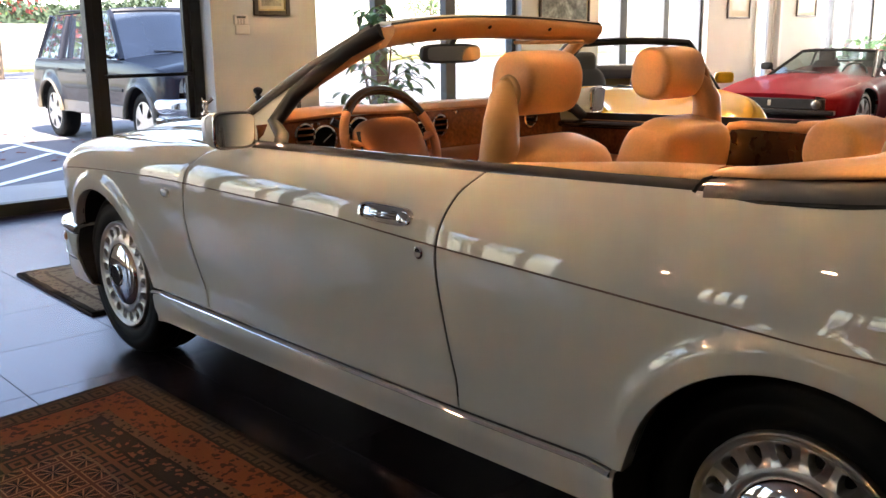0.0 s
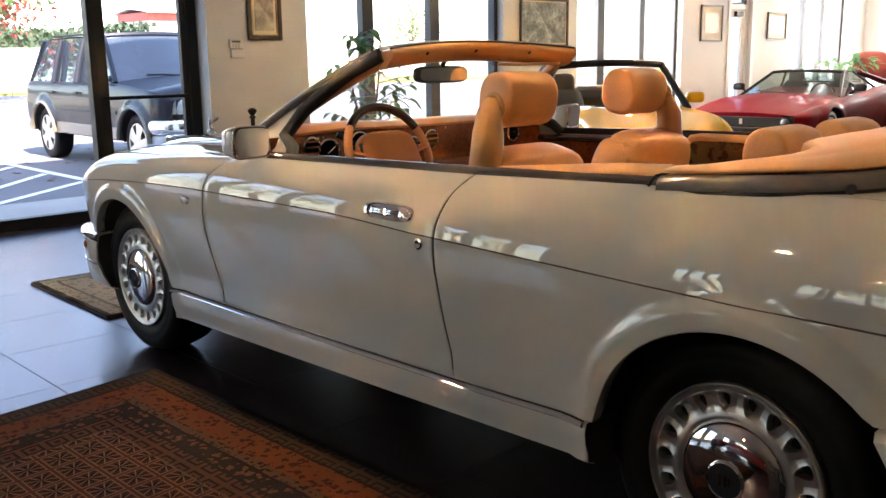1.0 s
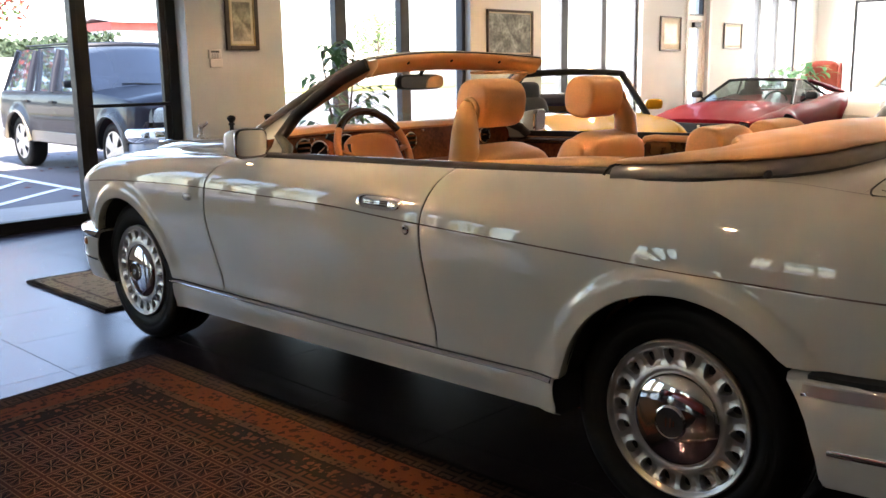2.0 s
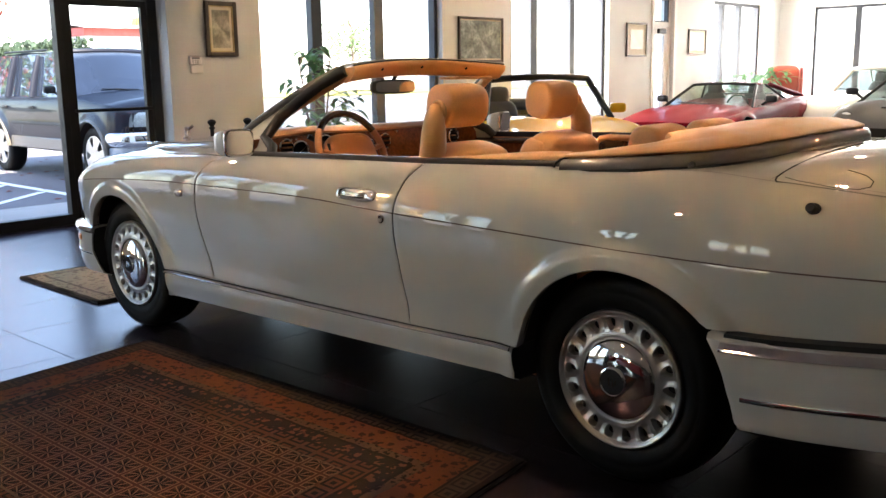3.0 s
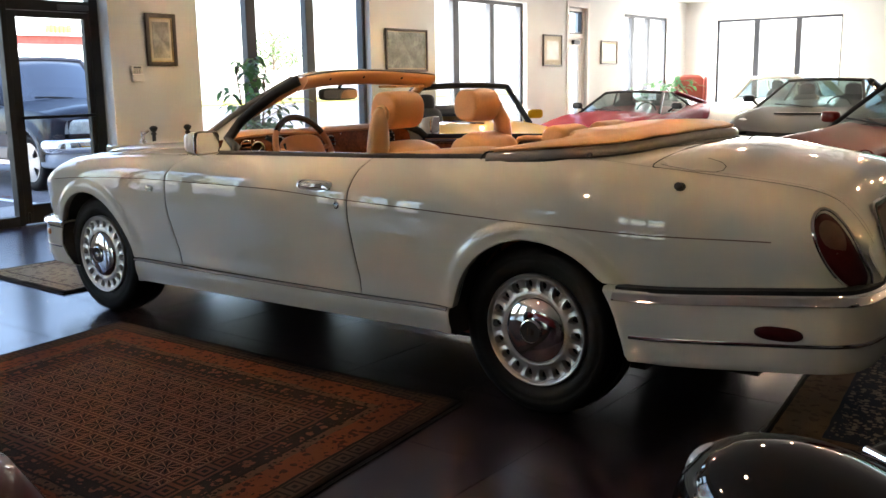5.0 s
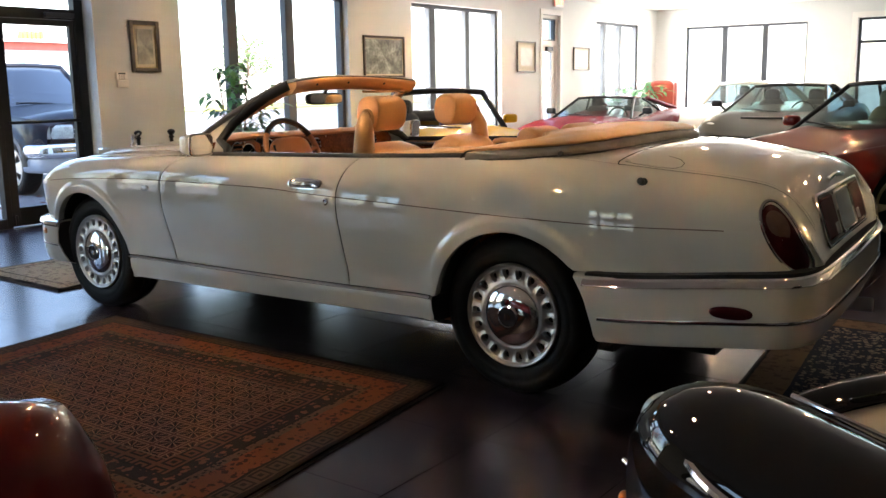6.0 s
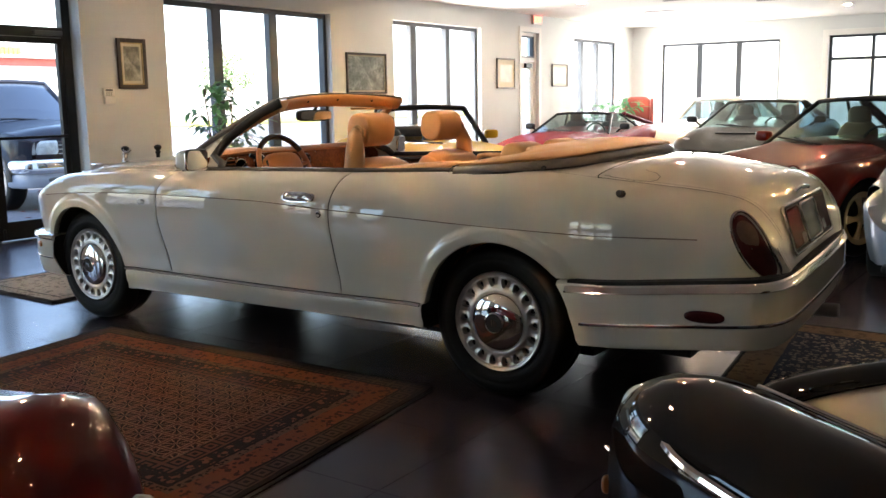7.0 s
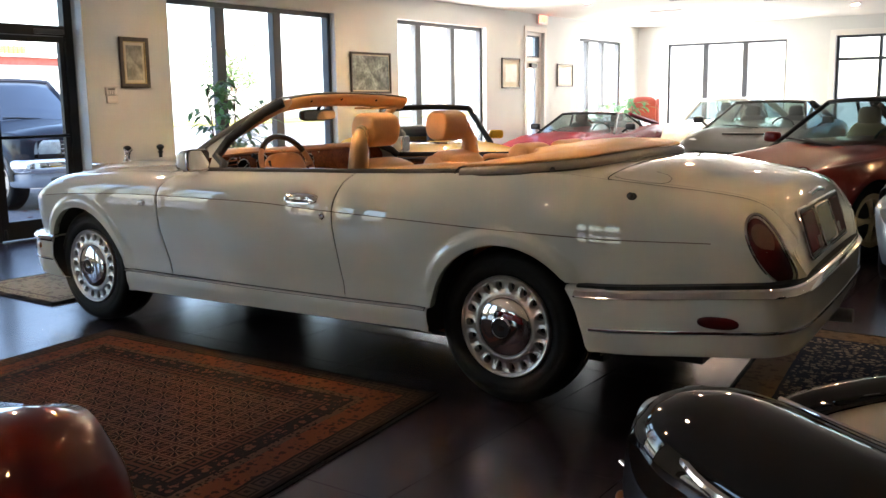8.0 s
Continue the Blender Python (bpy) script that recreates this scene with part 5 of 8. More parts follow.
def motor_car(label, m, mat, c, kind="car"):
    """A car from its numbers c: plan, top and mid curves along x, arches, wheels and cabin."""
    top_ob = thing(c.get("name", "sports_car"), label, "car", m)
    plan, top, mid = pchip(c["plan"]), pchip(c["top"]), pchip(c["mid"])
    x0, x1 = c["plan"][0][0], c["plan"][-1][0]
    arches, sill = c["arches"], c.get("sill", 0.18)
    zs = c.get("belly", 0.55)

    def hw(x, z):
        w, zt = plan(x), top(x)
        if z < zs:
            w -= c.get("tuck", 0.06) * ((zs - z) / (zs - sill)) ** 1.8
        elif zt > zs + 0.02:
            t = min(1.0, (z - zs) / (zt - zs))
            w -= c.get("round", 0.13) * (1 - math.sqrt(max(0.0, 1 - t ** 2.2)))
        for cx, cz, r in arches:
            d = math.hypot(x - cx, z - cz) - r
            if d < 0.2:
                w += c.get("flare", 0.02) * (1 - sstep(0.02, 0.14, d))
        return w
    xs = [x0 + (x1 - x0) * k / 60 for k in range(61)]
    for cx, cz, r in arches:
        xs += [cx - r * math.cos(math.pi * k / 24) * 0.9999 for k in range(25)] + [cx - r - 0.002, cx + r + 0.002]
    xs = sorted(xs)
    xs = [x for i, x in enumerate(xs) if x0 <= x <= x1 and (i == 0 or x - xs[i - 1] > 0.001)]
    nose = pchip(c["nose"]) if "nose" in c else (lambda x: sill)
    for s in (1, -1):
        rows = []
        for x in xs:
            zb = max(sill, nose(x))
            for cx, cz, r in arches:
                if abs(x - cx) < r:
                    zb = max(zb, cz + math.sqrt(r * r - (x - cx) ** 2))
            zt = max(top(x), zb + 0.01)
            rows.append([Vector((x, -s * hw(x, z), z)) for z in [zb + (zt - zb) * math.sin(math.pi / 2 * k / 14) for k in range(15)]])
        Build().grid(rows, flip=s < 0).done("body_side", mat, top_ob, thick=0.004, smooth=50)
        for cx, cz, r in arches:
            hr = []
            for k in range(17):
                a = math.pi * k / 16
                x, z = cx - (r + 0.01) * math.cos(a), cz + (r + 0.01) * math.sin(a)
                hr.append([Vector((x, -s * (hw(x, max(z, sill)) - 0.03), z)), Vector((x, -s * 0.4, z))])
            bb_ = Build().grid(hr, flip=s > 0)
            bb_.fan([q_[1] for q_ in hr])
            bb_.done("wheel_housing", M_LINER, top_ob)
        if "doors" in c:
            for xa, sl in c["doors"]:
                zz = [lerp(sill + 0.04, top(xa) - 0.005, k / 12) for k in range(13)]
                Build().tube([Vector((xa + sl * (z - 0.5), -s * (hw(xa, z) + 0.0005), z)) for z in zz], 0.003, 5).done("shut_line", M_LINER, top_ob)
        # wheels
        for cx, cz, r in arches:
            wr, ww = c["wheel"]
            wm = Matrix.Translation((cx, -s * (plan(cx) - c.get("inset", 0.035)), wr)) @ Matrix.Rotation(radians(90 * s), 4, "X")
            ty = Build().lathe([(wr * 0.6, -ww), (wr * 0.92, -ww), (wr, -ww * 0.85), (wr, -ww * 0.15), (wr * 0.96, -0.008), (wr * 0.86, 0.004), (wr * 0.70, 0.0), (wr * 0.66, -0.02)], wm, 40, close=False).done("wheel", M_TYRE, top_ob, "alloy wheel on a black tyre", smooth=60)
            if c.get("whitewall"):
                Build().lathe([(wr * 0.885, 0.0065), (wr * 0.87, 0.009), (wr * 0.79, 0.009), (wr * 0.775, 0.0055)], wm, 40, close=False).done("white_wall", M_WHITE, ty, "white tyre wall", smooth=60)
            rr = wr * 0.685
            Build().lathe([(rr, -0.02), (rr, 0.002), (rr * c.get("lip", 0.93), 0.002 if "lip" not in c else -0.012), (rr * c.get("lip", 0.93) * 0.97, -0.03), (rr * 0.86, -0.10)], wm, 40, close=False).done("rim", c.get("rim", M_SILVER), ty, smooth=50)
            Build().lathe([(rr * 0.9, -0.10), (0, -0.10)], wm, 24).done("brake_disc", M_GUN, ty)
            for k in range(c.get("spokes", 5)):
                sm = wm @ Matrix.Rotation(2 * math.pi * (k + 0.5) / c.get("spokes", 5), 4, "Z")
                w0, w1 = c.get("spoke", (0.035, 0.055))
                P = [[(0.03, -w0, -0.012), (0.03, w0, -0.012)], [(rr * 0.5, -w0 * 0.9, -0.006), (rr * 0.5, w0 * 0.9, -0.006)], [(rr * min(0.92, c.get("lip", 0.92)), -w1, -0.012), (rr * min(0.92, c.get("lip", 0.92)), w1, -0.012)]]
                Build().grid([[sm @ Vector(p) for p in r_] for r_ in P]).done("spoke", c.get("rim", M_SILVER), ty, thick=0.015)
            Build().lathe([(0.045, -0.02), (0.042, 0.002), (0.0, 0.006)], wm, 16, close=False).done("hub_cap", c.get("rim", M_SILVER), ty)
        # lamps and mirrors
        for lx, lw, lz, lr, kind_ in c.get("lamps", ()):
            lm = Matrix.Translation((lx, -s * lw, lz)) @ Matrix.Rotation(radians(-90 + c.get("lamp_tilt", 0)), 4, "Y")
            hl = Build().lathe([(lr, -0.02), (lr, 0.01), (lr * 0.9, 0.018), (lr * 0.5, 0.03), (0, 0.034)], lm, 24, close=False).done("headlamp", c.get("lens", M_LENS), top_ob, "round headlamp", smooth=60)
            Build().tube([lm @ Vector((lr * 1.03 * math.cos(2 * math.pi * k / 28), lr * 1.03 * math.sin(2 * math.pi * k / 28), 0.008)) for k in range(28)], 0.008, 6, loop=True).done("lamp_rim", c.get("lamp_rim", M_CHROME), hl)
        if "mirror" in c:
            mx, mw, mz, mmat = c["mirror"]
            mi = Build().pillow((mx, -s * (mw + 0.08), mz), (0.05, 0.085, 0.052), 0.5, 0.5, None, 10, 20).done("door_mirror", mmat or mat, top_ob, smooth=60)
            Build().tube([(mx, -s * (mw + 0.02), mz - 0.03), (mx - 0.02, -s * (mw - 0.06), mz - 0.09)], 0.018, 8).done("mirror_arm", mmat or mat, mi)
    # bonnet, deck and everything between
    cab = c.get("cabin")
    rows, open_rows = [], []
    for x in xs:
        zt = top(x)
        e = hw(x, zt)
        row = []
        for k in range(25):
            w = lerp(e, -e, k / 24)
            t = abs(w) / max(e, 0.01)
            z = zt + (mid(x) - zt) * (1 - t ** c.get("crown", 2.2))
            for bx, bw, bs, bh in c.get("bulge", ()):
                z += bh * (1 - t ** 10) * math.exp(-((x - bx) / bs) ** 2 - ((abs(w) - bw) / 0.16) ** 2)
            row.append(Vector((x, -w, z)))
        rows.append(row)
    if cab and cab.get("open"):
        fa = [r_ for r_ in rows if r_[0].x <= cab["base_f"] + 0.25]
        re = [r_ for r_ in rows if r_[0].x >= cab["base_r"]]
        Build().grid(fa, flip=False).done("bonnet", mat, top_ob, thick=0.004, smooth=50)
        Build().grid(re, flip=False).done("rear_deck", mat, top_ob, thick=0.004, smooth=50)
    else:
        Build().grid(rows, flip=False).done("upper_body", mat, top_ob, thick=0.004, smooth=50)
    for e_, fl in ((0, False), (-1, True)):
        x = xs[e_]
        zb = max(sill, nose(x))
        rr_ = rows[e_]
        Build().grid([rr_, [Vector((p.x + (0.05 if e_ == 0 else -0.05), p.y * 0.97, zb)) for p in rr_]], flip=fl).done("front_panel" if e_ == 0 else "rear_panel", mat, top_ob, thick=0.004)
    Build().box((x0 + 0.25, -plan(0) + 0.16, sill - 0.03), (x1 - 0.25, plan(0) - 0.16, sill + 0.03)).done("underbody", M_LINER, top_ob, smooth=0)
    if cab:
        bf, tf, tr, br = cab["base_f"], cab["top_f"], cab["top_r"], cab["base_r"]
        wb, wt, zr = cab["wb"], cab["wt"], cab["roof"]
        zb_f, zb_r = mid(bf) - 0.01, mid(br) - 0.01
        fr_mat = cab.get("frame", mat)

        def ringp(x, w, z, bow):
            return [Vector((x - bow * (1 - (k / 6 - 1) ** 2), -w * (k / 6 - 1), z)) for k in range(13)]
        base = ringp(bf, wb, zb_f, cab.get("bow", 0.16))
        for p in base:
            p.z = min(zb_f, top(p.x) + (mid(p.x) - top(p.x)) * (1 - min(1, abs(p.y) / hw(p.x, top(p.x))) ** 2.2)) - 0.005
        head = ringp(tf, wt, zr - 0.015, 0.10)
        for p in head:
            p.z += 0.025 * (1 - (p.y / wt) ** 2)
        Build().grid([base, head]).done("windscreen", cab.get("glass", M_DGLASS), top_ob, smooth=60)
        fw = cab.get("post", 0.022)
        for e_ in (0, -1):
            Build().tube([base[e_], head[e_]], fw, 8).done("windscreen_pillar", fr_mat, top_ob)
        Build().tube(head, fw, 8).done("windscreen_header", fr_mat, top_ob)
        for s in (1, -1):
            Build().tube([(bf - 0.12, s * 0.1 - 0.3 * (s > 0) + 0.1, mid(bf - 0.12) + 0.012), (bf - 0.05, s * 0.1 + 0.35, mid(bf) + 0.03)], 0.008, 6).done("wiper", M_RUBBER, top_ob)
        if cab.get("open"):
            pass
        else:
            back = ringp(tr, wt * 0.94, zr - 0.03, -0.06)
            for p in back:
                p.z += 0.03 * (1 - (p.y / wt) ** 2)
            Build().grid([[head[k], head[k].lerp(back[k], 0.5) + Vector((0, 0, cab.get("arch", 0.02))), back[k]] for k in range(13)]).done("roof", cab.get("roof_mat", mat), top_ob, thick=0.008, smooth=60)
            foot = ringp(br, wb * 0.92, zb_r, -0.04)
            Build().grid([back, foot]).done("rear_screen", cab.get("glass", M_DGLASS), top_ob, smooth=60)
            for s, e_ in ((1, 0), (-1, -1)):
                n_ = 8
                rowa = [head[e_].lerp(back[e_], k / n_) for k in range(n_ + 1)]
                lo = [base[e_].lerp(foot[e_], k / n_) for k in range(n_ + 1)]
                for p in lo:
                    p.z = top(p.x) - 0.004
                    p.y = math.copysign(min(abs(p.y) + 0.04, hw(p.x, top(p.x)) - 0.01), p.y)
                Build().grid([rowa, lo]).done("side_window", cab.get("glass", M_DGLASS), top_ob)
                Build().tube([back[e_], foot[e_]], cab.get("rear_post", 0.05), 8, flat=0.6).done("rear_pillar", cab.get("roof_mat", mat), top_ob)
                Build().tube([rowa[5], lo[5]], 0.018, 6).done("door_pillar", cab.get("frame", mat), top_ob)
                Build().tube([p + Vector((0, 0, 0.006)) for p in lo], 0.010, 6).done("waist_seal", M_RUBBER, top_ob)
        for s in (1, -1):
            xx = (tf + bf) / 2 + cab.get("seat", 0.75)
            se = Build().pillow((xx, s * 0.34, zb_f - 0.12), (0.09, 0.22, 0.30), 0.6, 0.6, Matrix.Rotation(radians(14), 4, "Y"), 10, 20).done("seat", cab.get("trim", M_SEATDARK), top_ob, smooth=60)
            Build().pillow((xx + 0.05, s * 0.34, zb_f + 0.21), (0.05, 0.12, 0.11), 0.6, 0.6, None, 10, 18).done("headrest", cab.get("trim", M_SEATDARK), se, smooth=60)
        Build().box((bf - 0.02, -wb + 0.1, zb_f - 0.25), (bf + 0.22, wb - 0.1, zb_f - 0.03)).done("dashboard", M_SEATDARK, top_ob, bevel=0.02)
        Build().box((bf, -wb + 0.08, sill), (br, wb - 0.08, sill + 0.06)).done("cabin_floor", M_SEATDARK, top_ob, smooth=0)
        Build().tube([Vector((bf + 0.38 + 0.02 * math.cos(a), 0.34 * c.get("wheel_side", -1) + 0.17 * math.sin(a), zb_f - 0.02 + 0.16 * math.cos(a))) for a in [2 * math.pi * k / 24 for k in range(24)]], 0.013, 6, loop=True).done("steering_wheel", M_RUBBER, top_ob)
    for nm, mt, lo, hi, bv in c.get("blocks", ()):
        Build().box(lo, hi).done(nm, mt, top_ob, bevel=bv)
    return top_ob


def park(world, theta, local):
    """The pose that brings a car's local point to a place on the floor, turned by theta degrees."""
    return Matrix.Translation((*world, 0)) @ Matrix.Rotation(radians(theta), 4, "Z") @ Matrix.Translation((-local[0], -local[1], 0))


# red wedge-shaped coupe
P_RED = surf("red_car_paint", (0.125, 0.0025, 0.007), 0.45, spec=0.05, var=0.02, scale=3, coat=0.14)
motor_car("red wedge-shaped sports coupe with a black grille", park((-5.35, 11.6), 94, (0, 0)), P_RED, dict(
    plan=[(-2.1, 0.70), (-2.02, 0.80), (-1.8, 0.86), (-1.2, 0.89), (0, 0.90), (1.2, 0.93), (1.9, 0.90), (2.1, 0.84)],
    top=[(-2.1, 0.58), (-1.9, 0.62), (-1.3, 0.70), (-0.7, 0.75), (0, 0.77), (0.9, 0.84), (1.5, 0.86), (2.1, 0.80)],
    mid=[(-2.1, 0.60), (-1.8, 0.66), (-1.2, 0.75), (-0.75, 0.80), (0, 0.82), (0.9, 0.90), (1.6, 0.90), (2.1, 0.82)],
    nose=[(-2.1, 0.36), (-1.95, 0.24), (-1.8, 0.18), (2.1, 0.2)],
    arches=[(-1.25, 0.31, 0.345), (1.25, 0.32, 0.355)], wheel=(0.31, 0.24), whitewall=True, lamps=[(-2.125, 0.60, 0.485, 0.062, 0)], lens=M_GUN, lamp_rim=M_BLACK, flare=0.03, bulge=[(-1.25, 0.7, 0.35, 0.045), (-1.2, 0.25, 0.4, 0.02)],
    cabin=dict(base_f=-0.62, top_f=0.05, top_r=0.75, base_r=1.75, wb=0.72, wt=0.52, roof=1.10, arch=0.012, rear_post=0.06, glass=M_DGLASS, frame=M_BLACK, trim=M_SEATDARK),
    doors=[(-0.55, 0.1), (0.55, -0.05)], mirror=(-0.30, 0.81, 0.88, M_BLACK),
    blocks=[("grille", M_LINER, (-2.125, -0.70, 0.42), (-2.06, 0.70, 0.55), 0.01), ("bumper", M_BLACK, (-2.16, -0.82, 0.36), (-2.06, 0.82, 0.415), 0.015), ("badge", M_SILVER, (-2.13, -0.02, 0.455), (-2.126, 0.02, 0.525), 0.001)]
    + [("engine_louvre", M_BLACK, (1.0 + 0.14 * k, -0.45, 0.915), (1.08 + 0.14 * k, 0.45, 0.935), 0.004) for k in range(4)]))

# yellow open sports car
P_YEL = surf("yellow_car_paint", (0.66, 0.37, 0.02), 0.5, spec=0.06, var=0.03, scale=3, coat=0.35)
motor_car("yellow open sports car with a black windscreen frame", park((-4.27, 5.46), 142, (-0.62, 0)), P_YEL, dict(
    plan=[(-1.82, 0.55), (-1.78, 0.66), (-1.68, 0.73), (-1.25, 0.79), (0, 0.81), (1.2, 0.83), (1.8, 0.78), (2.1, 0.62)],
    top=[(-1.82, 0.55), (-1.76, 0.68), (-1.6, 0.79), (-1.2, 0.84), (-0.5, 0.86), (0.5, 0.87), (1.2, 0.87), (1.8, 0.76), (2.1, 0.6)],
    mid=[(-1.82, 0.52), (-1.74, 0.60), (-1.45, 0.70), (-1.0, 0.80), (-0.6, 0.88), (0.5, 0.90), (1.2, 0.92), (1.8, 0.78), (2.1, 0.62)],
    arches=[(-1.2, 0.31, 0.345), (1.05, 0.31, 0.345)], wheel=(0.31, 0.19), round=0.14, crown=6,
    cabin=dict(open=True, base_f=-0.62, top_f=-0.18, top_r=0.6, base_r=0.75, wb=0.68, wt=0.55, roof=1.28, frame=M_BLACK, post=0.034, glass=M_WGLASS, bow=0.14, seat=0.62),
    doors=[(-0.5, 0.0), (0.55, -0.08)], mirror=(-0.50, 0.71, 0.955, None),
    blocks=[("bumper", M_BLACK, (-1.92, -0.72, 0.36), (-1.80, 0.72, 0.47), 0.02), ("folded_roof", M_SEATDARK, (0.72, -0.62, 0.9), (1.05, 0.62, 1.04), 0.05)]))

# dark grey coupe
P_GREY = paint("grey_car_paint", (0.022, 0.020, 0.017), 0.55, 0.0, 0.2)
motor_car("dark grey sports coupe with a black bonnet vent", park((-2.26, 11.8), 92.5, (0, 0)), P_GREY, dict(
    plan=[(-2.15, 0.62), (-2.08, 0.76), (-1.85, 0.86), (-1.3, 0.91), (0, 0.91), (1.3, 0.94), (1.9, 0.90), (2.15, 0.78)],
    top=[(-2.15, 0.60), (-2.0, 0.68), (-1.7, 0.78), (-1.2, 0.84), (-0.6, 0.88), (0.4, 0.92), (1.3, 0.96), (2.15, 0.88)],
    mid=[(-2.15, 0.58), (-1.9, 0.67), (-1.4, 0.80), (-0.9, 0.91), (0, 0.96), (1.0, 1.0), (2.15, 0.9)],
    nose=[(-2.15, 0.30), (-1.9, 0.18), (2.15, 0.2)],
    arches=[(-1.32, 0.34, 0.375), (1.28, 0.35, 0.385)], wheel=(0.335, 0.24), flare=0.03, bulge=[(-1.4, 0.66, 0.4, 0.05)],
    cabin=dict(base_f=-0.95, top_f=0.0, top_r=0.62, base_r=1.5, wb=0.76, wt=0.54, roof=1.27, arch=0.02, glass=M_XGLASS, rear_post=0.07),
    doors=[(-0.7, 0.1), (0.5, -0.05)], mirror=(-0.52, 0.90, 1.0, M_BLACK), lamps=[(-1.85, 0.66, 0.70, 0.09, 0)], lamp_tilt=50, lamp_rim=M_BLACK,
    blocks=[("bonnet_vent", M_BLACK, (-1.42, -0.34, 0.785), (-1.28, 0.34, 0.826), 0.01), ("air_intake", M_RUBBER, (-2.17, -0.5, 0.34), (-2.1, 0.5, 0.46), 0.02)]))

# dark red coupe with five-spoke wheels
P_MAR = surf("maroon_car_paint", (0.105, 0.006, 0.004), 0.4, spec=0.06, var=0.04, scale=3, coat=0.3)
M_GOLD = surf("polished_gold_alloy", (0.80, 0.62, 0.40), 0.35, metal=0.25, var=0.06, scale=14)
motor_car("dark red rear-engined coupe with polished five-spoke wheels", park((0.37, 6.2), 65, (0, 0)), P_MAR, dict(
    plan=[(-1.95, 0.55), (-1.9, 0.66), (-1.75, 0.74), (-1.2, 0.82), (-0.4, 0.80), (0.4, 0.81), (1.1, 0.88), (1.8, 0.80), (2.1, 0.62)],
    top=[(-1.95, 0.50), (-1.88, 0.60), (-1.72, 0.74), (-1.35, 0.80), (-0.9, 0.835), (-0.4, 0.88), (0.6, 0.90), (1.2, 0.87), (1.8, 0.72), (2.1, 0.58)],
    mid=[(-1.95, 0.48), (-1.8, 0.58), (-1.4, 0.74), (-0.9, 0.88), (-0.55, 0.955), (0.4, 0.96), (1.2, 0.94), (1.8, 0.76), (2.1, 0.6)],
    arches=[(-1.13, 0.315, 0.36), (1.12, 0.32, 0.37)], wheel=(0.33, 0.20), flare=0.035, crown=5, inset=0.02,
    bulge=[(-1.45, 0.60, 0.45, 0.05)], spokes=5, spoke=(0.022, 0.034), rim=M_GOLD, lip=0.80,
    cabin=dict(base_f=-0.68, top_f=-0.05, top_r=0.62, base_r=1.65, wb=0.70, wt=0.53, roof=1.31, arch=0.03, frame=M_BLACK, glass=M_XGLASS, roof_mat=M_SEATDARK, rear_post=0.06, trim=M_TAN, seat=0.65),
    doors=[(-0.5, 0.02), (0.5, -0.08)], mirror=(-0.45, 0.78, 0.96, None), lamps=[(-1.80, 0.60, 0.70, 0.095, 0)], lamp_tilt=28, lamp_rim=P_MAR,
    blocks=[("bumper", P_MAR, (-2.04, -0.76, 0.32), (-1.88, 0.76, 0.46), 0.03), ("side_marker", M_AMBER, (-1.86, -0.775, 0.42), (-1.74, -0.75, 0.455), 0.005), ("fog_lamp", M_BLACK, (-2.0, -0.62, 0.46), (-1.9, -0.42, 0.52), 0.01), ("bumper_strip", M_RUBBER, (-2.055, -0.77, 0.375), (-1.95, 0.77, 0.405), 0.008)]))

# pale roadster in the far corner, silver blue car by the wall
P_CREAM = paint("cream_car_paint", (0.74, 0.70, 0.62), 0.3)
OLD = dict(plan=[(-2.0, 0.40), (-1.93, 0.55), (-1.7, 0.68), (-1.1, 0.76), (0, 0.77), (1.1, 0.76), (1.7, 0.66), (2.0, 0.42)],
           top=[(-2.0, 0.52), (-1.85, 0.70), (-1.5, 0.84), (-1.0, 0.86), (0, 0.84), (1.0, 0.86), (1.6, 0.76), (2.0, 0.52)],
           mid=[(-2.0, 0.54), (-1.8, 0.72), (-1.3, 0.88), (-0.7, 0.94), (0, 0.93), (1.0, 0.94), (1.6, 0.80), (2.0, 0.54)],
           arches=[(-1.15, 0.32, 0.36), (1.1, 0.32, 0.36)], wheel=(0.32, 0.17), round=0.2,
           cabin=dict(base_f=-0.5, top_f=-0.05, top_r=0.7, base_r=1.35, wb=0.66, wt=0.52, roof=1.30, arch=0.05, glass=M_DGLASS, rear_post=0.09, post=0.035),
           doors=[(-0.45, 0.0), (0.5, 0.0)], lamps=[(-1.86, 0.55, 0.66, 0.09, 0)], lamp_tilt=20)
motor_car("cream rounded vintage coupe near the corner windows", park((-3.9, 14.6), 75, (0, 0)), P_CREAM, OLD)
P_ICE = paint("ice_blue_car_paint", (0.34, 0.39, 0.46), 0.28, 0.5)
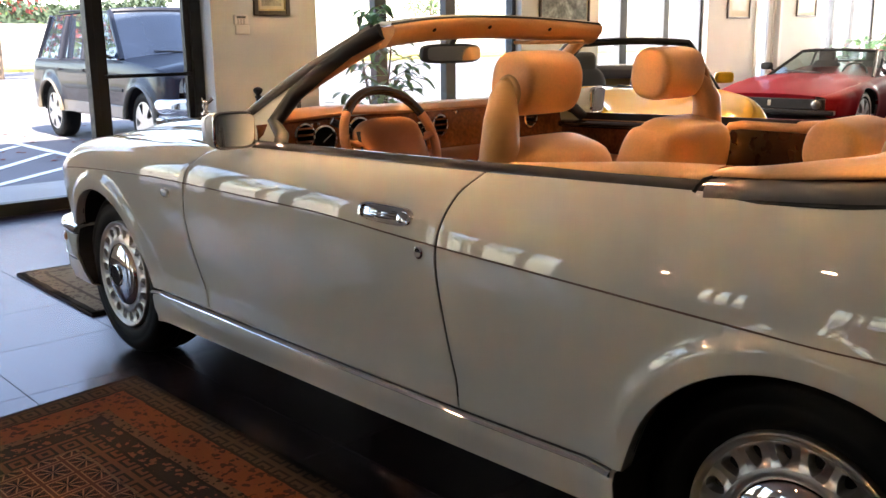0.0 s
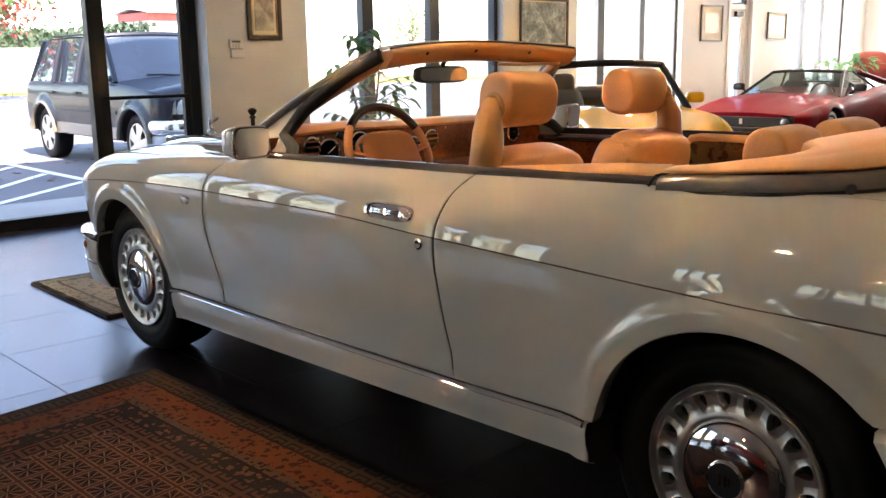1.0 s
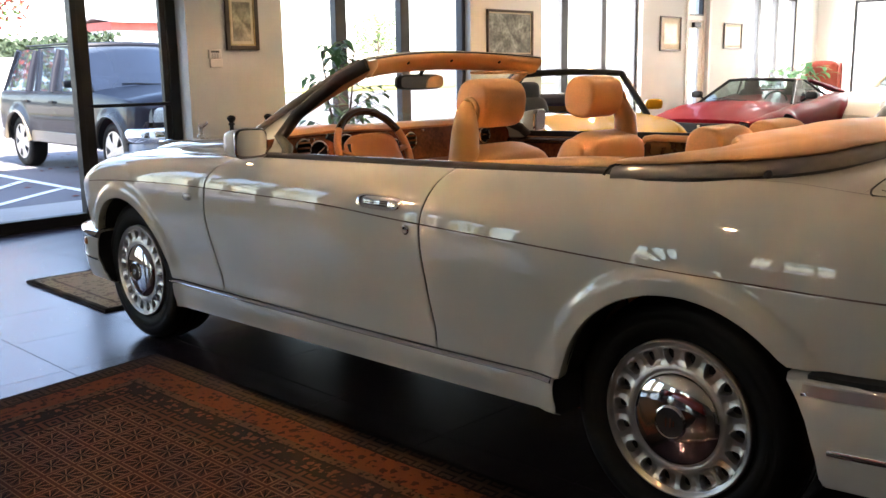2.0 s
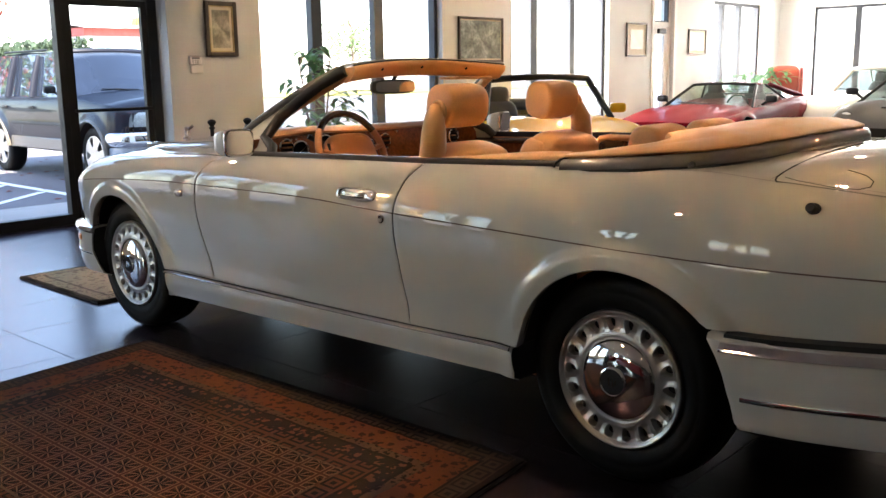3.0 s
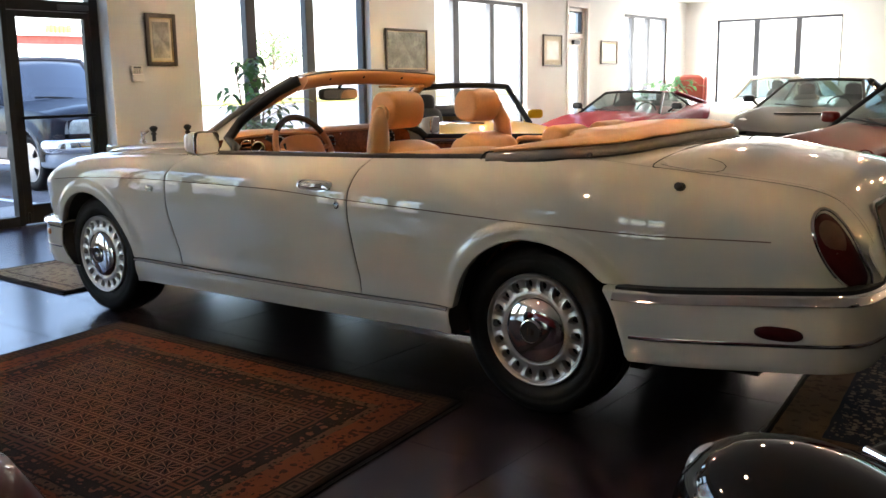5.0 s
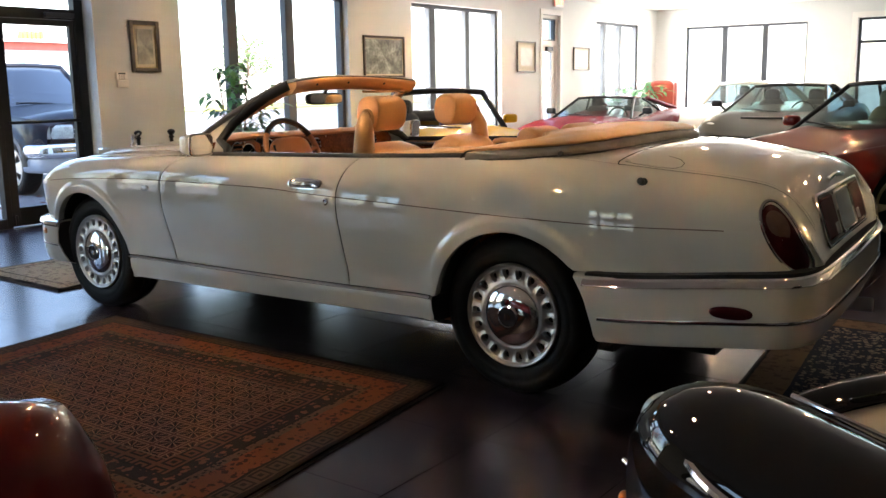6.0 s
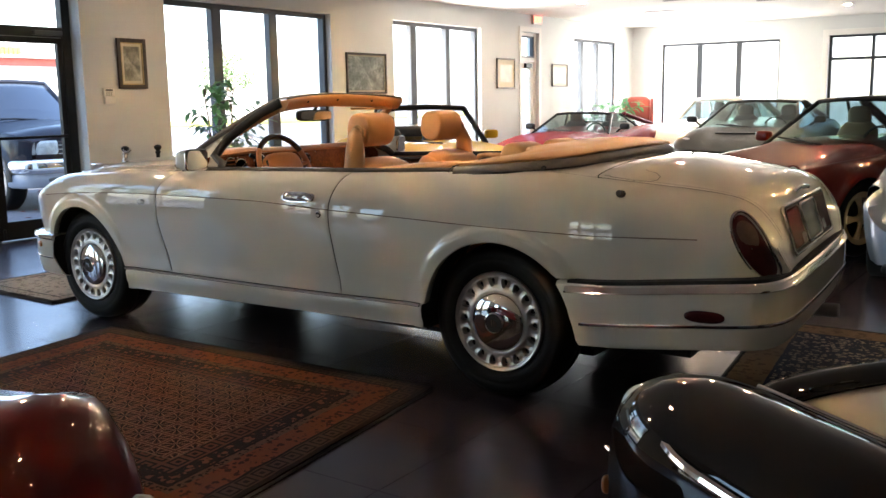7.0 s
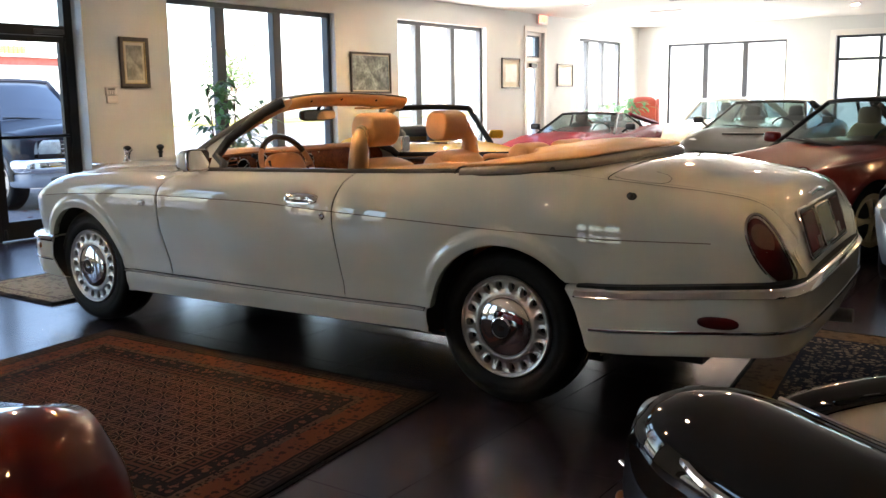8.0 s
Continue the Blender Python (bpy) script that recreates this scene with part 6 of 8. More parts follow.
motor_car("pale metallic blue coupe parked beside the maroon car", park((1.09, 3.3), 96, (-2.0, 0.66)), P_ICE, dict(
    plan=[(-2.05, 0.55), (-1.98, 0.70), (-1.75, 0.82), (-1.2, 0.87), (0, 0.87), (1.2, 0.89), (1.8, 0.84), (2.1, 0.68)],
    top=[(-2.05, 0.40), (-1.95, 0.45), (-1.6, 0.60), (-1.2, 0.70), (-0.6, 0.79), (0.5, 0.86), (1.2, 0.90), (2.1, 0.72)],
    mid=[(-2.05, 0.42), (-1.8, 0.52), (-1.3, 0.69), (-0.8, 0.85), (0, 0.90), (1.2, 0.95), (2.1, 0.75)],
    nose=[(-2.05, 0.22), (-1.8, 0.18), (2.1, 0.2)],
    arches=[(-1.25, 0.32, 0.36), (1.2, 0.33, 0.37)], wheel=(0.32, 0.22), flare=0.02,
    cabin=dict(base_f=-0.75, top_f=0.0, top_r=0.6, base_r=1.6, wb=0.72, wt=0.53, roof=1.28, arch=0.03, glass=M_DGLASS),
    lamps=[(-1.86, 0.63, 0.50, 0.09, 0)], lamp_tilt=45, lamp_rim=P_ICE,
    blocks=[("air_intake", M_RUBBER, (-2.075, -0.66, 0.30), (-1.99, 0.66, 0.40), 0.02), ("lower_lip", M_BLACK, (-2.07, -0.7, 0.16), (-1.95, 0.7, 0.21), 0.015)]))

# ---- black roadster and red vintage car that stand nearest ----
def frame_of(o, ux, uy):
    """A pose whose x runs along (ux, uy) from o and whose y runs to its left."""
    return Matrix.Translation((*o, 0)) @ Matrix.Rotation(math.atan2(uy, ux), 4, "Z")


P_BLK = surf("black_car_paint", (0.008, 0.006, 0.005), 0.5, spec=0.0, var=0.05, scale=3, coat=0.8)
blk = thing("roadster", "black vintage roadster with chrome strips and a cream cowl", "car", Matrix.Translation((1.233, -1.536, 0.209)) @ Matrix.Rotation(math.atan2(-0.60, 0.80), 4, "Z") @ Matrix.Scale(0.847, 4))
MIR = Matrix.Translation((0, 1.93, 0)) @ Matrix.Scale(-1, 4, (0, 1, 0))


def flip_side(b):
    """The same shape on the other side of the roadster."""
    b.v = [tuple(MIR @ Vector(p)) for p in b.v]
    b.f = [q[::-1] for q in b.f]
    return b


for far in (False, True):
    rows = []
    for i in range(44):
        u = 2.2 * (i / 43) ** 1.6
        s = math.sqrt(max(0.0, 1 - ((0.36 - u) / 0.36) ** 2)) if u < 0.36 else 1.0
        s = max(s, 0.03)
        low = -0.02 + 0.10 * math.exp(-((u - 0.86) / 0.34) ** 4)
        prof = [(0.02, low), (-0.02, 0.16), (-0.02, 0.32), (-0.005, 0.44), (0.03, 0.510), (0.08, 0.556), (0.145, 0.589), (0.22, 0.603), (0.31, 0.588), (0.39, 0.557), (0.45, 0.520), (0.475, 0.48), (0.478, 0.42), (0.45, 0.16)]
        lift = 0.05 * sstep(0.3, 2.2, u)
        rows.append([Vector((u - 0.07, 0.16 + (v - 0.16) * s ** 0.8, (0.36 + (z - 0.36) * s ** 0.55 if z > 0.36 else z) + lift * (z > 0.3))) for v, z in prof])
    w = Build().grid(rows)
    (flip_side(w) if far else w).done("front_wing", P_BLK, blk, thick=0.004, smooth=60)
    st = Build().tube([Vector((0.04 + 1.6 * k / 30, 0.125 - 0.135 * sstep(-0.15, 0.5, 1.6 * k / 30), 0.495 - 0.02 * sstep(0, 0.4, 1.6 * k / 30))) for k in range(31)], 0.014, 8)
    (flip_side(st) if far else st).done("wing_strip", M_CHROME, blk, "chrome strip along the wing")
    st = Build().tube([Vector((-0.055 + 0.9 * k / 16, 0.06 - 0.085 * sstep(0, 0.4, 0.9 * k / 16), 0.33 - 0.04 * k / 16)) for k in range(17)], 0.006, 8)
    (flip_side(st) if far else st).done("wing_bead", M_CHROME, blk)
    st = Build().tube([Vector((0.10 + 2.0 * k / 20, 0.480, 0.515 + 0.03 * k / 20)) for k in range(21)], 0.010, 8)
    (flip_side(st) if far else st).done("bonnet_strip", M_CHROME, blk)
    hl = Build().lathe([(0.07, -0.05), (0.07, 0.0), (0.055, 0.02), (0.0, 0.03)], Matrix.Translation((-0.01, 0.15, 0.47)) @ Matrix.Rotation(radians(-75), 4, "Y"), 24, close=False)
    (flip_side(hl) if far else hl).done("headlamp", M_LENS, blk, "small clear headlamp")
    am = Build().pillow((-0.035, 0.055, 0.22), (0.012, 0.02, 0.03), 0.7, 0.7, None, 8, 16)
    (flip_side(am) if far else am).done("indicator", M_AMBER, blk)
    # rear wing and wheels
    rw = Build().pillow((3.35, 0.20, 0.30), (0.52, 0.22, 0.34), 0.7, 0.6, None, 16, 30)
    (flip_side(rw) if far else rw).done("rear_wing", P_BLK, blk, smooth=70)
    for wu in (0.80, 3.35):
        wh = Build().lathe([(0.20, -0.16), (0.31, -0.16), (0.345, -0.13), (0.345, -0.03), (0.31, 0.0), (0.21, 0.0), (0.17, -0.03), (0.0, -0.02)], Matrix.Translation((wu, 0.06, 0.098)) @ Matrix.Rotation(radians(90), 4, "X"), 32, close=False)
        (flip_side(wh) if far else wh).done("wheel", M_TYRE, blk)
P_CR2 = surf("cream_bonnet_paint", (0.62, 0.56, 0.47), 0.5, spec=0.1, var=0.02, scale=3, coat=1.0)
CROSS = ((0.482, 0.455), (0.50, 0.475), (0.54, 0.49), (0.60, 0.50), (0.72, 0.51), (0.965, 0.515), (1.21, 0.51), (1.33, 0.50), (1.39, 0.49), (1.43, 0.475), (1.448, 0.455))


def nose_rows(us, dip):
    return [[Vector((u, v, z + 0.05 * sstep(0.3, 2.2, u) + dip(u))) for v, z in CROSS] for u in us]


bn = nose_rows([0.02, 0.03, 0.05, 0.08, 0.11, 0.14, 0.165, 0.18, 0.195], lambda u: 0.03 * math.sin(math.pi * min(1, max(0, (u - 0.02) / 0.175))) - 0.10 * (1 - sstep(0.015, 0.06, u)))
Build().grid(bn).done("nose_panel", P_BLK, blk, "black nose panel across the front", thick=0.004, smooth=60)
Build().grid(nose_rows([0.19 + 2.03 * i / 15 for i in range(16)], lambda u: -0.012 + 0.012 * sstep(0.19, 0.3, u))).done("bonnet", P_CR2, blk, "cream painted bonnet", thick=0.004, smooth=60)
for v0, hw_ in ((0.555, 0.030), (0.69, 0.085), (1.24, 0.085), (1.375, 0.030)):
    sm_ = Matrix.Translation((0.172, v0, 0.517 - 0.10 * abs(v0 - 0.965) ** 2)) @ Matrix.Rotation(radians(-40), 4, "Y")
    sl = Build().pillow((0, 0, 0), (0.020, hw_, 0.010), 0.5, 0.5, None, 10, 28)
    sl.v = [tuple(sm_ @ Vector(p)) for p in sl.v]
    slot = sl.done("air_slot", M_LINER, blk, "dark air slot", smooth=60)
    Build().tube([sm_ @ Vector((0.021 * math.copysign(abs(math.cos(a)) ** 0.5, math.cos(a)), hw_ * 1.02 * math.copysign(abs(math.sin(a)) ** 0.5, math.sin(a)), 0.004)) for a in [2 * math.pi * k / 36 for k in range(36)]], 0.004, 6, loop=True).done("slot_rim", P_BLK, slot)
Build().grid([[p, Vector((p.x + 0.02, p.y, -0.05))] for p in bn[0]], flip=True).done("radiator_panel", M_GUN, blk, "dark radiator panel", thick=0.004)
# body tub, seats and screen behind the bonnet
tub = []
for u, hw_, zt in ((2.2, 0.49, 0.60), (2.5, 0.52, 0.66), (3.0, 0.53, 0.66), (3.5, 0.47, 0.62), (3.9, 0.34, 0.48), (4.05, 0.20, 0.30)):
    tub.append([Vector((u, 0.965 + s_ * hw_ * k, z)) for s_, k, z in ((-1, 1.0, 0.0), (-1, 1.0, zt * 0.7), (-1, 0.92, zt), (-1, 0.80, zt + 0.03), (0, 0, zt + 0.05), (1, 0.80, zt + 0.03), (1, 0.92, zt), (1, 1.0, zt * 0.7), (1, 1.0, 0.0))])
Build().grid(tub).done("body_tub", P_BLK, blk, thick=0.004, smooth=60)
Build().grid([[Vector((2.18, 0.55, 0.62)), Vector((2.30, 0.57, 0.92))], [Vector((2.12, 0.965, 0.66)), Vector((2.26, 0.965, 0.94))], [Vector((2.18, 1.38, 0.62)), Vector((2.30, 1.36, 0.92))]]).done("windscreen", M_WGLASS, blk)
Build().tube([(2.18, 0.55, 0.62), (2.30, 0.57, 0.92), (2.26, 0.965, 0.94), (2.30, 1.36, 0.92), (2.18, 1.38, 0.62)], 0.012, 8).done("screen_frame", M_CHROME, blk)
for v in (0.74, 1.19):
    Build().pillow((2.95, v, 0.70), (0.10, 0.19, 0.20), 0.6, 0.5, Matrix.Rotation(radians(10), 4, "Y"), 12, 22).done("seat", M_TAN, blk, smooth=60)

P_RD2 = surf("deep_red_car_paint", (0.135, 0.006, 0.005), 0.35, spec=0.15, var=0.05, scale=3, coat=1.0)
red = thing("vintage_car", "deep red vintage car with a rounded wing", "car", frame_of((0.50, -2.42), -0.95, -0.31))
for vo, nm in ((0.0, "rear_wing"), (1.5, "rear_wing")):
    rows = []
    for i in range(34):
        u = 1.9 * (i / 33) ** 1.7
        s = max(0.02, math.sqrt(max(0.0, 1 - ((0.31 - u) / 0.31) ** 2)) if u < 0.31 else 1.0)
        prof = [(-0.30, 0.18), (-0.31, 0.35), (-0.30, 0.52), (-0.25, 0.64), (-0.14, 0.78), (0.0, 0.815), (0.14, 0.78), (0.25, 0.64), (0.30, 0.50), (0.31, 0.35), (0.30, 0.18)]
        rows.append([Vector((u, vo + v * s ** 0.75, 0.30 + (z - 0.30) * s ** 0.40 - 0.083 * sstep(0.02, 0.3, u) * (z > 0.5) if z > 0.3 else z)) for v, z in prof])
    Build().grid(rows).done(nm, P_RD2, red, thick=0.004, smooth=70)
    Build().pillow((3.05, vo + (0.04 if vo == 0 else -0.04), 0.42), (0.62, 0.27, 0.30), 0.7, 0.6, None, 14, 28).done("front_wing", P_RD2, red, smooth=70)
    for wu in (0.62, 3.05):
        wm_ = Matrix.Translation((wu, vo - 0.24 if vo == 0 else vo + 0.24, 0.31)) @ Matrix.Rotation(radians(90 if vo == 0 else -90), 4, "X")
        Build().lathe([(0.18, -0.16), (0.28, -0.16), (0.31, -0.13), (0.31, -0.03), (0.28, 0.0), (0.20, 0.0), (0.0, 0.01)], wm_, 32, close=False).done("wheel", M_TYRE, red)
Build().pillow((1.2, 0.75, 0.40), (1.0, 0.52, 0.24), 0.6, 0.6, None, 14, 32).done("boot", P_RD2, red, smooth=70)
body = []
for u, hw_, zt in ((1.3, 0.50, 0.56), (1.7, 0.58, 0.64), (2.4, 0.58, 0.66), (3.0, 0.42, 0.66), (3.6, 0.26, 0.62), (3.75, 0.22, 0.58)):
    body.append([Vector((u, 0.75 + s_ * hw_ * k, z)) for s_, k, z in ((-1, 1.0, 0.22), (-1, 1.0, zt * 0.8), (-1, 0.85, zt), (0, 0, zt + 0.05), (1, 0.85, zt), (1, 1.0, zt * 0.8), (1, 1.0, 0.22))])
Build().grid(body).done("body_shell", P_RD2, red, thick=0.004, smooth=60)
Build().grid([[p, Vector((p.x - 0.02, p.y, 0.22))] for p in body[-1]], flip=True).done("radiator", M_CHROME, red, thick=0.004)
Build().tube([(-0.06, -0.20, 0.36), (-0.075, 0.10, 0.37), (-0.06, 0.75, 0.37), (-0.075, 1.40, 0.37), (-0.06, 1.70, 0.36)], 0.026, 10, flat=1.3).done("bumper", M_CHROME, red, "chrome rear bumper")
for vv in (0.35, 1.15):
    Build().tube([(-0.06, vv, 0.365), (0.35, vv, 0.36)], 0.018, 8).done("bumper_iron", M_GUN, red)
Build().lathe([(0.035, 0), (0.035, 0.03), (0.02, 0.05), (0, 0.055)], Matrix.Translation((0.005, -0.10, 0.46)) @ Matrix.Rotation(radians(-90), 4, "Y"), 16).done("tail_lamp", M_LENS, red)

# ---- rugs ----
def rug_material(name, hx, hy, bands, field, scale, seed):
    """A woven rug: bands from the edge inwards as (depth, colour, figure colour, figure size), then a lattice field."""
    m, nt, p = mat_base(name)
    n, L = nt.nodes, nt.links.new
    p.inputs["Roughness"].default_value = 0.95
    p.inputs["Specular IOR Level"].default_value = 0.03
    uv = n.new("ShaderNodeUVMap")
    sep = n.new("ShaderNodeSeparateXYZ")
    L(uv.outputs[0], sep.inputs[0])

    def mth(op, a, b=None, c=None):
        q = n.new("ShaderNodeMath")
        q.operation = op
        for k, v in enumerate((a, b, c)):
            if v is None:
                continue
            if isinstance(v, (int, float)):
                q.inputs[k].default_value = v
            else:
                L(v, q.inputs[k])
        return q.outputs[0]

    def mix(f, a, b):
        q = n.new("ShaderNodeMix")
        q.data_type = "RGBA"
        for s, v in (("Factor", f), ("A", a), ("B", b)):
            if isinstance(v, tuple):
                q.inputs[s].default_value = (*v, 1)
            elif isinstance(v, (int, float)):
                q.inputs[s].default_value = v
            else:
                L(v, q.inputs[s])
        return q.outputs["Result"]
    wob = n.new("ShaderNodeTexNoise")
    wob.inputs["Scale"].default_value = 9.0
    L(uv.outputs[0], wob.inputs["Vector"])
    ww = mth("MULTIPLY_ADD", wob.outputs["Fac"], 0.02, -0.01)
    dx = mth("SUBTRACT", hx, mth("ABSOLUTE", sep.outputs["X"]))
    dy = mth("SUBTRACT", hy, mth("ABSOLUTE", sep.outputs["Y"]))
    d = mth("ADD", mth("MINIMUM", dx, dy), ww)
    # field: square cells, each with a hatched star and a dark cross
    cu = mth("SUBTRACT", mth("FRACT", mth("MULTIPLY_ADD", sep.outputs["X"], scale, ww)), 0.5)
    cv = mth("SUBTRACT", mth("FRACT", mth("MULTIPLY_ADD", sep.outputs["Y"], scale, ww)), 0.5)
    au, av = mth("ABSOLUTE", cu), mth("ABSOLUTE", cv)
    big, small = mth("MAXIMUM", au, av), mth("MINIMUM", au, av)
    diag = mth("SUBTRACT", big, small)
    petal = mth("MULTIPLY", mth("MINIMUM", big, mth("SUBTRACT", 0.36, big)), 0.30)
    ray = mth("ABSOLUTE", mth("SUBTRACT", small, mth("MULTIPLY", big, 0.46)))
    fan = mth("LESS_THAN", mth("FRACT", mth("MULTIPLY", mth("ADD", big, mth("MULTIPLY", small, 0.7)), 9.0)), 0.45)
    inside = mth("LESS_THAN", big, 0.40)
    col = mix(mth("MULTIPLY", fan, inside), field[0], field[1])
    col = mix(mth("MULTIPLY", mth("LESS_THAN", ray, 0.022), inside), col, field[2])
    col = mix(mth("LESS_THAN", mth("MINIMUM", small, mth("MULTIPLY", diag, 0.8)), petal), col, field[3])
    col = mix(mth("LESS_THAN", mth("ABSOLUTE", mth("SUBTRACT", big, 0.425)), 0.020), col, field[2])
    for k, (depth, ground, fig, size) in enumerate(reversed(bands)):
        vo = n.new("ShaderNodeTexVoronoi")
        vo.inputs["Scale"].default_value = abs(size)
        vo.inputs["Randomness"].default_value = 0.75
        nz = n.new("ShaderNodeTexNoise")
        nz.inputs["Scale"].default_value, nz.inputs["Detail"].default_value = abs(size) * 2.2, 3
        mp = n.new("ShaderNodeMapping")
        mp.inputs["Location"].default_value = (seed + k * 3.1, k * 1.7, 0)
        L(uv.outputs[0], mp.inputs["Vector"])
        L(mp.outputs[0], vo.inputs["Vector"])
        L(mp.outputs[0], nz.inputs["Vector"])
        if size < 0:
            # a row of small square figures
            sq = mth("MAXIMUM", mth("ABSOLUTE", mth("SUBTRACT", mth("FRACT", mth("MULTIPLY", sep.outputs["X"], -size)), 0.5)), mth("ABSOLUTE", mth("SUBTRACT", mth("FRACT", mth("MULTIPLY", sep.outputs["Y"], -size)), 0.5)))
            f = mth("MAXIMUM", mth("LESS_THAN", mth("ABSOLUTE", mth("SUBTRACT", sq, 0.33)), 0.06), mth("LESS_THAN", sq, 0.12))
            col = mix(mth("LESS_THAN", d, depth), col, mix(f, ground, fig))
            continue
        f = mth("LESS_THAN", mth("ADD", vo.outputs["Distance"], mth("MULTIPLY_ADD", nz.outputs["Fac"], 1.2, -0.6)), 0.39)
        col = mix(mth("LESS_THAN", d, depth), col, mix(f, ground, fig))
    wear = n.new("ShaderNodeTexNoise")
    wear.inputs["Scale"].default_value, wear.inputs["Detail"].default_value = 2.2, 5
    L(uv.outputs[0], wear.inputs["Vector"])
    pile = n.new("ShaderNodeTexNoise")
    pile.inputs["Scale"].default_value, pile.inputs["Detail"].default_value = 260.0, 2
    L(uv.outputs[0], pile.inputs["Vector"])
    col = mix(mth("MULTIPLY", mth("SUBTRACT", wear.outputs["Fac"], 0.45), 0.8), col, field[0])
    vv = n.new("ShaderNodeMix")
    vv.data_type, vv.blend_type = "RGBA", "MULTIPLY"
    vv.inputs["Factor"].default_value = 1.0
    L(col, vv.inputs["A"])
    L(mth("MULTIPLY_ADD", pile.outputs["Fac"], 0.9, 0.55), vv.inputs["B"])
    L(vv.outputs["Result"], p.inputs["Base Color"])
    bp = n.new("ShaderNodeBump")
    bp.inputs["Strength"].default_value, bp.inputs["Distance"].default_value = 0.5, 0.003
    L(pile.outputs["Fac"], bp.inputs["Height"])
    L(bp.outputs["Normal"], p.inputs["Normal"])
    return m


def rug(label, corner, ex, ey, hx, hy, mat, edge_mat, height=0.009):
    """A rug from one corner along ex and ey, with a soft uneven edge and a bound rim."""
    ex, ey = Vector((*ex, 0)).normalized(), Vector((*ey, 0)).normalized()
    o = Vector((*corner, 0))
    th = thing("rug", label, "rug", Matrix.Translation(o))
    nx, ny = 40, 30
    b, uvs = Build(), []
    rows = []
    for i in range(nx + 1):
        row = []
        for j in range(ny + 1):
            a, c = 2 * hx * i / nx, 2 * hy * j / ny
            wv = 0.004 * noise.noise(Vector((a * 3, c * 3, 7 + hx)))
            q = ex * (a + (wv if i in (0, nx) else 0)) + ey * (c + (wv if j in (0, ny) else 0))
            row.append(q + Vector((0, 0, height + 0.002 * noise.noise(Vector((a * 2.2, c * 2.2, 3))))))
            uvs.append((a - hx, c - hy))
        rows.append(row)
    b.grid(rows, flip=True)
    ob = b.done("woven_field", mat, th, smooth=60, thick=height - 0.001)
    lay = ob.data.uv_layers.new(name="UVMap")
    for lp in ob.data.loops:
        lay.data[lp.index].uv = uvs[lp.vertex_index]
    rim = [rows[i][0] for i in range(nx + 1)] + [rows[nx][j] for j in range(1, ny + 1)] + [rows[i][ny] for i in range(nx - 1, -1, -1)] + [rows[0][j] for j in range(ny - 1, 0, -1)]
    Build().tube([Vector((p.x, p.y, height * 0.55)) for p in rim], 0.0085, 6, loop=True, flat=0.75).done("binding", edge_mat, th)
    return th


M_BIND = surf("dark_binding", (0.012, 0.010, 0.009), 0.9, var=0.2, scale=40)
ORG, DRK, BRN, RST = (0.070, 0.020, 0.0095), (0.007, 0.005, 0.0045), (0.034, 0.015, 0.010), (0.060, 0.023, 0.013)
R1 = rug_material("persian_pile", 1.2, 0.88, [(0.020, DRK, DRK, 20), (0.105, (0.028, 0.017, 0.012), DRK, -11.0), (0.118, DRK, DRK, 20), (0.245, ORG, (0.022, 0.008, 0.006), 27), (0.285, (0.046, 0.025, 0.016), DRK, 42), (0.298, DRK, DRK, 20), (0.365, (0.009, 0.006, 0.0055), RST, 25), (0.378, DRK, DRK, 20), (0.465, (0.044, 0.017, 0.010), DRK, -11.0), (0.475, (0.06, 0.034, 0.022), BRN, 20)], ((0.036, 0.0125, 0.008), (0.014, 0.007, 0.005), (0.100, 0.052, 0.033), (0.004, 0.003, 0.003)), 8.8, 1.0)
rug("rust and brown patterned wool rug with a dark bound edge", (-2.735, -0.13), (1, 0.022), (0.122, -0.99), 1.205, 0.88, R1, M_BIND)
NAV = (0.02, 0.022, 0.035)
R2 = rug_material("grey_mat_pile", 0.57, 0.46, [(0.03, DRK, DRK, 20), (0.11, (0.22, 0.20, 0.165), (0.08, 0.072, 0.06), 30), (0.13, (0.06, 0.055, 0.05), (0.06, 0.055, 0.05), 20), (2.0, (0.22, 0.205, 0.178), (0.10, 0.092, 0.080), 19)], ((0.36, 0.33, 0.28), (0.25, 0.225, 0.19), (0.32, 0.29, 0.25), (0.20, 0.18, 0.155)), 13.0, 7.0)
rug("small grey-beige patterned mat by the door", (-3.735, 0.105), (-1, 0.015), (0.02, 1), 0.565, 0.46, R2, M_BIND)
R3 = rug_material("navy_floral_pile", 0.92, 0.98, [(0.02, DRK, DRK, 20), (0.20, (0.16, 0.10, 0.06), (0.10, 0.06, 0.038), 18), (0.215, NAV, NAV, 20), (2.0, NAV, (0.20, 0.165, 0.135), 30)], (NAV, NAV, NAV, NAV), 4.6, 9.0)
rug("navy and beige floral wool rug beside the rear bumper", (0.845, 0.20), (1, -0.02), (-0.115, 1), 0.92, 0.98, R3, M_BIND)

# ---- on the window wall ----
M_PICD = surf("dark_picture_frame", (0.05, 0.035, 0.022), 0.35, var=0.3, scale=18)
M_MAT = surf("picture_mount", (0.62, 0.55, 0.42), 0.8, var=0.05, scale=10)
M_ART1 = surf("faded_print", (0.30, 0.28, 0.22), 0.5, var=0.5, scale=9, fine=0.3, fscale=30)
M_ART2 = surf("grey_green_print", (0.17, 0.19, 0.17), 0.35, var=0.6, scale=7, fine=0.45, fscale=26)
M_ART3 = surf("pale_print", (0.60, 0.57, 0.50), 0.4, var=0.12, scale=5, fine=0.1)
M_GILT = surf("gilt_inner_frame", (0.45, 0.35, 0.18), 0.35, metal=0.6, var=0.2, scale=20)


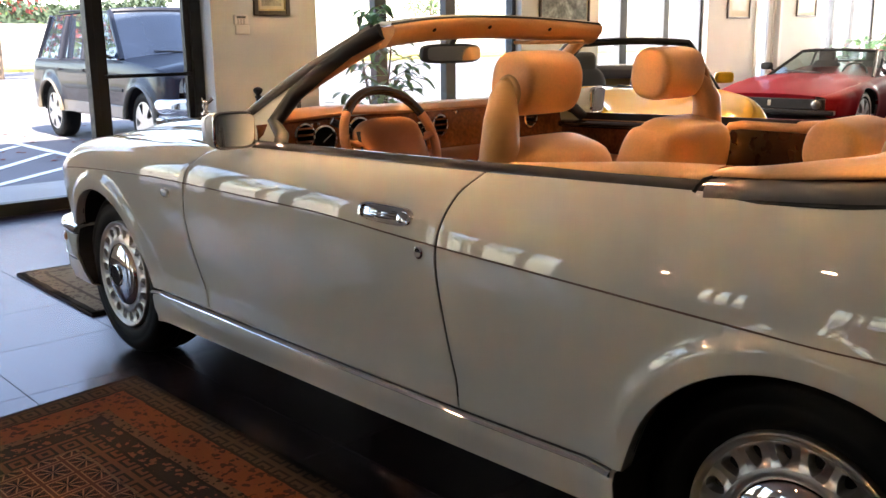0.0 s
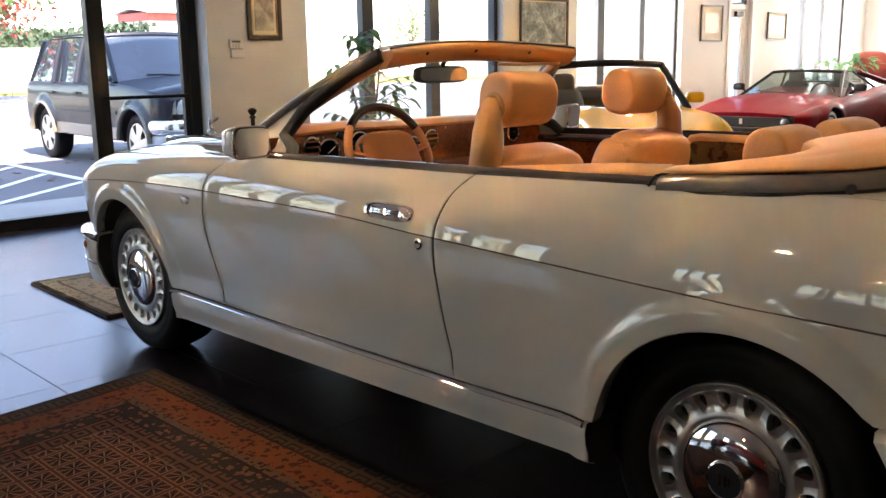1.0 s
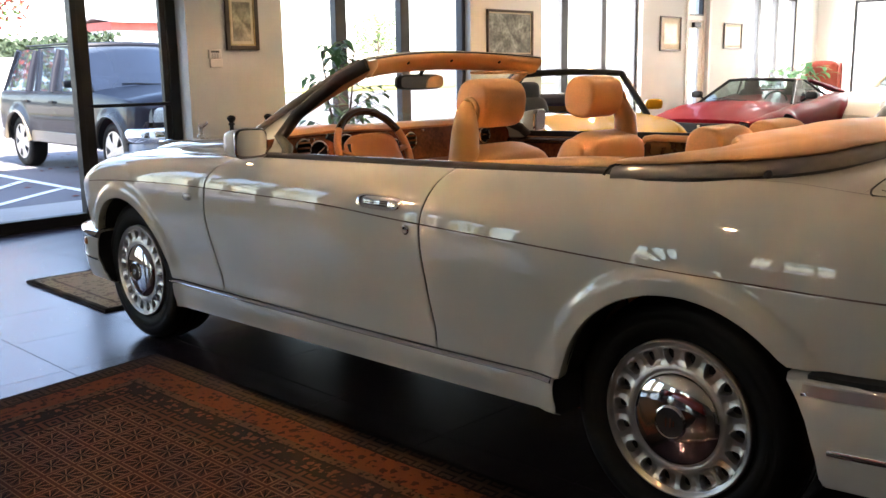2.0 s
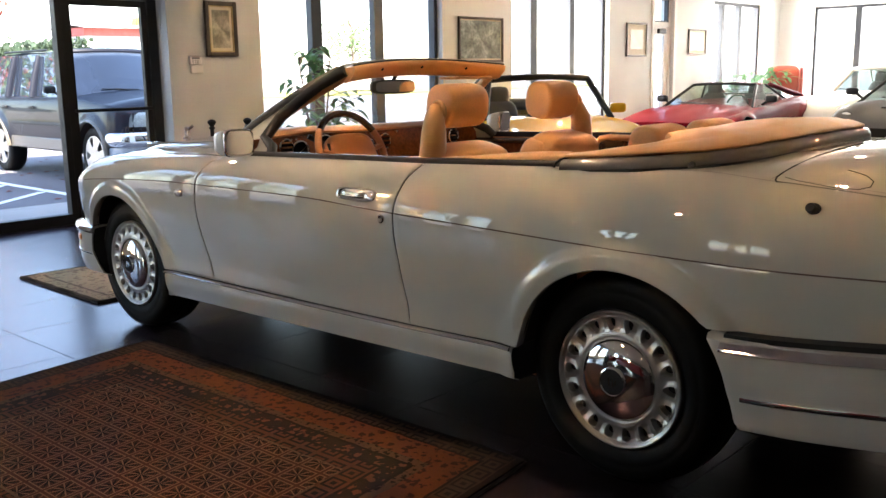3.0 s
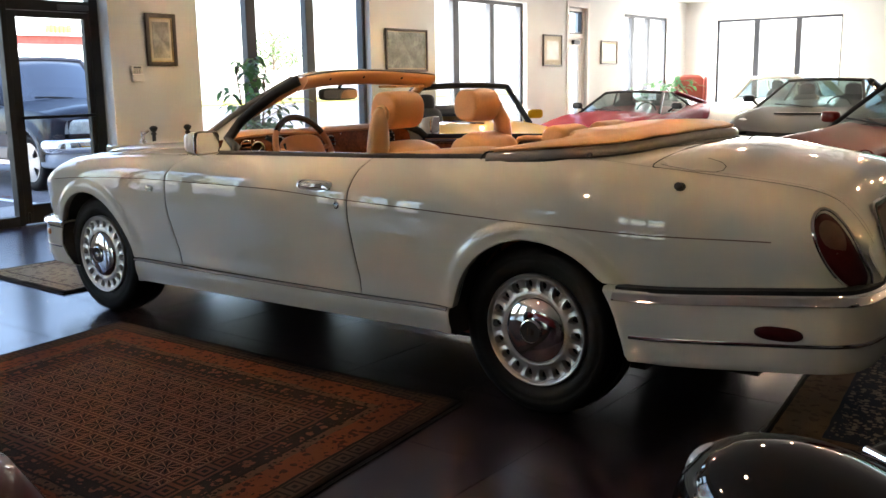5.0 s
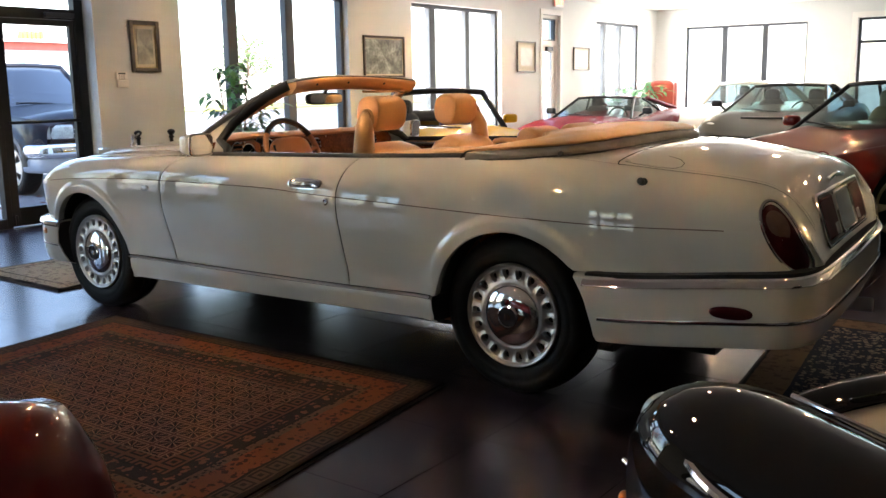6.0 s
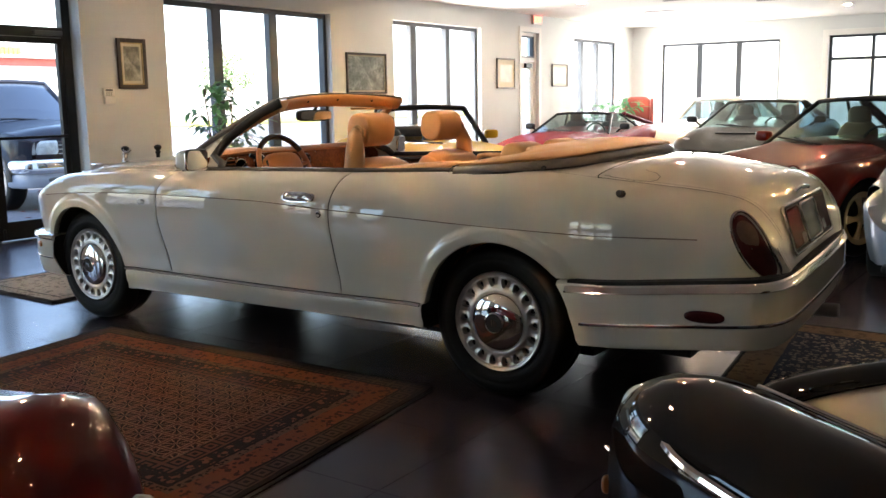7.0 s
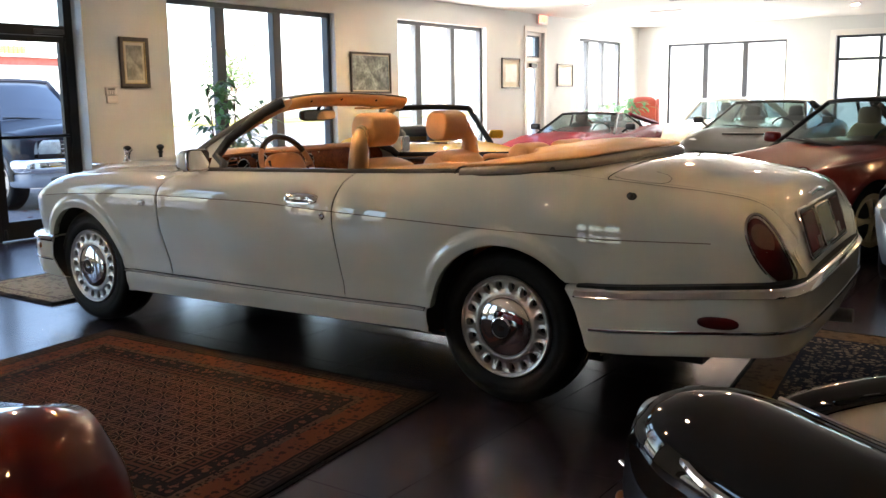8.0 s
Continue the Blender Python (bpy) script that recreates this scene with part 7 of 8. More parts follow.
def picture(label, y0, y1, z0, z1, fmat, art, fr, mount, inner=None):
    t = thing("picture", label, "picture", pose(XW + 0.002, (y0 + y1) / 2, (z0 + z1) / 2))
    w, h = (y1 - y0) / 2, (z1 - z0) / 2
    for lo, hi in (((0, -w, -h), (0.028, -w + fr, h)), ((0, w - fr, -h), (0.028, w, h)), ((0, -w + fr, h - fr), (0.028, w - fr, h)), ((0, -w + fr, -h), (0.028, w - fr, -h + fr))):
        box("picture_frame", lo, hi, fmat, t, bevel=0.005)
    a, b_ = w - fr, h - fr
    if inner:
        for lo, hi in (((0.004, -a, -b_), (0.022, -a + 0.012, b_)), ((0.004, a - 0.012, -b_), (0.022, a, b_)), ((0.004, -a + 0.012, b_ - 0.012), (0.022, a - 0.012, b_)), ((0.004, -a + 0.012, -b_), (0.022, a - 0.012, -b_ + 0.012))):
            box("inner_frame", lo, hi, inner, t)
        a, b_ = a - 0.012, b_ - 0.012
    box("mount", (0.002, -a, -b_), (0.010, a, b_), M_MAT, t)
    box("print", (0.009, -a + mount, -b_ + mount), (0.0135, a - mount, b_ - mount), art, t, "faded printed picture")
    return t


picture("small portrait print in a dark gilt-lined frame on the wall", 2.955, 3.335, 1.55, 2.10, M_PICD, M_ART1, 0.045, 0.03, M_GILT)
picture("wide grey-green print in a thin dark frame on the wall", 6.79, 7.71, 1.48, 2.07, M_PICD, M_ART2, 0.03, 0.02)
picture("pale document in a thin dark frame on the wall", 10.89, 11.52, 1.56, 2.10, M_PICD, M_ART3, 0.025, 0.09)
picture("pale landscape print in a thin brown frame on the wall", 12.96, 13.61, 1.60, 2.04, M_PICD, M_ART3, 0.022, 0.05)

th = thing("thermostat", "white wall keypad with a small display above a panel", "thermostat", pose(XW + 0.001, 2.815, 1.47))
box("keypad", (0, -0.068, 0.0), (0.026, 0.072, 0.085), M_WHITE, th, bevel=0.006)
box("lower_panel", (0, -0.055, -0.085), (0.020, 0.085, -0.002), M_WHITE, th, bevel=0.006)
box("display", (0.026, -0.045, 0.055), (0.0275, 0.045, 0.074), M_GUN, th)
for i in range(4):
    for j in range(3):
        box("key", (0.026, -0.04 + j * 0.028, 0.006 + i * 0.011), (0.0275, -0.022 + j * 0.028, 0.013 + i * 0.011), M_CONC, th)

ex = thing("exit_sign", "white exit sign with red letters under the ceiling", "exit sign", pose(XW + 0.002, 12.33, 2.84))
box("case", (0, -0.17, -0.09), (0.05, 0.17, 0.085), M_WHITE, ex, bevel=0.008)
M_REDGLOW = glow("red_sign_glow", (0.9, 0.12, 0.06), 1.5)
fc = bpy.data.curves.new("sign_text", "FONT")
fc.body, fc.size, fc.extrude, fc.align_x, fc.align_y = "EXIT", 0.15, 0.002, "CENTER", "CENTER"
fo = new("lettering", fc)
fo.data.materials.append(M_REDGLOW)
fo.parent = ex
fo.matrix_local = pose(0.053, 0, 0, 90, 0, 90)

dt = thing("alarm_sensor", "small white alarm sensor high on the wall", "sensor", pose(-6.25, YF - 0.001, 2.35))
box("case", (-0.03, -0.045, -0.06), (0.03, 0.0, 0.06), M_WHITE, dt, bevel=0.01)

for px, py in ((-6.45, 3.22), (-6.52, 2.84)):
    st = thing("stanchion", "dark slim barrier post with a round knob", "barrier post", pose(px, py, 0), "barrier posts")
    Build().lathe([(0.15, 0), (0.15, 0.012), (0.12, 0.028), (0.03, 0.04)], None, 28).done("base", M_BLACK, st)
    Build().lathe([(0.02, 0.035), (0.02, 0.84)], None, 14).done("post", M_BLACK, st)
    Build().lathe([(0.03, 0.835), (0.03, 0.85), (0.018, 0.86), (0.03, 0.875), (0.042, 0.895), (0.042, 0.91), (0.025, 0.925), (0, 0.93)], None, 18).done("knob", M_BLACK, st)

# ---- plants ----
M_LEAF = surf("ficus_leaf", (0.075, 0.20, 0.075), 0.3, var=0.35, scale=6, fine=0.2, fscale=60, rand=0.3)
M_LEAF2 = surf("bright_leaf", (0.045, 0.16, 0.085), 0.45, var=0.35, scale=6, rand=0.3)
for lm in (M_LEAF, M_LEAF2):
    n_ = lm.node_tree.nodes
    tl, lmix = n_.new("ShaderNodeBsdfTranslucent"), n_.new("ShaderNodeMixShader")
    tl.inputs["Color"].default_value = (0.16, 0.30, 0.12, 1)
    lmix.inputs[0].default_value = 0.45
    lm.node_tree.links.new(n_["Principled BSDF"].outputs[0], lmix.inputs[1])
    lm.node_tree.links.new(tl.outputs[0], lmix.inputs[2])
    lm.node_tree.links.new(lmix.outputs[0], n_["Material Output"].inputs["Surface"])
M_STEM = surf("bark", (0.13, 0.09, 0.06), 0.8, var=0.3, scale=20, bump=0.4)
M_POT = surf("woven_pot", (0.16, 0.10, 0.06), 0.7, var=0.25, scale=25, bump=0.5, bscale=80)


def leaf_blade(b, base, d, length, width, droop):
    """One folded leaf blade with a bent midrib."""
    d = d.normalized()
    side = d.cross(Vector((0, 0, 1)))
    side = side.normalized() if side.length > 1e-3 else Vector((1, 0, 0))
    rows = []
    for k in range(5):
        t = k / 4
        c = base + d * length * t - Vector((0, 0, droop * length * t * t))
        w = width * math.sin(math.pi * min(0.97, 0.06 + t * 0.92)) ** 0.8
        up = side.cross(d) * 0.25 * w
        rows.append([c - side * w + up, c, c + side * w + up])
    b.grid(rows)


def potted_tree(label, x, y, z0, height, n_branch, n_leaf, leaf_mat, size, spread, seed, stems=2):
    r = random.Random(seed)
    t = thing("potted_plant", label, "plant", pose(x, y, z0))
    Build().lathe([(0.13, 0), (0.16, 0.05), (0.185, 0.26), (0.19, 0.30), (0.175, 0.30), (0.165, 0.26), (0, 0.25)], None, 28).done("pot", M_POT, t)
    for s in range(stems):
        a0 = 2 * math.pi * s / stems + 0.5
        pts = [Vector((0.03 * math.cos(a0), 0.03 * math.sin(a0), 0.22))]
        for k in range(1, 9):
            pts.append(pts[0] + Vector((0.10 * spread * (k / 8) * math.cos(a0) + 0.02 * math.sin(k * 1.7 + s), 0.10 * spread * (k / 8) * math.sin(a0) + 0.02 * math.cos(k * 2.1), (height - 0.3) * k / 8)))
        Build().tube(pts, [0.016 - 0.0012 * k for k in range(9)], 7).done("stem", M_STEM, t)
        for bidx in range(n_branch):
            u = 0.22 + 0.78 * (bidx + r.random()) / n_branch
            i = min(7, int(u * 8))
            p = pts[i].lerp(pts[i + 1], u * 8 - i)
            a = r.uniform(0, 2 * math.pi)
            dirn = Vector((math.cos(a), math.sin(a), r.uniform(0.1, 0.7))).normalized()
            ln = r.uniform(0.16, 0.36) * spread * (1.25 - 0.55 * u)
            tip = p + dirn * ln
            mid_ = p + dirn * ln * 0.55 + Vector((0, 0, 0.03))
            Build().tube([p, mid_, tip], [0.006, 0.004, 0.002], 5).done("branch", M_STEM, t)
            for q in range(n_leaf):
                v = 0.3 + 0.7 * q / max(1, n_leaf - 1)
                c = p.lerp(mid_, v / 0.55) if v < 0.55 else mid_.lerp(tip, (v - 0.55) / 0.45)
                la = a + r.uniform(-1.5, 1.5)
                b = Build()
                leaf_blade(b, c, Vector((math.cos(la), math.sin(la), r.uniform(-0.5, 0.35))), size * r.uniform(0.75, 1.25), size * 0.21, r.uniform(0.15, 0.5))
                b.done("leaf", leaf_mat, t, smooth=60)
    return t


potted_tree("tall green potted fig with pointed leaves by the window", -6.30, 4.02, 0, 1.62, 20, 6, M_LEAF, 0.145, 1.5, 3)
potted_tree("bushy bright green potted plant by the far window", -6.15, 15.0, 0, 1.35, 18, 5, M_LEAF2, 0.17, 1.25, 8, 2)
potted_tree("small green potted plant by the far window", -6.2, 13.95, 0, 1.25, 11, 4, M_LEAF2, 0.13, 0.9, 12, 2)

# ---- red wing chair in the far corner ----
M_CHAIR = surf("red_leather", (0.30, 0.055, 0.042), 0.4, var=0.12, scale=6, bump=0.3, bscale=200)
ch = thing("wing_chair", "red leather wing chair in the far corner", "chair", Matrix.Translation((-5.89, 15.3, 0)) @ Matrix.Rotation(radians(24), 4, "Z") @ Matrix.Diagonal((0.76, 0.8, 1.0, 1.0)))
Build().pillow((0, 0, 0.40), (0.36, 0.36, 0.12), 0.4, 0.35).done("seat", M_CHAIR, ch, smooth=70)
Build().pillow((0, 0.32, 0.86), (0.38, 0.10, 0.52), 0.45, 0.4).done("backrest", M_CHAIR, ch, smooth=70)
for s in (1, -1):
    Build().pillow((s * 0.38, 0.0, 0.55), (0.08, 0.36, 0.14), 0.5, 0.4).done("armrest", M_CHAIR, ch, smooth=70)
    Build().pillow((s * 0.38, 0.22, 1.0), (0.06, 0.17, 0.34), 0.5, 0.5).done("wing", M_CHAIR, ch, smooth=70)
    for q in (-0.28, 0.28):
        Build().lathe([(0.018, 0), (0.03, 0.26), (0.03, 0.30)], pose(s * 0.28, q, 0), 12).done("leg", M_DWOOD, ch)

# ---- ceiling fittings ----
M_BULB = glow("warm_lamp", (1.0, 0.81, 0.60), 86.0)
M_BULBD = glow("dim_warm_lamp", (1.0, 0.80, 0.58), 10.0)
M_BULBF = glow("bright_warm_lamp", (1.0, 0.78, 0.52), 122.0)
M_SLOT = surf("ceiling_slot", (0.12, 0.115, 0.11), 0.6, var=0.1)


def downlight(x, y, lamp):
    d = thing("downlight", "white round recessed ceiling light, lit warm", "ceiling light", pose(x, y, ZC), "ceiling downlights")
    Build().lathe([(0.100, -0.001), (0.100, -0.006), (0.066, -0.006), (0.063, -0.003)], None, 28, close=False).done("trim_ring", M_WHITE, d)
    Build().lathe([(0.063, -0.006), (0.0, -0.006)], None, 24).done("lens", lamp, d)


for i in range(4):
    for j in range(7):
        downlight(-5.0 + 3.4 * i, -7.2 + 3.6 * j, M_BULBF if j > 3 else M_BULBD if i > 1 else M_BULB)
for vx, vy, ln in ((-3.55, 11.5, 0.6), (-2.2, 12.6, 0.9), (-2.6, 10.3, 0.9), (0.35, 9.9, 0.9), (-4.6, 13.2, 0.6)):
    v = thing("ceiling_vent", "dark slot air vent in the ceiling", "vent", pose(vx, vy, ZC), "ceiling vents")
    box("backing", (-ln / 2, -0.05, -0.004), (ln / 2, 0.05, -0.001), M_SLOT, v)
    for k in range(3):
        box("slat", (-ln / 2, -0.04 + 0.03 * k, -0.010), (ln / 2, -0.025 + 0.03 * k, -0.004), M_CONC, v)

# ---- outside: pickup-based wagon, hedge, trees, restaurant ----
P_SUV = surf("dark_blue_car_paint", (0.012, 0.014, 0.022), 0.4, spec=0.1, var=0.05, scale=2, coat=0.35)
# opaque glass; the blue in its base stands in for reflected sky
M_PRIV = surf("sky_tinted_glass", (0.028, 0.038, 0.056), 0.05, spec=0.6, var=0.3, scale=2, coat=0.8)
M_SLENS = surf("clear_headlamp_lens", (0.42, 0.46, 0.45), 0.2, var=0.25, scale=14, fine=0.15, fscale=60, coat=1.0)
M_TANP = paint("tan_lower_paint", (0.115, 0.098, 0.075), 0.4)
SUV_TOP = [(-2.55, 0.98), (-2.4, 1.07), (-2.0, 1.12), (-1.1, 1.18), (0, 1.18), (2.2, 1.18), (2.45, 1.13)]
SUV_PLAN = [(-2.55, 0.78), (-2.45, 0.92), (-2.2, 0.97), (0, 0.98), (2.1, 0.98), (2.35, 0.93), (2.45, 0.83)]
suv = motor_car("dark off-road wagon with tan arch mouldings and a chrome bumper", park((-10.65, 4.64), 178.2, (-1.84, 0)) @ Matrix.Translation((0, 0, -0.10)), P_SUV, dict(name="sport_utility_vehicle",
    plan=SUV_PLAN, top=SUV_TOP,
    mid=[(-2.55, 1.05), (-2.4, 1.16), (-2.0, 1.22), (-1.1, 1.27), (0, 1.24), (2.2, 1.22), (2.45, 1.15)],
    arches=[(-1.84, 0.40, 0.47), (1.45, 0.40, 0.47)], wheel=(0.40, 0.26), sill=0.42, belly=0.75, tuck=0.05, round=0.06, flare=0.035, inset=0.03, spokes=5, spoke=(0.07, 0.10),
    cabin=dict(base_f=-1.12, top_f=-0.45, top_r=1.98, base_r=2.38, wb=0.88, wt=0.72, roof=1.85, arch=0.02, glass=M_PRIV, rear_post=0.05, bow=0.12, post=0.04),
    doors=[(-1.05, 0.02), (0.15, 0.0), (1.05, 0.0)], mirror=(-0.75, 0.95, 1.30, M_BLACK),
    blocks=[("grille", M_RUBBER, (-2.585, -0.40, 0.78), (-2.5, 0.40, 0.98), 0.02)] + [("grille_bar", M_SILVER, (-2.592, -0.39, 0.80 + 0.06 * k), (-2.58, 0.39, 0.810 + 0.06 * k), 0.002) for k in range(3)]))
suv_plan, suv_top = pchip(SUV_PLAN), pchip(SUV_TOP)
for s in (1, -1):
    # wrapped headlamp with an amber corner
    for nm, mt, w0, w1 in (("headlamp", M_SLENS, 0.41, 0.78), ("indicator", M_AMBER, 0.79, 0.95)):
        rows = []
        for k in range(9):
            w = lerp(w0, w1, k / 8)
            xf = -2.60 + 0.10 * sstep(0.55, 0.80, w) + 0.26 * sstep(0.76, 0.99, w)
            rows.append([Vector((xf + dx, s * w, z)) for dx, z in ((0.10, 0.80), (0.012, 0.81), (0.0, 0.85), (0.006, 0.95), (0.03, 0.985), (0.14, 0.99))])
        Build().grid(rows, flip=s > 0).done(nm, mt, suv, "amber corner lamp" if nm == "indicator" else "clear wrapped headlamp", smooth=60, thick=0.01)
    # tan mouldings round the arches and along the sills
    for cx in (-1.84, 1.45):
        Build().tube([Vector((cx - 0.475 * math.cos(a), s * (suv_plan(cx) + 0.03), 0.40 + 0.475 * math.sin(a))) for a in [math.pi * (0.02 + 0.96 * k / 24) for k in range(25)]], 0.036, 8, flat=0.7).done("arch_moulding", M_TANP, suv, "tan arch moulding", smooth=60)
    Build().box((-1.34, s * 0.955 - 0.03, 0.425), (0.95, s * 0.955 + 0.03, 0.60)).done("lower_panel", M_TANP, suv, "tan lower panel", bevel=0.015)
    Build().box((1.95, s * 0.94 - 0.03, 0.425), (2.25, s * 0.94 + 0.03, 0.58)).done("lower_panel", M_TANP, suv, "tan lower panel", bevel=0.015)
    Build().tube([Vector((x, s * (suv_plan(x) + 0.002), 0.80)) for x in [-1.3 + 0.35 * k for k in range(7)]], 0.014, 6, flat=2.0).done("rub_strip", M_RUBBER, suv)
    # painted posts between the side windows, and a raised hood edge
    for x0_, x1_, wd in ((0.10, 0.20, 0.05), (1.02, 1.10, 0.045)):
        Build().tube([Vector((x0_, s * 0.945, 1.18)), Vector((lerp(x0_, x1_, 0.5), s * 0.85, 1.50)), Vector((x1_, s * 0.735, 1.80))], wd, 8, flat=0.5).done("window_post", P_SUV, suv)
    for xd in (-0.02, 0.98):
        Build().box((xd, s * 1.0 - 0.012, 1.02), (xd + 0.14, s * 1.0 + 0.012, 1.06)).done("door_handle", M_RUBBER, suv, bevel=0.008)
    Build().tube([Vector((0.2 + 0.33 * k, s * 0.60, 1.885)) for k in range(6)], 0.016, 8).done("roof_rail", M_RUBBER, suv)
# bumper that wraps the corners, with a painted apron and a fog lamp slot under it
BW = [(-2.18, 0.985), (-2.36, 0.98), (-2.52, 0.95), (-2.63, 0.86), (-2.685, 0.68), (-2.71, 0.42), (-2.72, 0.15), (-2.72, 0.0)]
BP = ring_path(BW, 5)
BP3 = [Vector((p.x, p.y, 0)) for p in BP]


def bp_out(i):
    d = (BP3[min(i + 1, len(BP3) - 1)] - BP3[max(i - 1, 0)]).normalized()
    return Vector((d.y, -d.x, 0)) if BP3[0].y > 0 else Vector((-d.y, d.x, 0))


M_APRON = paint("silver_grey_apron", (0.36, 0.38, 0.42), 0.4)
bpr = Build().strip([p + Vector((0, 0, 0.63)) for p in BP3], [(-0.10, -0.10), (-0.012, -0.10), (0.010, -0.075), (0.018, -0.01), (0.010, 0.055), (-0.012, 0.095), (-0.05, 0.11), (-0.12, 0.11)], bp_out).done("bumper", M_CHROME, suv, "rounded chrome bumper", smooth=60)
Build().strip([p + Vector((0, 0, 0.43)) for p in BP3], [(-0.14, -0.09), (-0.05, -0.09), (-0.025, -0.06), (-0.012, 0.03), (-0.018, 0.10), (-0.10, 0.10)], bp_out).done("apron", M_APRON, bpr, "silver-grey apron", smooth=60)
for s in (1, -1):
    Build().pillow((-2.685, s * 0.52, 0.45), (0.02, 0.12, 0.035), 0.8, 0.7, None, 8, 20).done("fog_lamp_slot", M_GUN, bpr, smooth=60)
M_HL = surf("hedge_leaf", (0.024, 0.044, 0.021), 0.7, var=0.4, scale=1.0, fine=0.4, fscale=9)
hb = Build()
r2 = random.Random(11)
for k in range(6500):
    y = r2.uniform(-15, 29)
    c = Vector((-60 + r2.gauss(0, 0.5), y, 2.60 + 1.1 * r2.random() ** 0.8 + 0.25 * math.sin(y * 0.5)))
    a, bb2 = Vector((r2.uniform(-1, 1), r2.uniform(-1, 1), r2.uniform(-1, 1))), Vector((r2.uniform(-1, 1), r2.uniform(-1, 1), r2.uniform(-1, 1)))
    a, bb2 = a * 0.24, bb2 * 0.24
    hb.fan([c, c + a, c + a + bb2, c + bb2])
hb.box((-60.4, -15, 2.3), (-59.6, 29, 3.35))
hedge = hb.done("hedge", M_HL, smooth=0)
tagged(hedge, "long clipped green hedge behind the road", "hedge", kind="stuff")
wl = Build().box((-59.5, -45, -0.1), (-59.2, 60, 2.36)).done("garden_wall", M_CONC, smooth=0)
tagged(wl, "pale low wall along the far road", "wall", kind="structure")


def tree(label, x, y, h, cols, seed, n=1500, crown=3.2):
    r = random.Random(seed)
    t = thing("tree", label, "tree", pose(x, y, -0.10))
    Build().tube([(0, 0, 0), (0.1, 0.05, h * 0.3), (0.05, -0.1, h * 0.6), (0.2, 0, h * 0.85)], [0.22, 0.17, 0.11, 0.04], 9).done("trunk", M_STEM, t)
    tips = []
    for k in range(11):
        a, z = 2.4 * k, h * (0.35 + 0.05 * k)
        tip = Vector((crown * 0.75 * math.cos(a) * (1 - 0.04 * k), crown * 0.75 * math.sin(a) * (1 - 0.04 * k), min(h, z + h * 0.2)))
        Build().tube([(0.05, 0, z), tip * 0.5 + Vector((0, 0, z * 0.55)), tip], [0.08, 0.05, 0.015], 6).done("limb", M_STEM, t)
        tips.append(tip)
    for ci, mt in enumerate(cols):
        b = Build()
        for k in range(n // len(cols)):
            c = r.choice(tips) * r.uniform(0.6, 1.1) + Vector((r.gauss(0, 0.5), r.gauss(0, 0.5), r.gauss(0, 0.45)))
            u = Vector((r.uniform(-1, 1), r.uniform(-1, 1), r.uniform(-1, 1))).normalized() * r.uniform(0.07, 0.14)
            v = Vector((r.uniform(-1, 1), r.uniform(-1, 1), r.uniform(-1, 1))).normalized() * r.uniform(0.07, 0.14)
            b.fan([c - u, c + v, c + u, c - v])
        tagged(b.done("crown", mt, t, smooth=0), kind="stuff")
    return t


M_LR = surf("red_leaf", (0.22, 0.03, 0.015), 0.6, var=0.4, scale=2)
M_LG = surf("green_tree_leaf", (0.07, 0.13, 0.03), 0.6, var=0.4, scale=2)
M_LY = surf("yellow_leaf", (0.30, 0.20, 0.03), 0.6, var=0.4, scale=2)
tree("broad tree with green, yellow and red autumn leaves", -33.0, 1.0, 9.6, [M_LG, M_LR, M_LG], 21, 9000, 4.6)
tree("broad tree with red autumn leaves beyond the road", -38.0, 10.6, 8.5, [M_LR, M_LG, M_LR], 22, 4600, 5.3)
for tx, ty, th_, sd in ((-24.0, -14.0, 6.2, 31), (-27.0, -27.0, 7.0, 32), (-9.0, -27.0, 6.5, 33)):
    tree("broad green tree at the side of the lot", tx, ty, th_, [M_LG, M_LY], sd, 2200, 4.6)
tree("green tree beyond the hedge", -70.0, 62.0, 7.0, [M_LG], 23, 2400, 4.0)

M_BRICK = surf("red_brick", (0.50, 0.13, 0.10), 0.8, var=0.15, scale=3, fine=0.15, fscale=20)
M_ROOF = surf("grey_roof", (0.70, 0.69, 0.68), 0.8, var=0.15, scale=2)
rs_ = thing("restaurant", "pale restaurant with a red fascia, grey gabled roof and yellow sign", "building", Matrix.Translation((-74.0, 38.5, 0)))
box("wall", (0, -5.2, -0.1), (5, 7.5, 4.6), M_WHITE, rs_)
box("fascia", (-0.1, -5.3, 4.6), (5.1, 7.6, 5.25), M_BRICK, rs_)
rb_ = Build()
rb_.grid([[Vector((5.8, y, 5.2)), Vector((2.5, y, 5.6)), Vector((-0.8, y, 5.2))] for y in (-5.6, 8.2)])
rb_.done("roof", M_ROOF, rs_, thick=0.25, smooth=0)
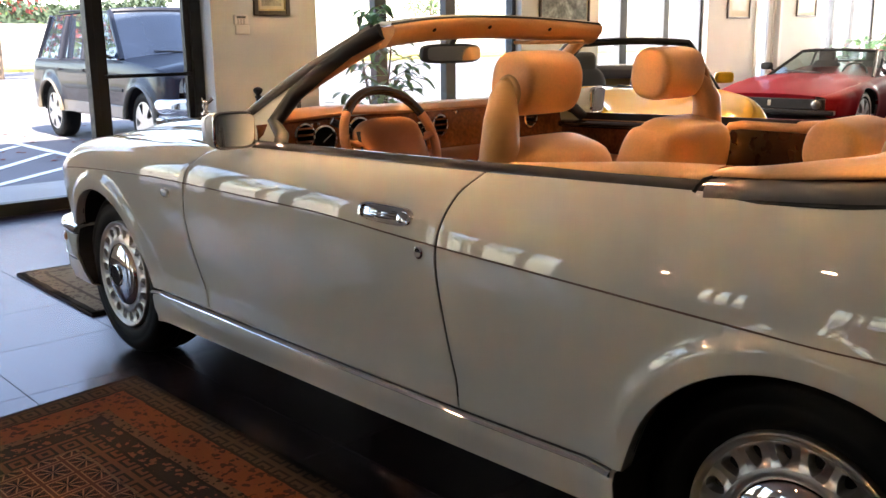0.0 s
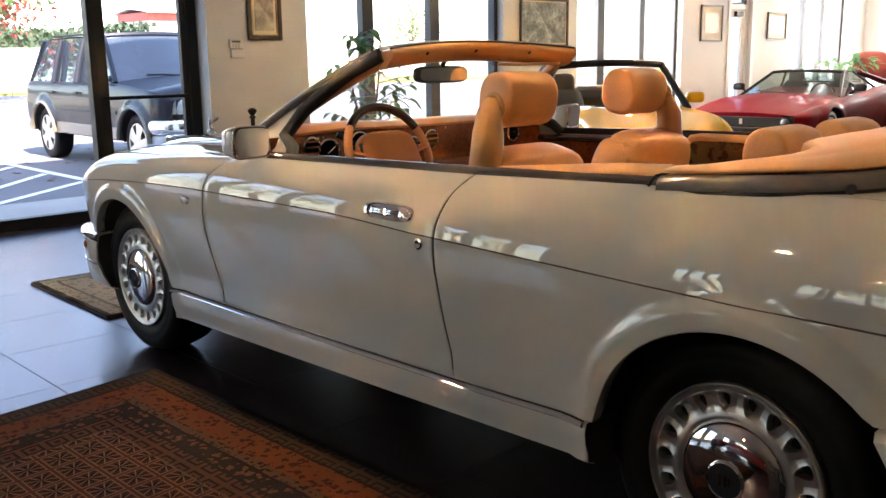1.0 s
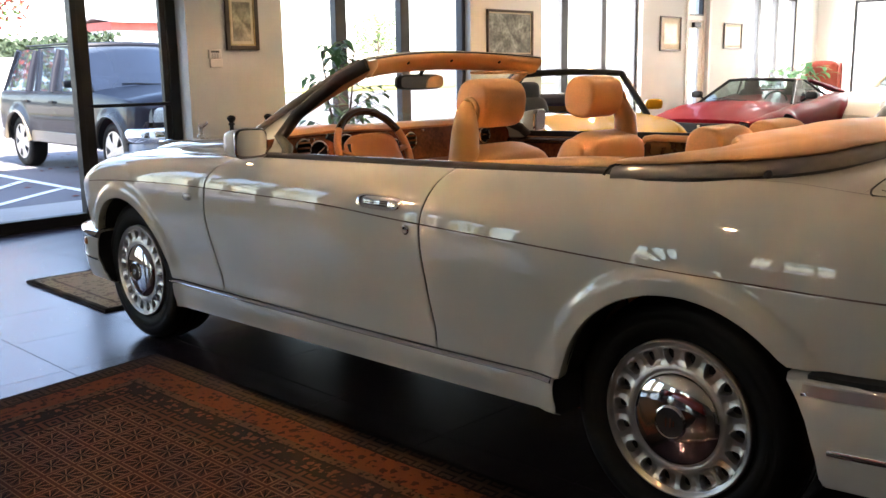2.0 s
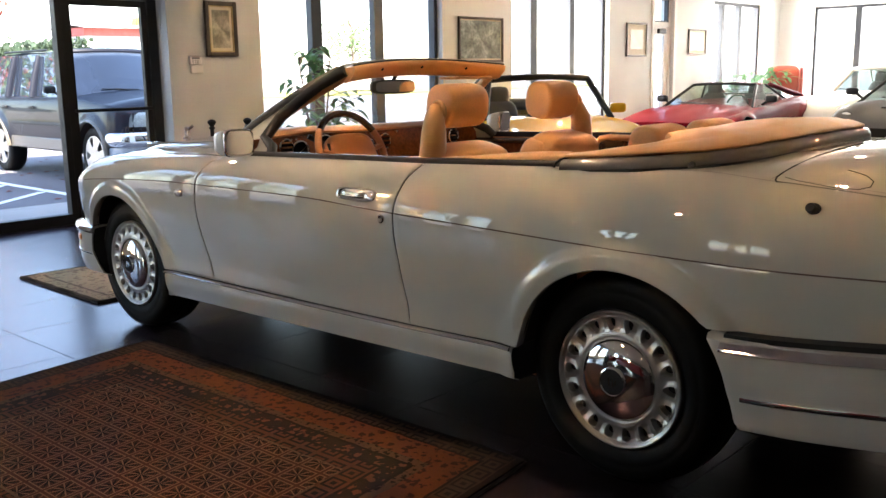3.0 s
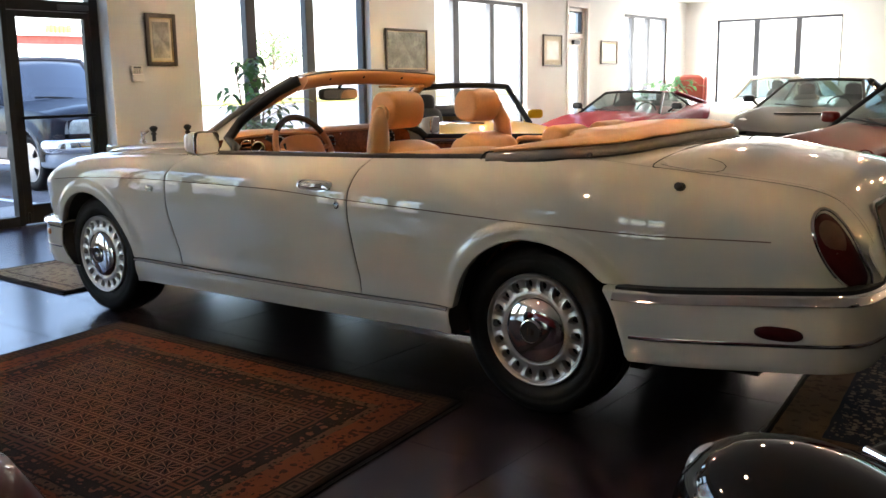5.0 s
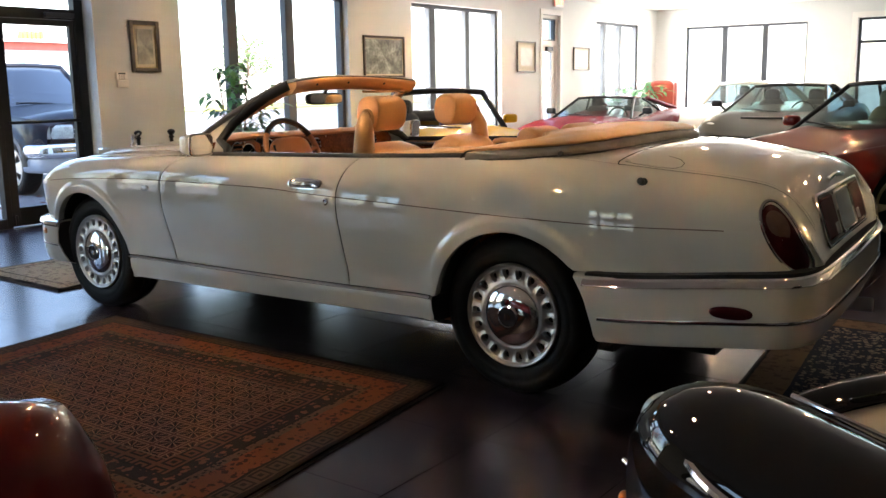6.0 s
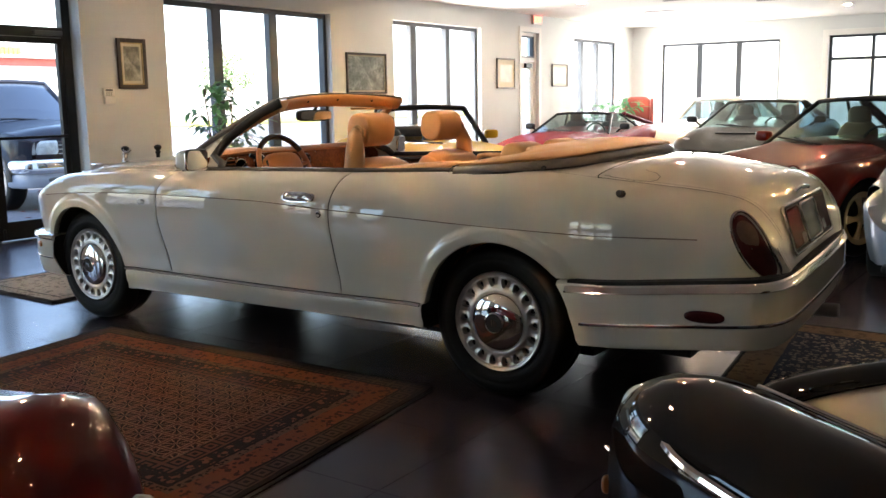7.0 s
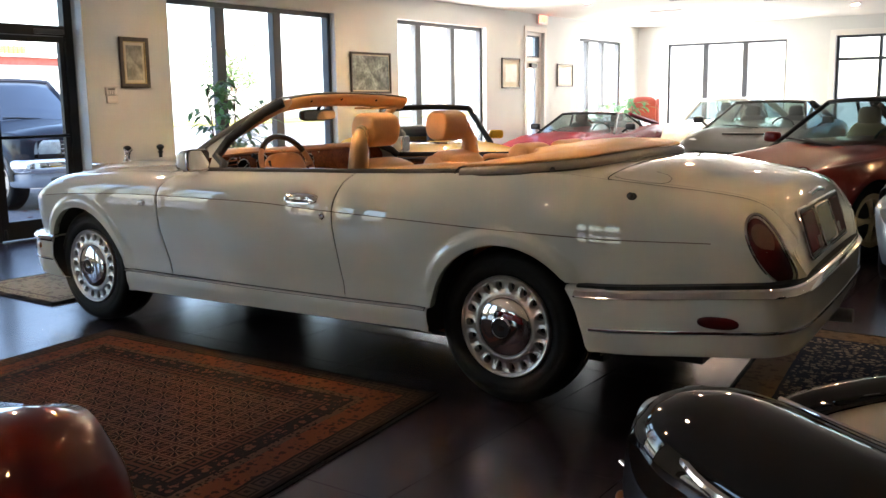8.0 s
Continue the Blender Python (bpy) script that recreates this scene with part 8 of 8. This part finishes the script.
for yc in (-0.3, 5.4):
    gb = Build()
    gb.fan([Vector((5.9, yc - 2.2, 5.25)), Vector((5.9, yc + 2.2, 5.25)), Vector((5.9, yc, 6.6))])
    gb.done("gable", M_WHITE, rs_, thick=0.2, smooth=0)
M_SIGN = surf("yellow_sign", (0.85, 0.60, 0.04), 0.5, var=0.05)
for k in range(6):
    box("sign_bar", (6.12, -1.75 + 0.36 * k, 5.45), (6.25, -1.45 + 0.36 * k, 6.0 + 0.05 * (k % 2)), M_SIGN, rs_)
for k in range(4):
    wd = box("window", (4.98, -4.6 + 3.0 * k, 2.6), (5.06, -2.6 + 3.0 * k, 4.2), M_DGLASS, rs_)
    for yy in (-4.68, -3.65, -2.65):
        box("window_frame", (5.0, yy + 3.0 * k, 2.58), (5.1, yy + 0.1 + 3.0 * k, 4.22), M_WHITE, wd)

# ---- floor: tiles laid in a grid on grout ----
fl = Build()
fl.box((XW - 0.26, YS, -0.05), (XE, YF, -0.004))
floor = tagged(fl.done("floor", M_GROUT, smooth=0), "floor of large dark grey tiles", "floor", kind="structure")
TS, X0T, Y0T = 0.61, -3.47, -0.52
tv = Build().box((0.002, 0.002, -0.004), (TS - 0.002, TS - 0.002, 0.0))
tile_me = tv.done("tile_src", M_TILE, smooth=0)
for p_ in tile_me.data.polygons:
    p_.use_smooth = False
tm = tile_me.data
bpy.data.objects.remove(tile_me)
tm.name = "tile"
rest = Build()
i0, i1 = math.ceil((XW - X0T) / TS), math.floor((XE - X0T) / TS) - 1
j0, j1 = math.ceil((YS - Y0T) / TS), math.floor((YF - Y0T) / TS) - 1
for i in range(i0 - 1, i1 + 1):
    for j in range(j0, j1 + 1):
        x, y = X0T + i * TS, Y0T + j * TS
        if -6.8 < x < 2.6 and -3.0 < y < 6.4 and i >= i0:
            o = new("tile", tm)
            o.parent = floor
            o.location = (x, y, 0)
        else:
            xa = max(x, XW - 0.16)
            rest.box((xa + 0.002, y + 0.002, -0.004), (x + TS - 0.002, y + TS - 0.002, 0.0))
r = rest.done("far_tiles", M_TILE, floor, smooth=0)
tagged(r, kind="stuff")
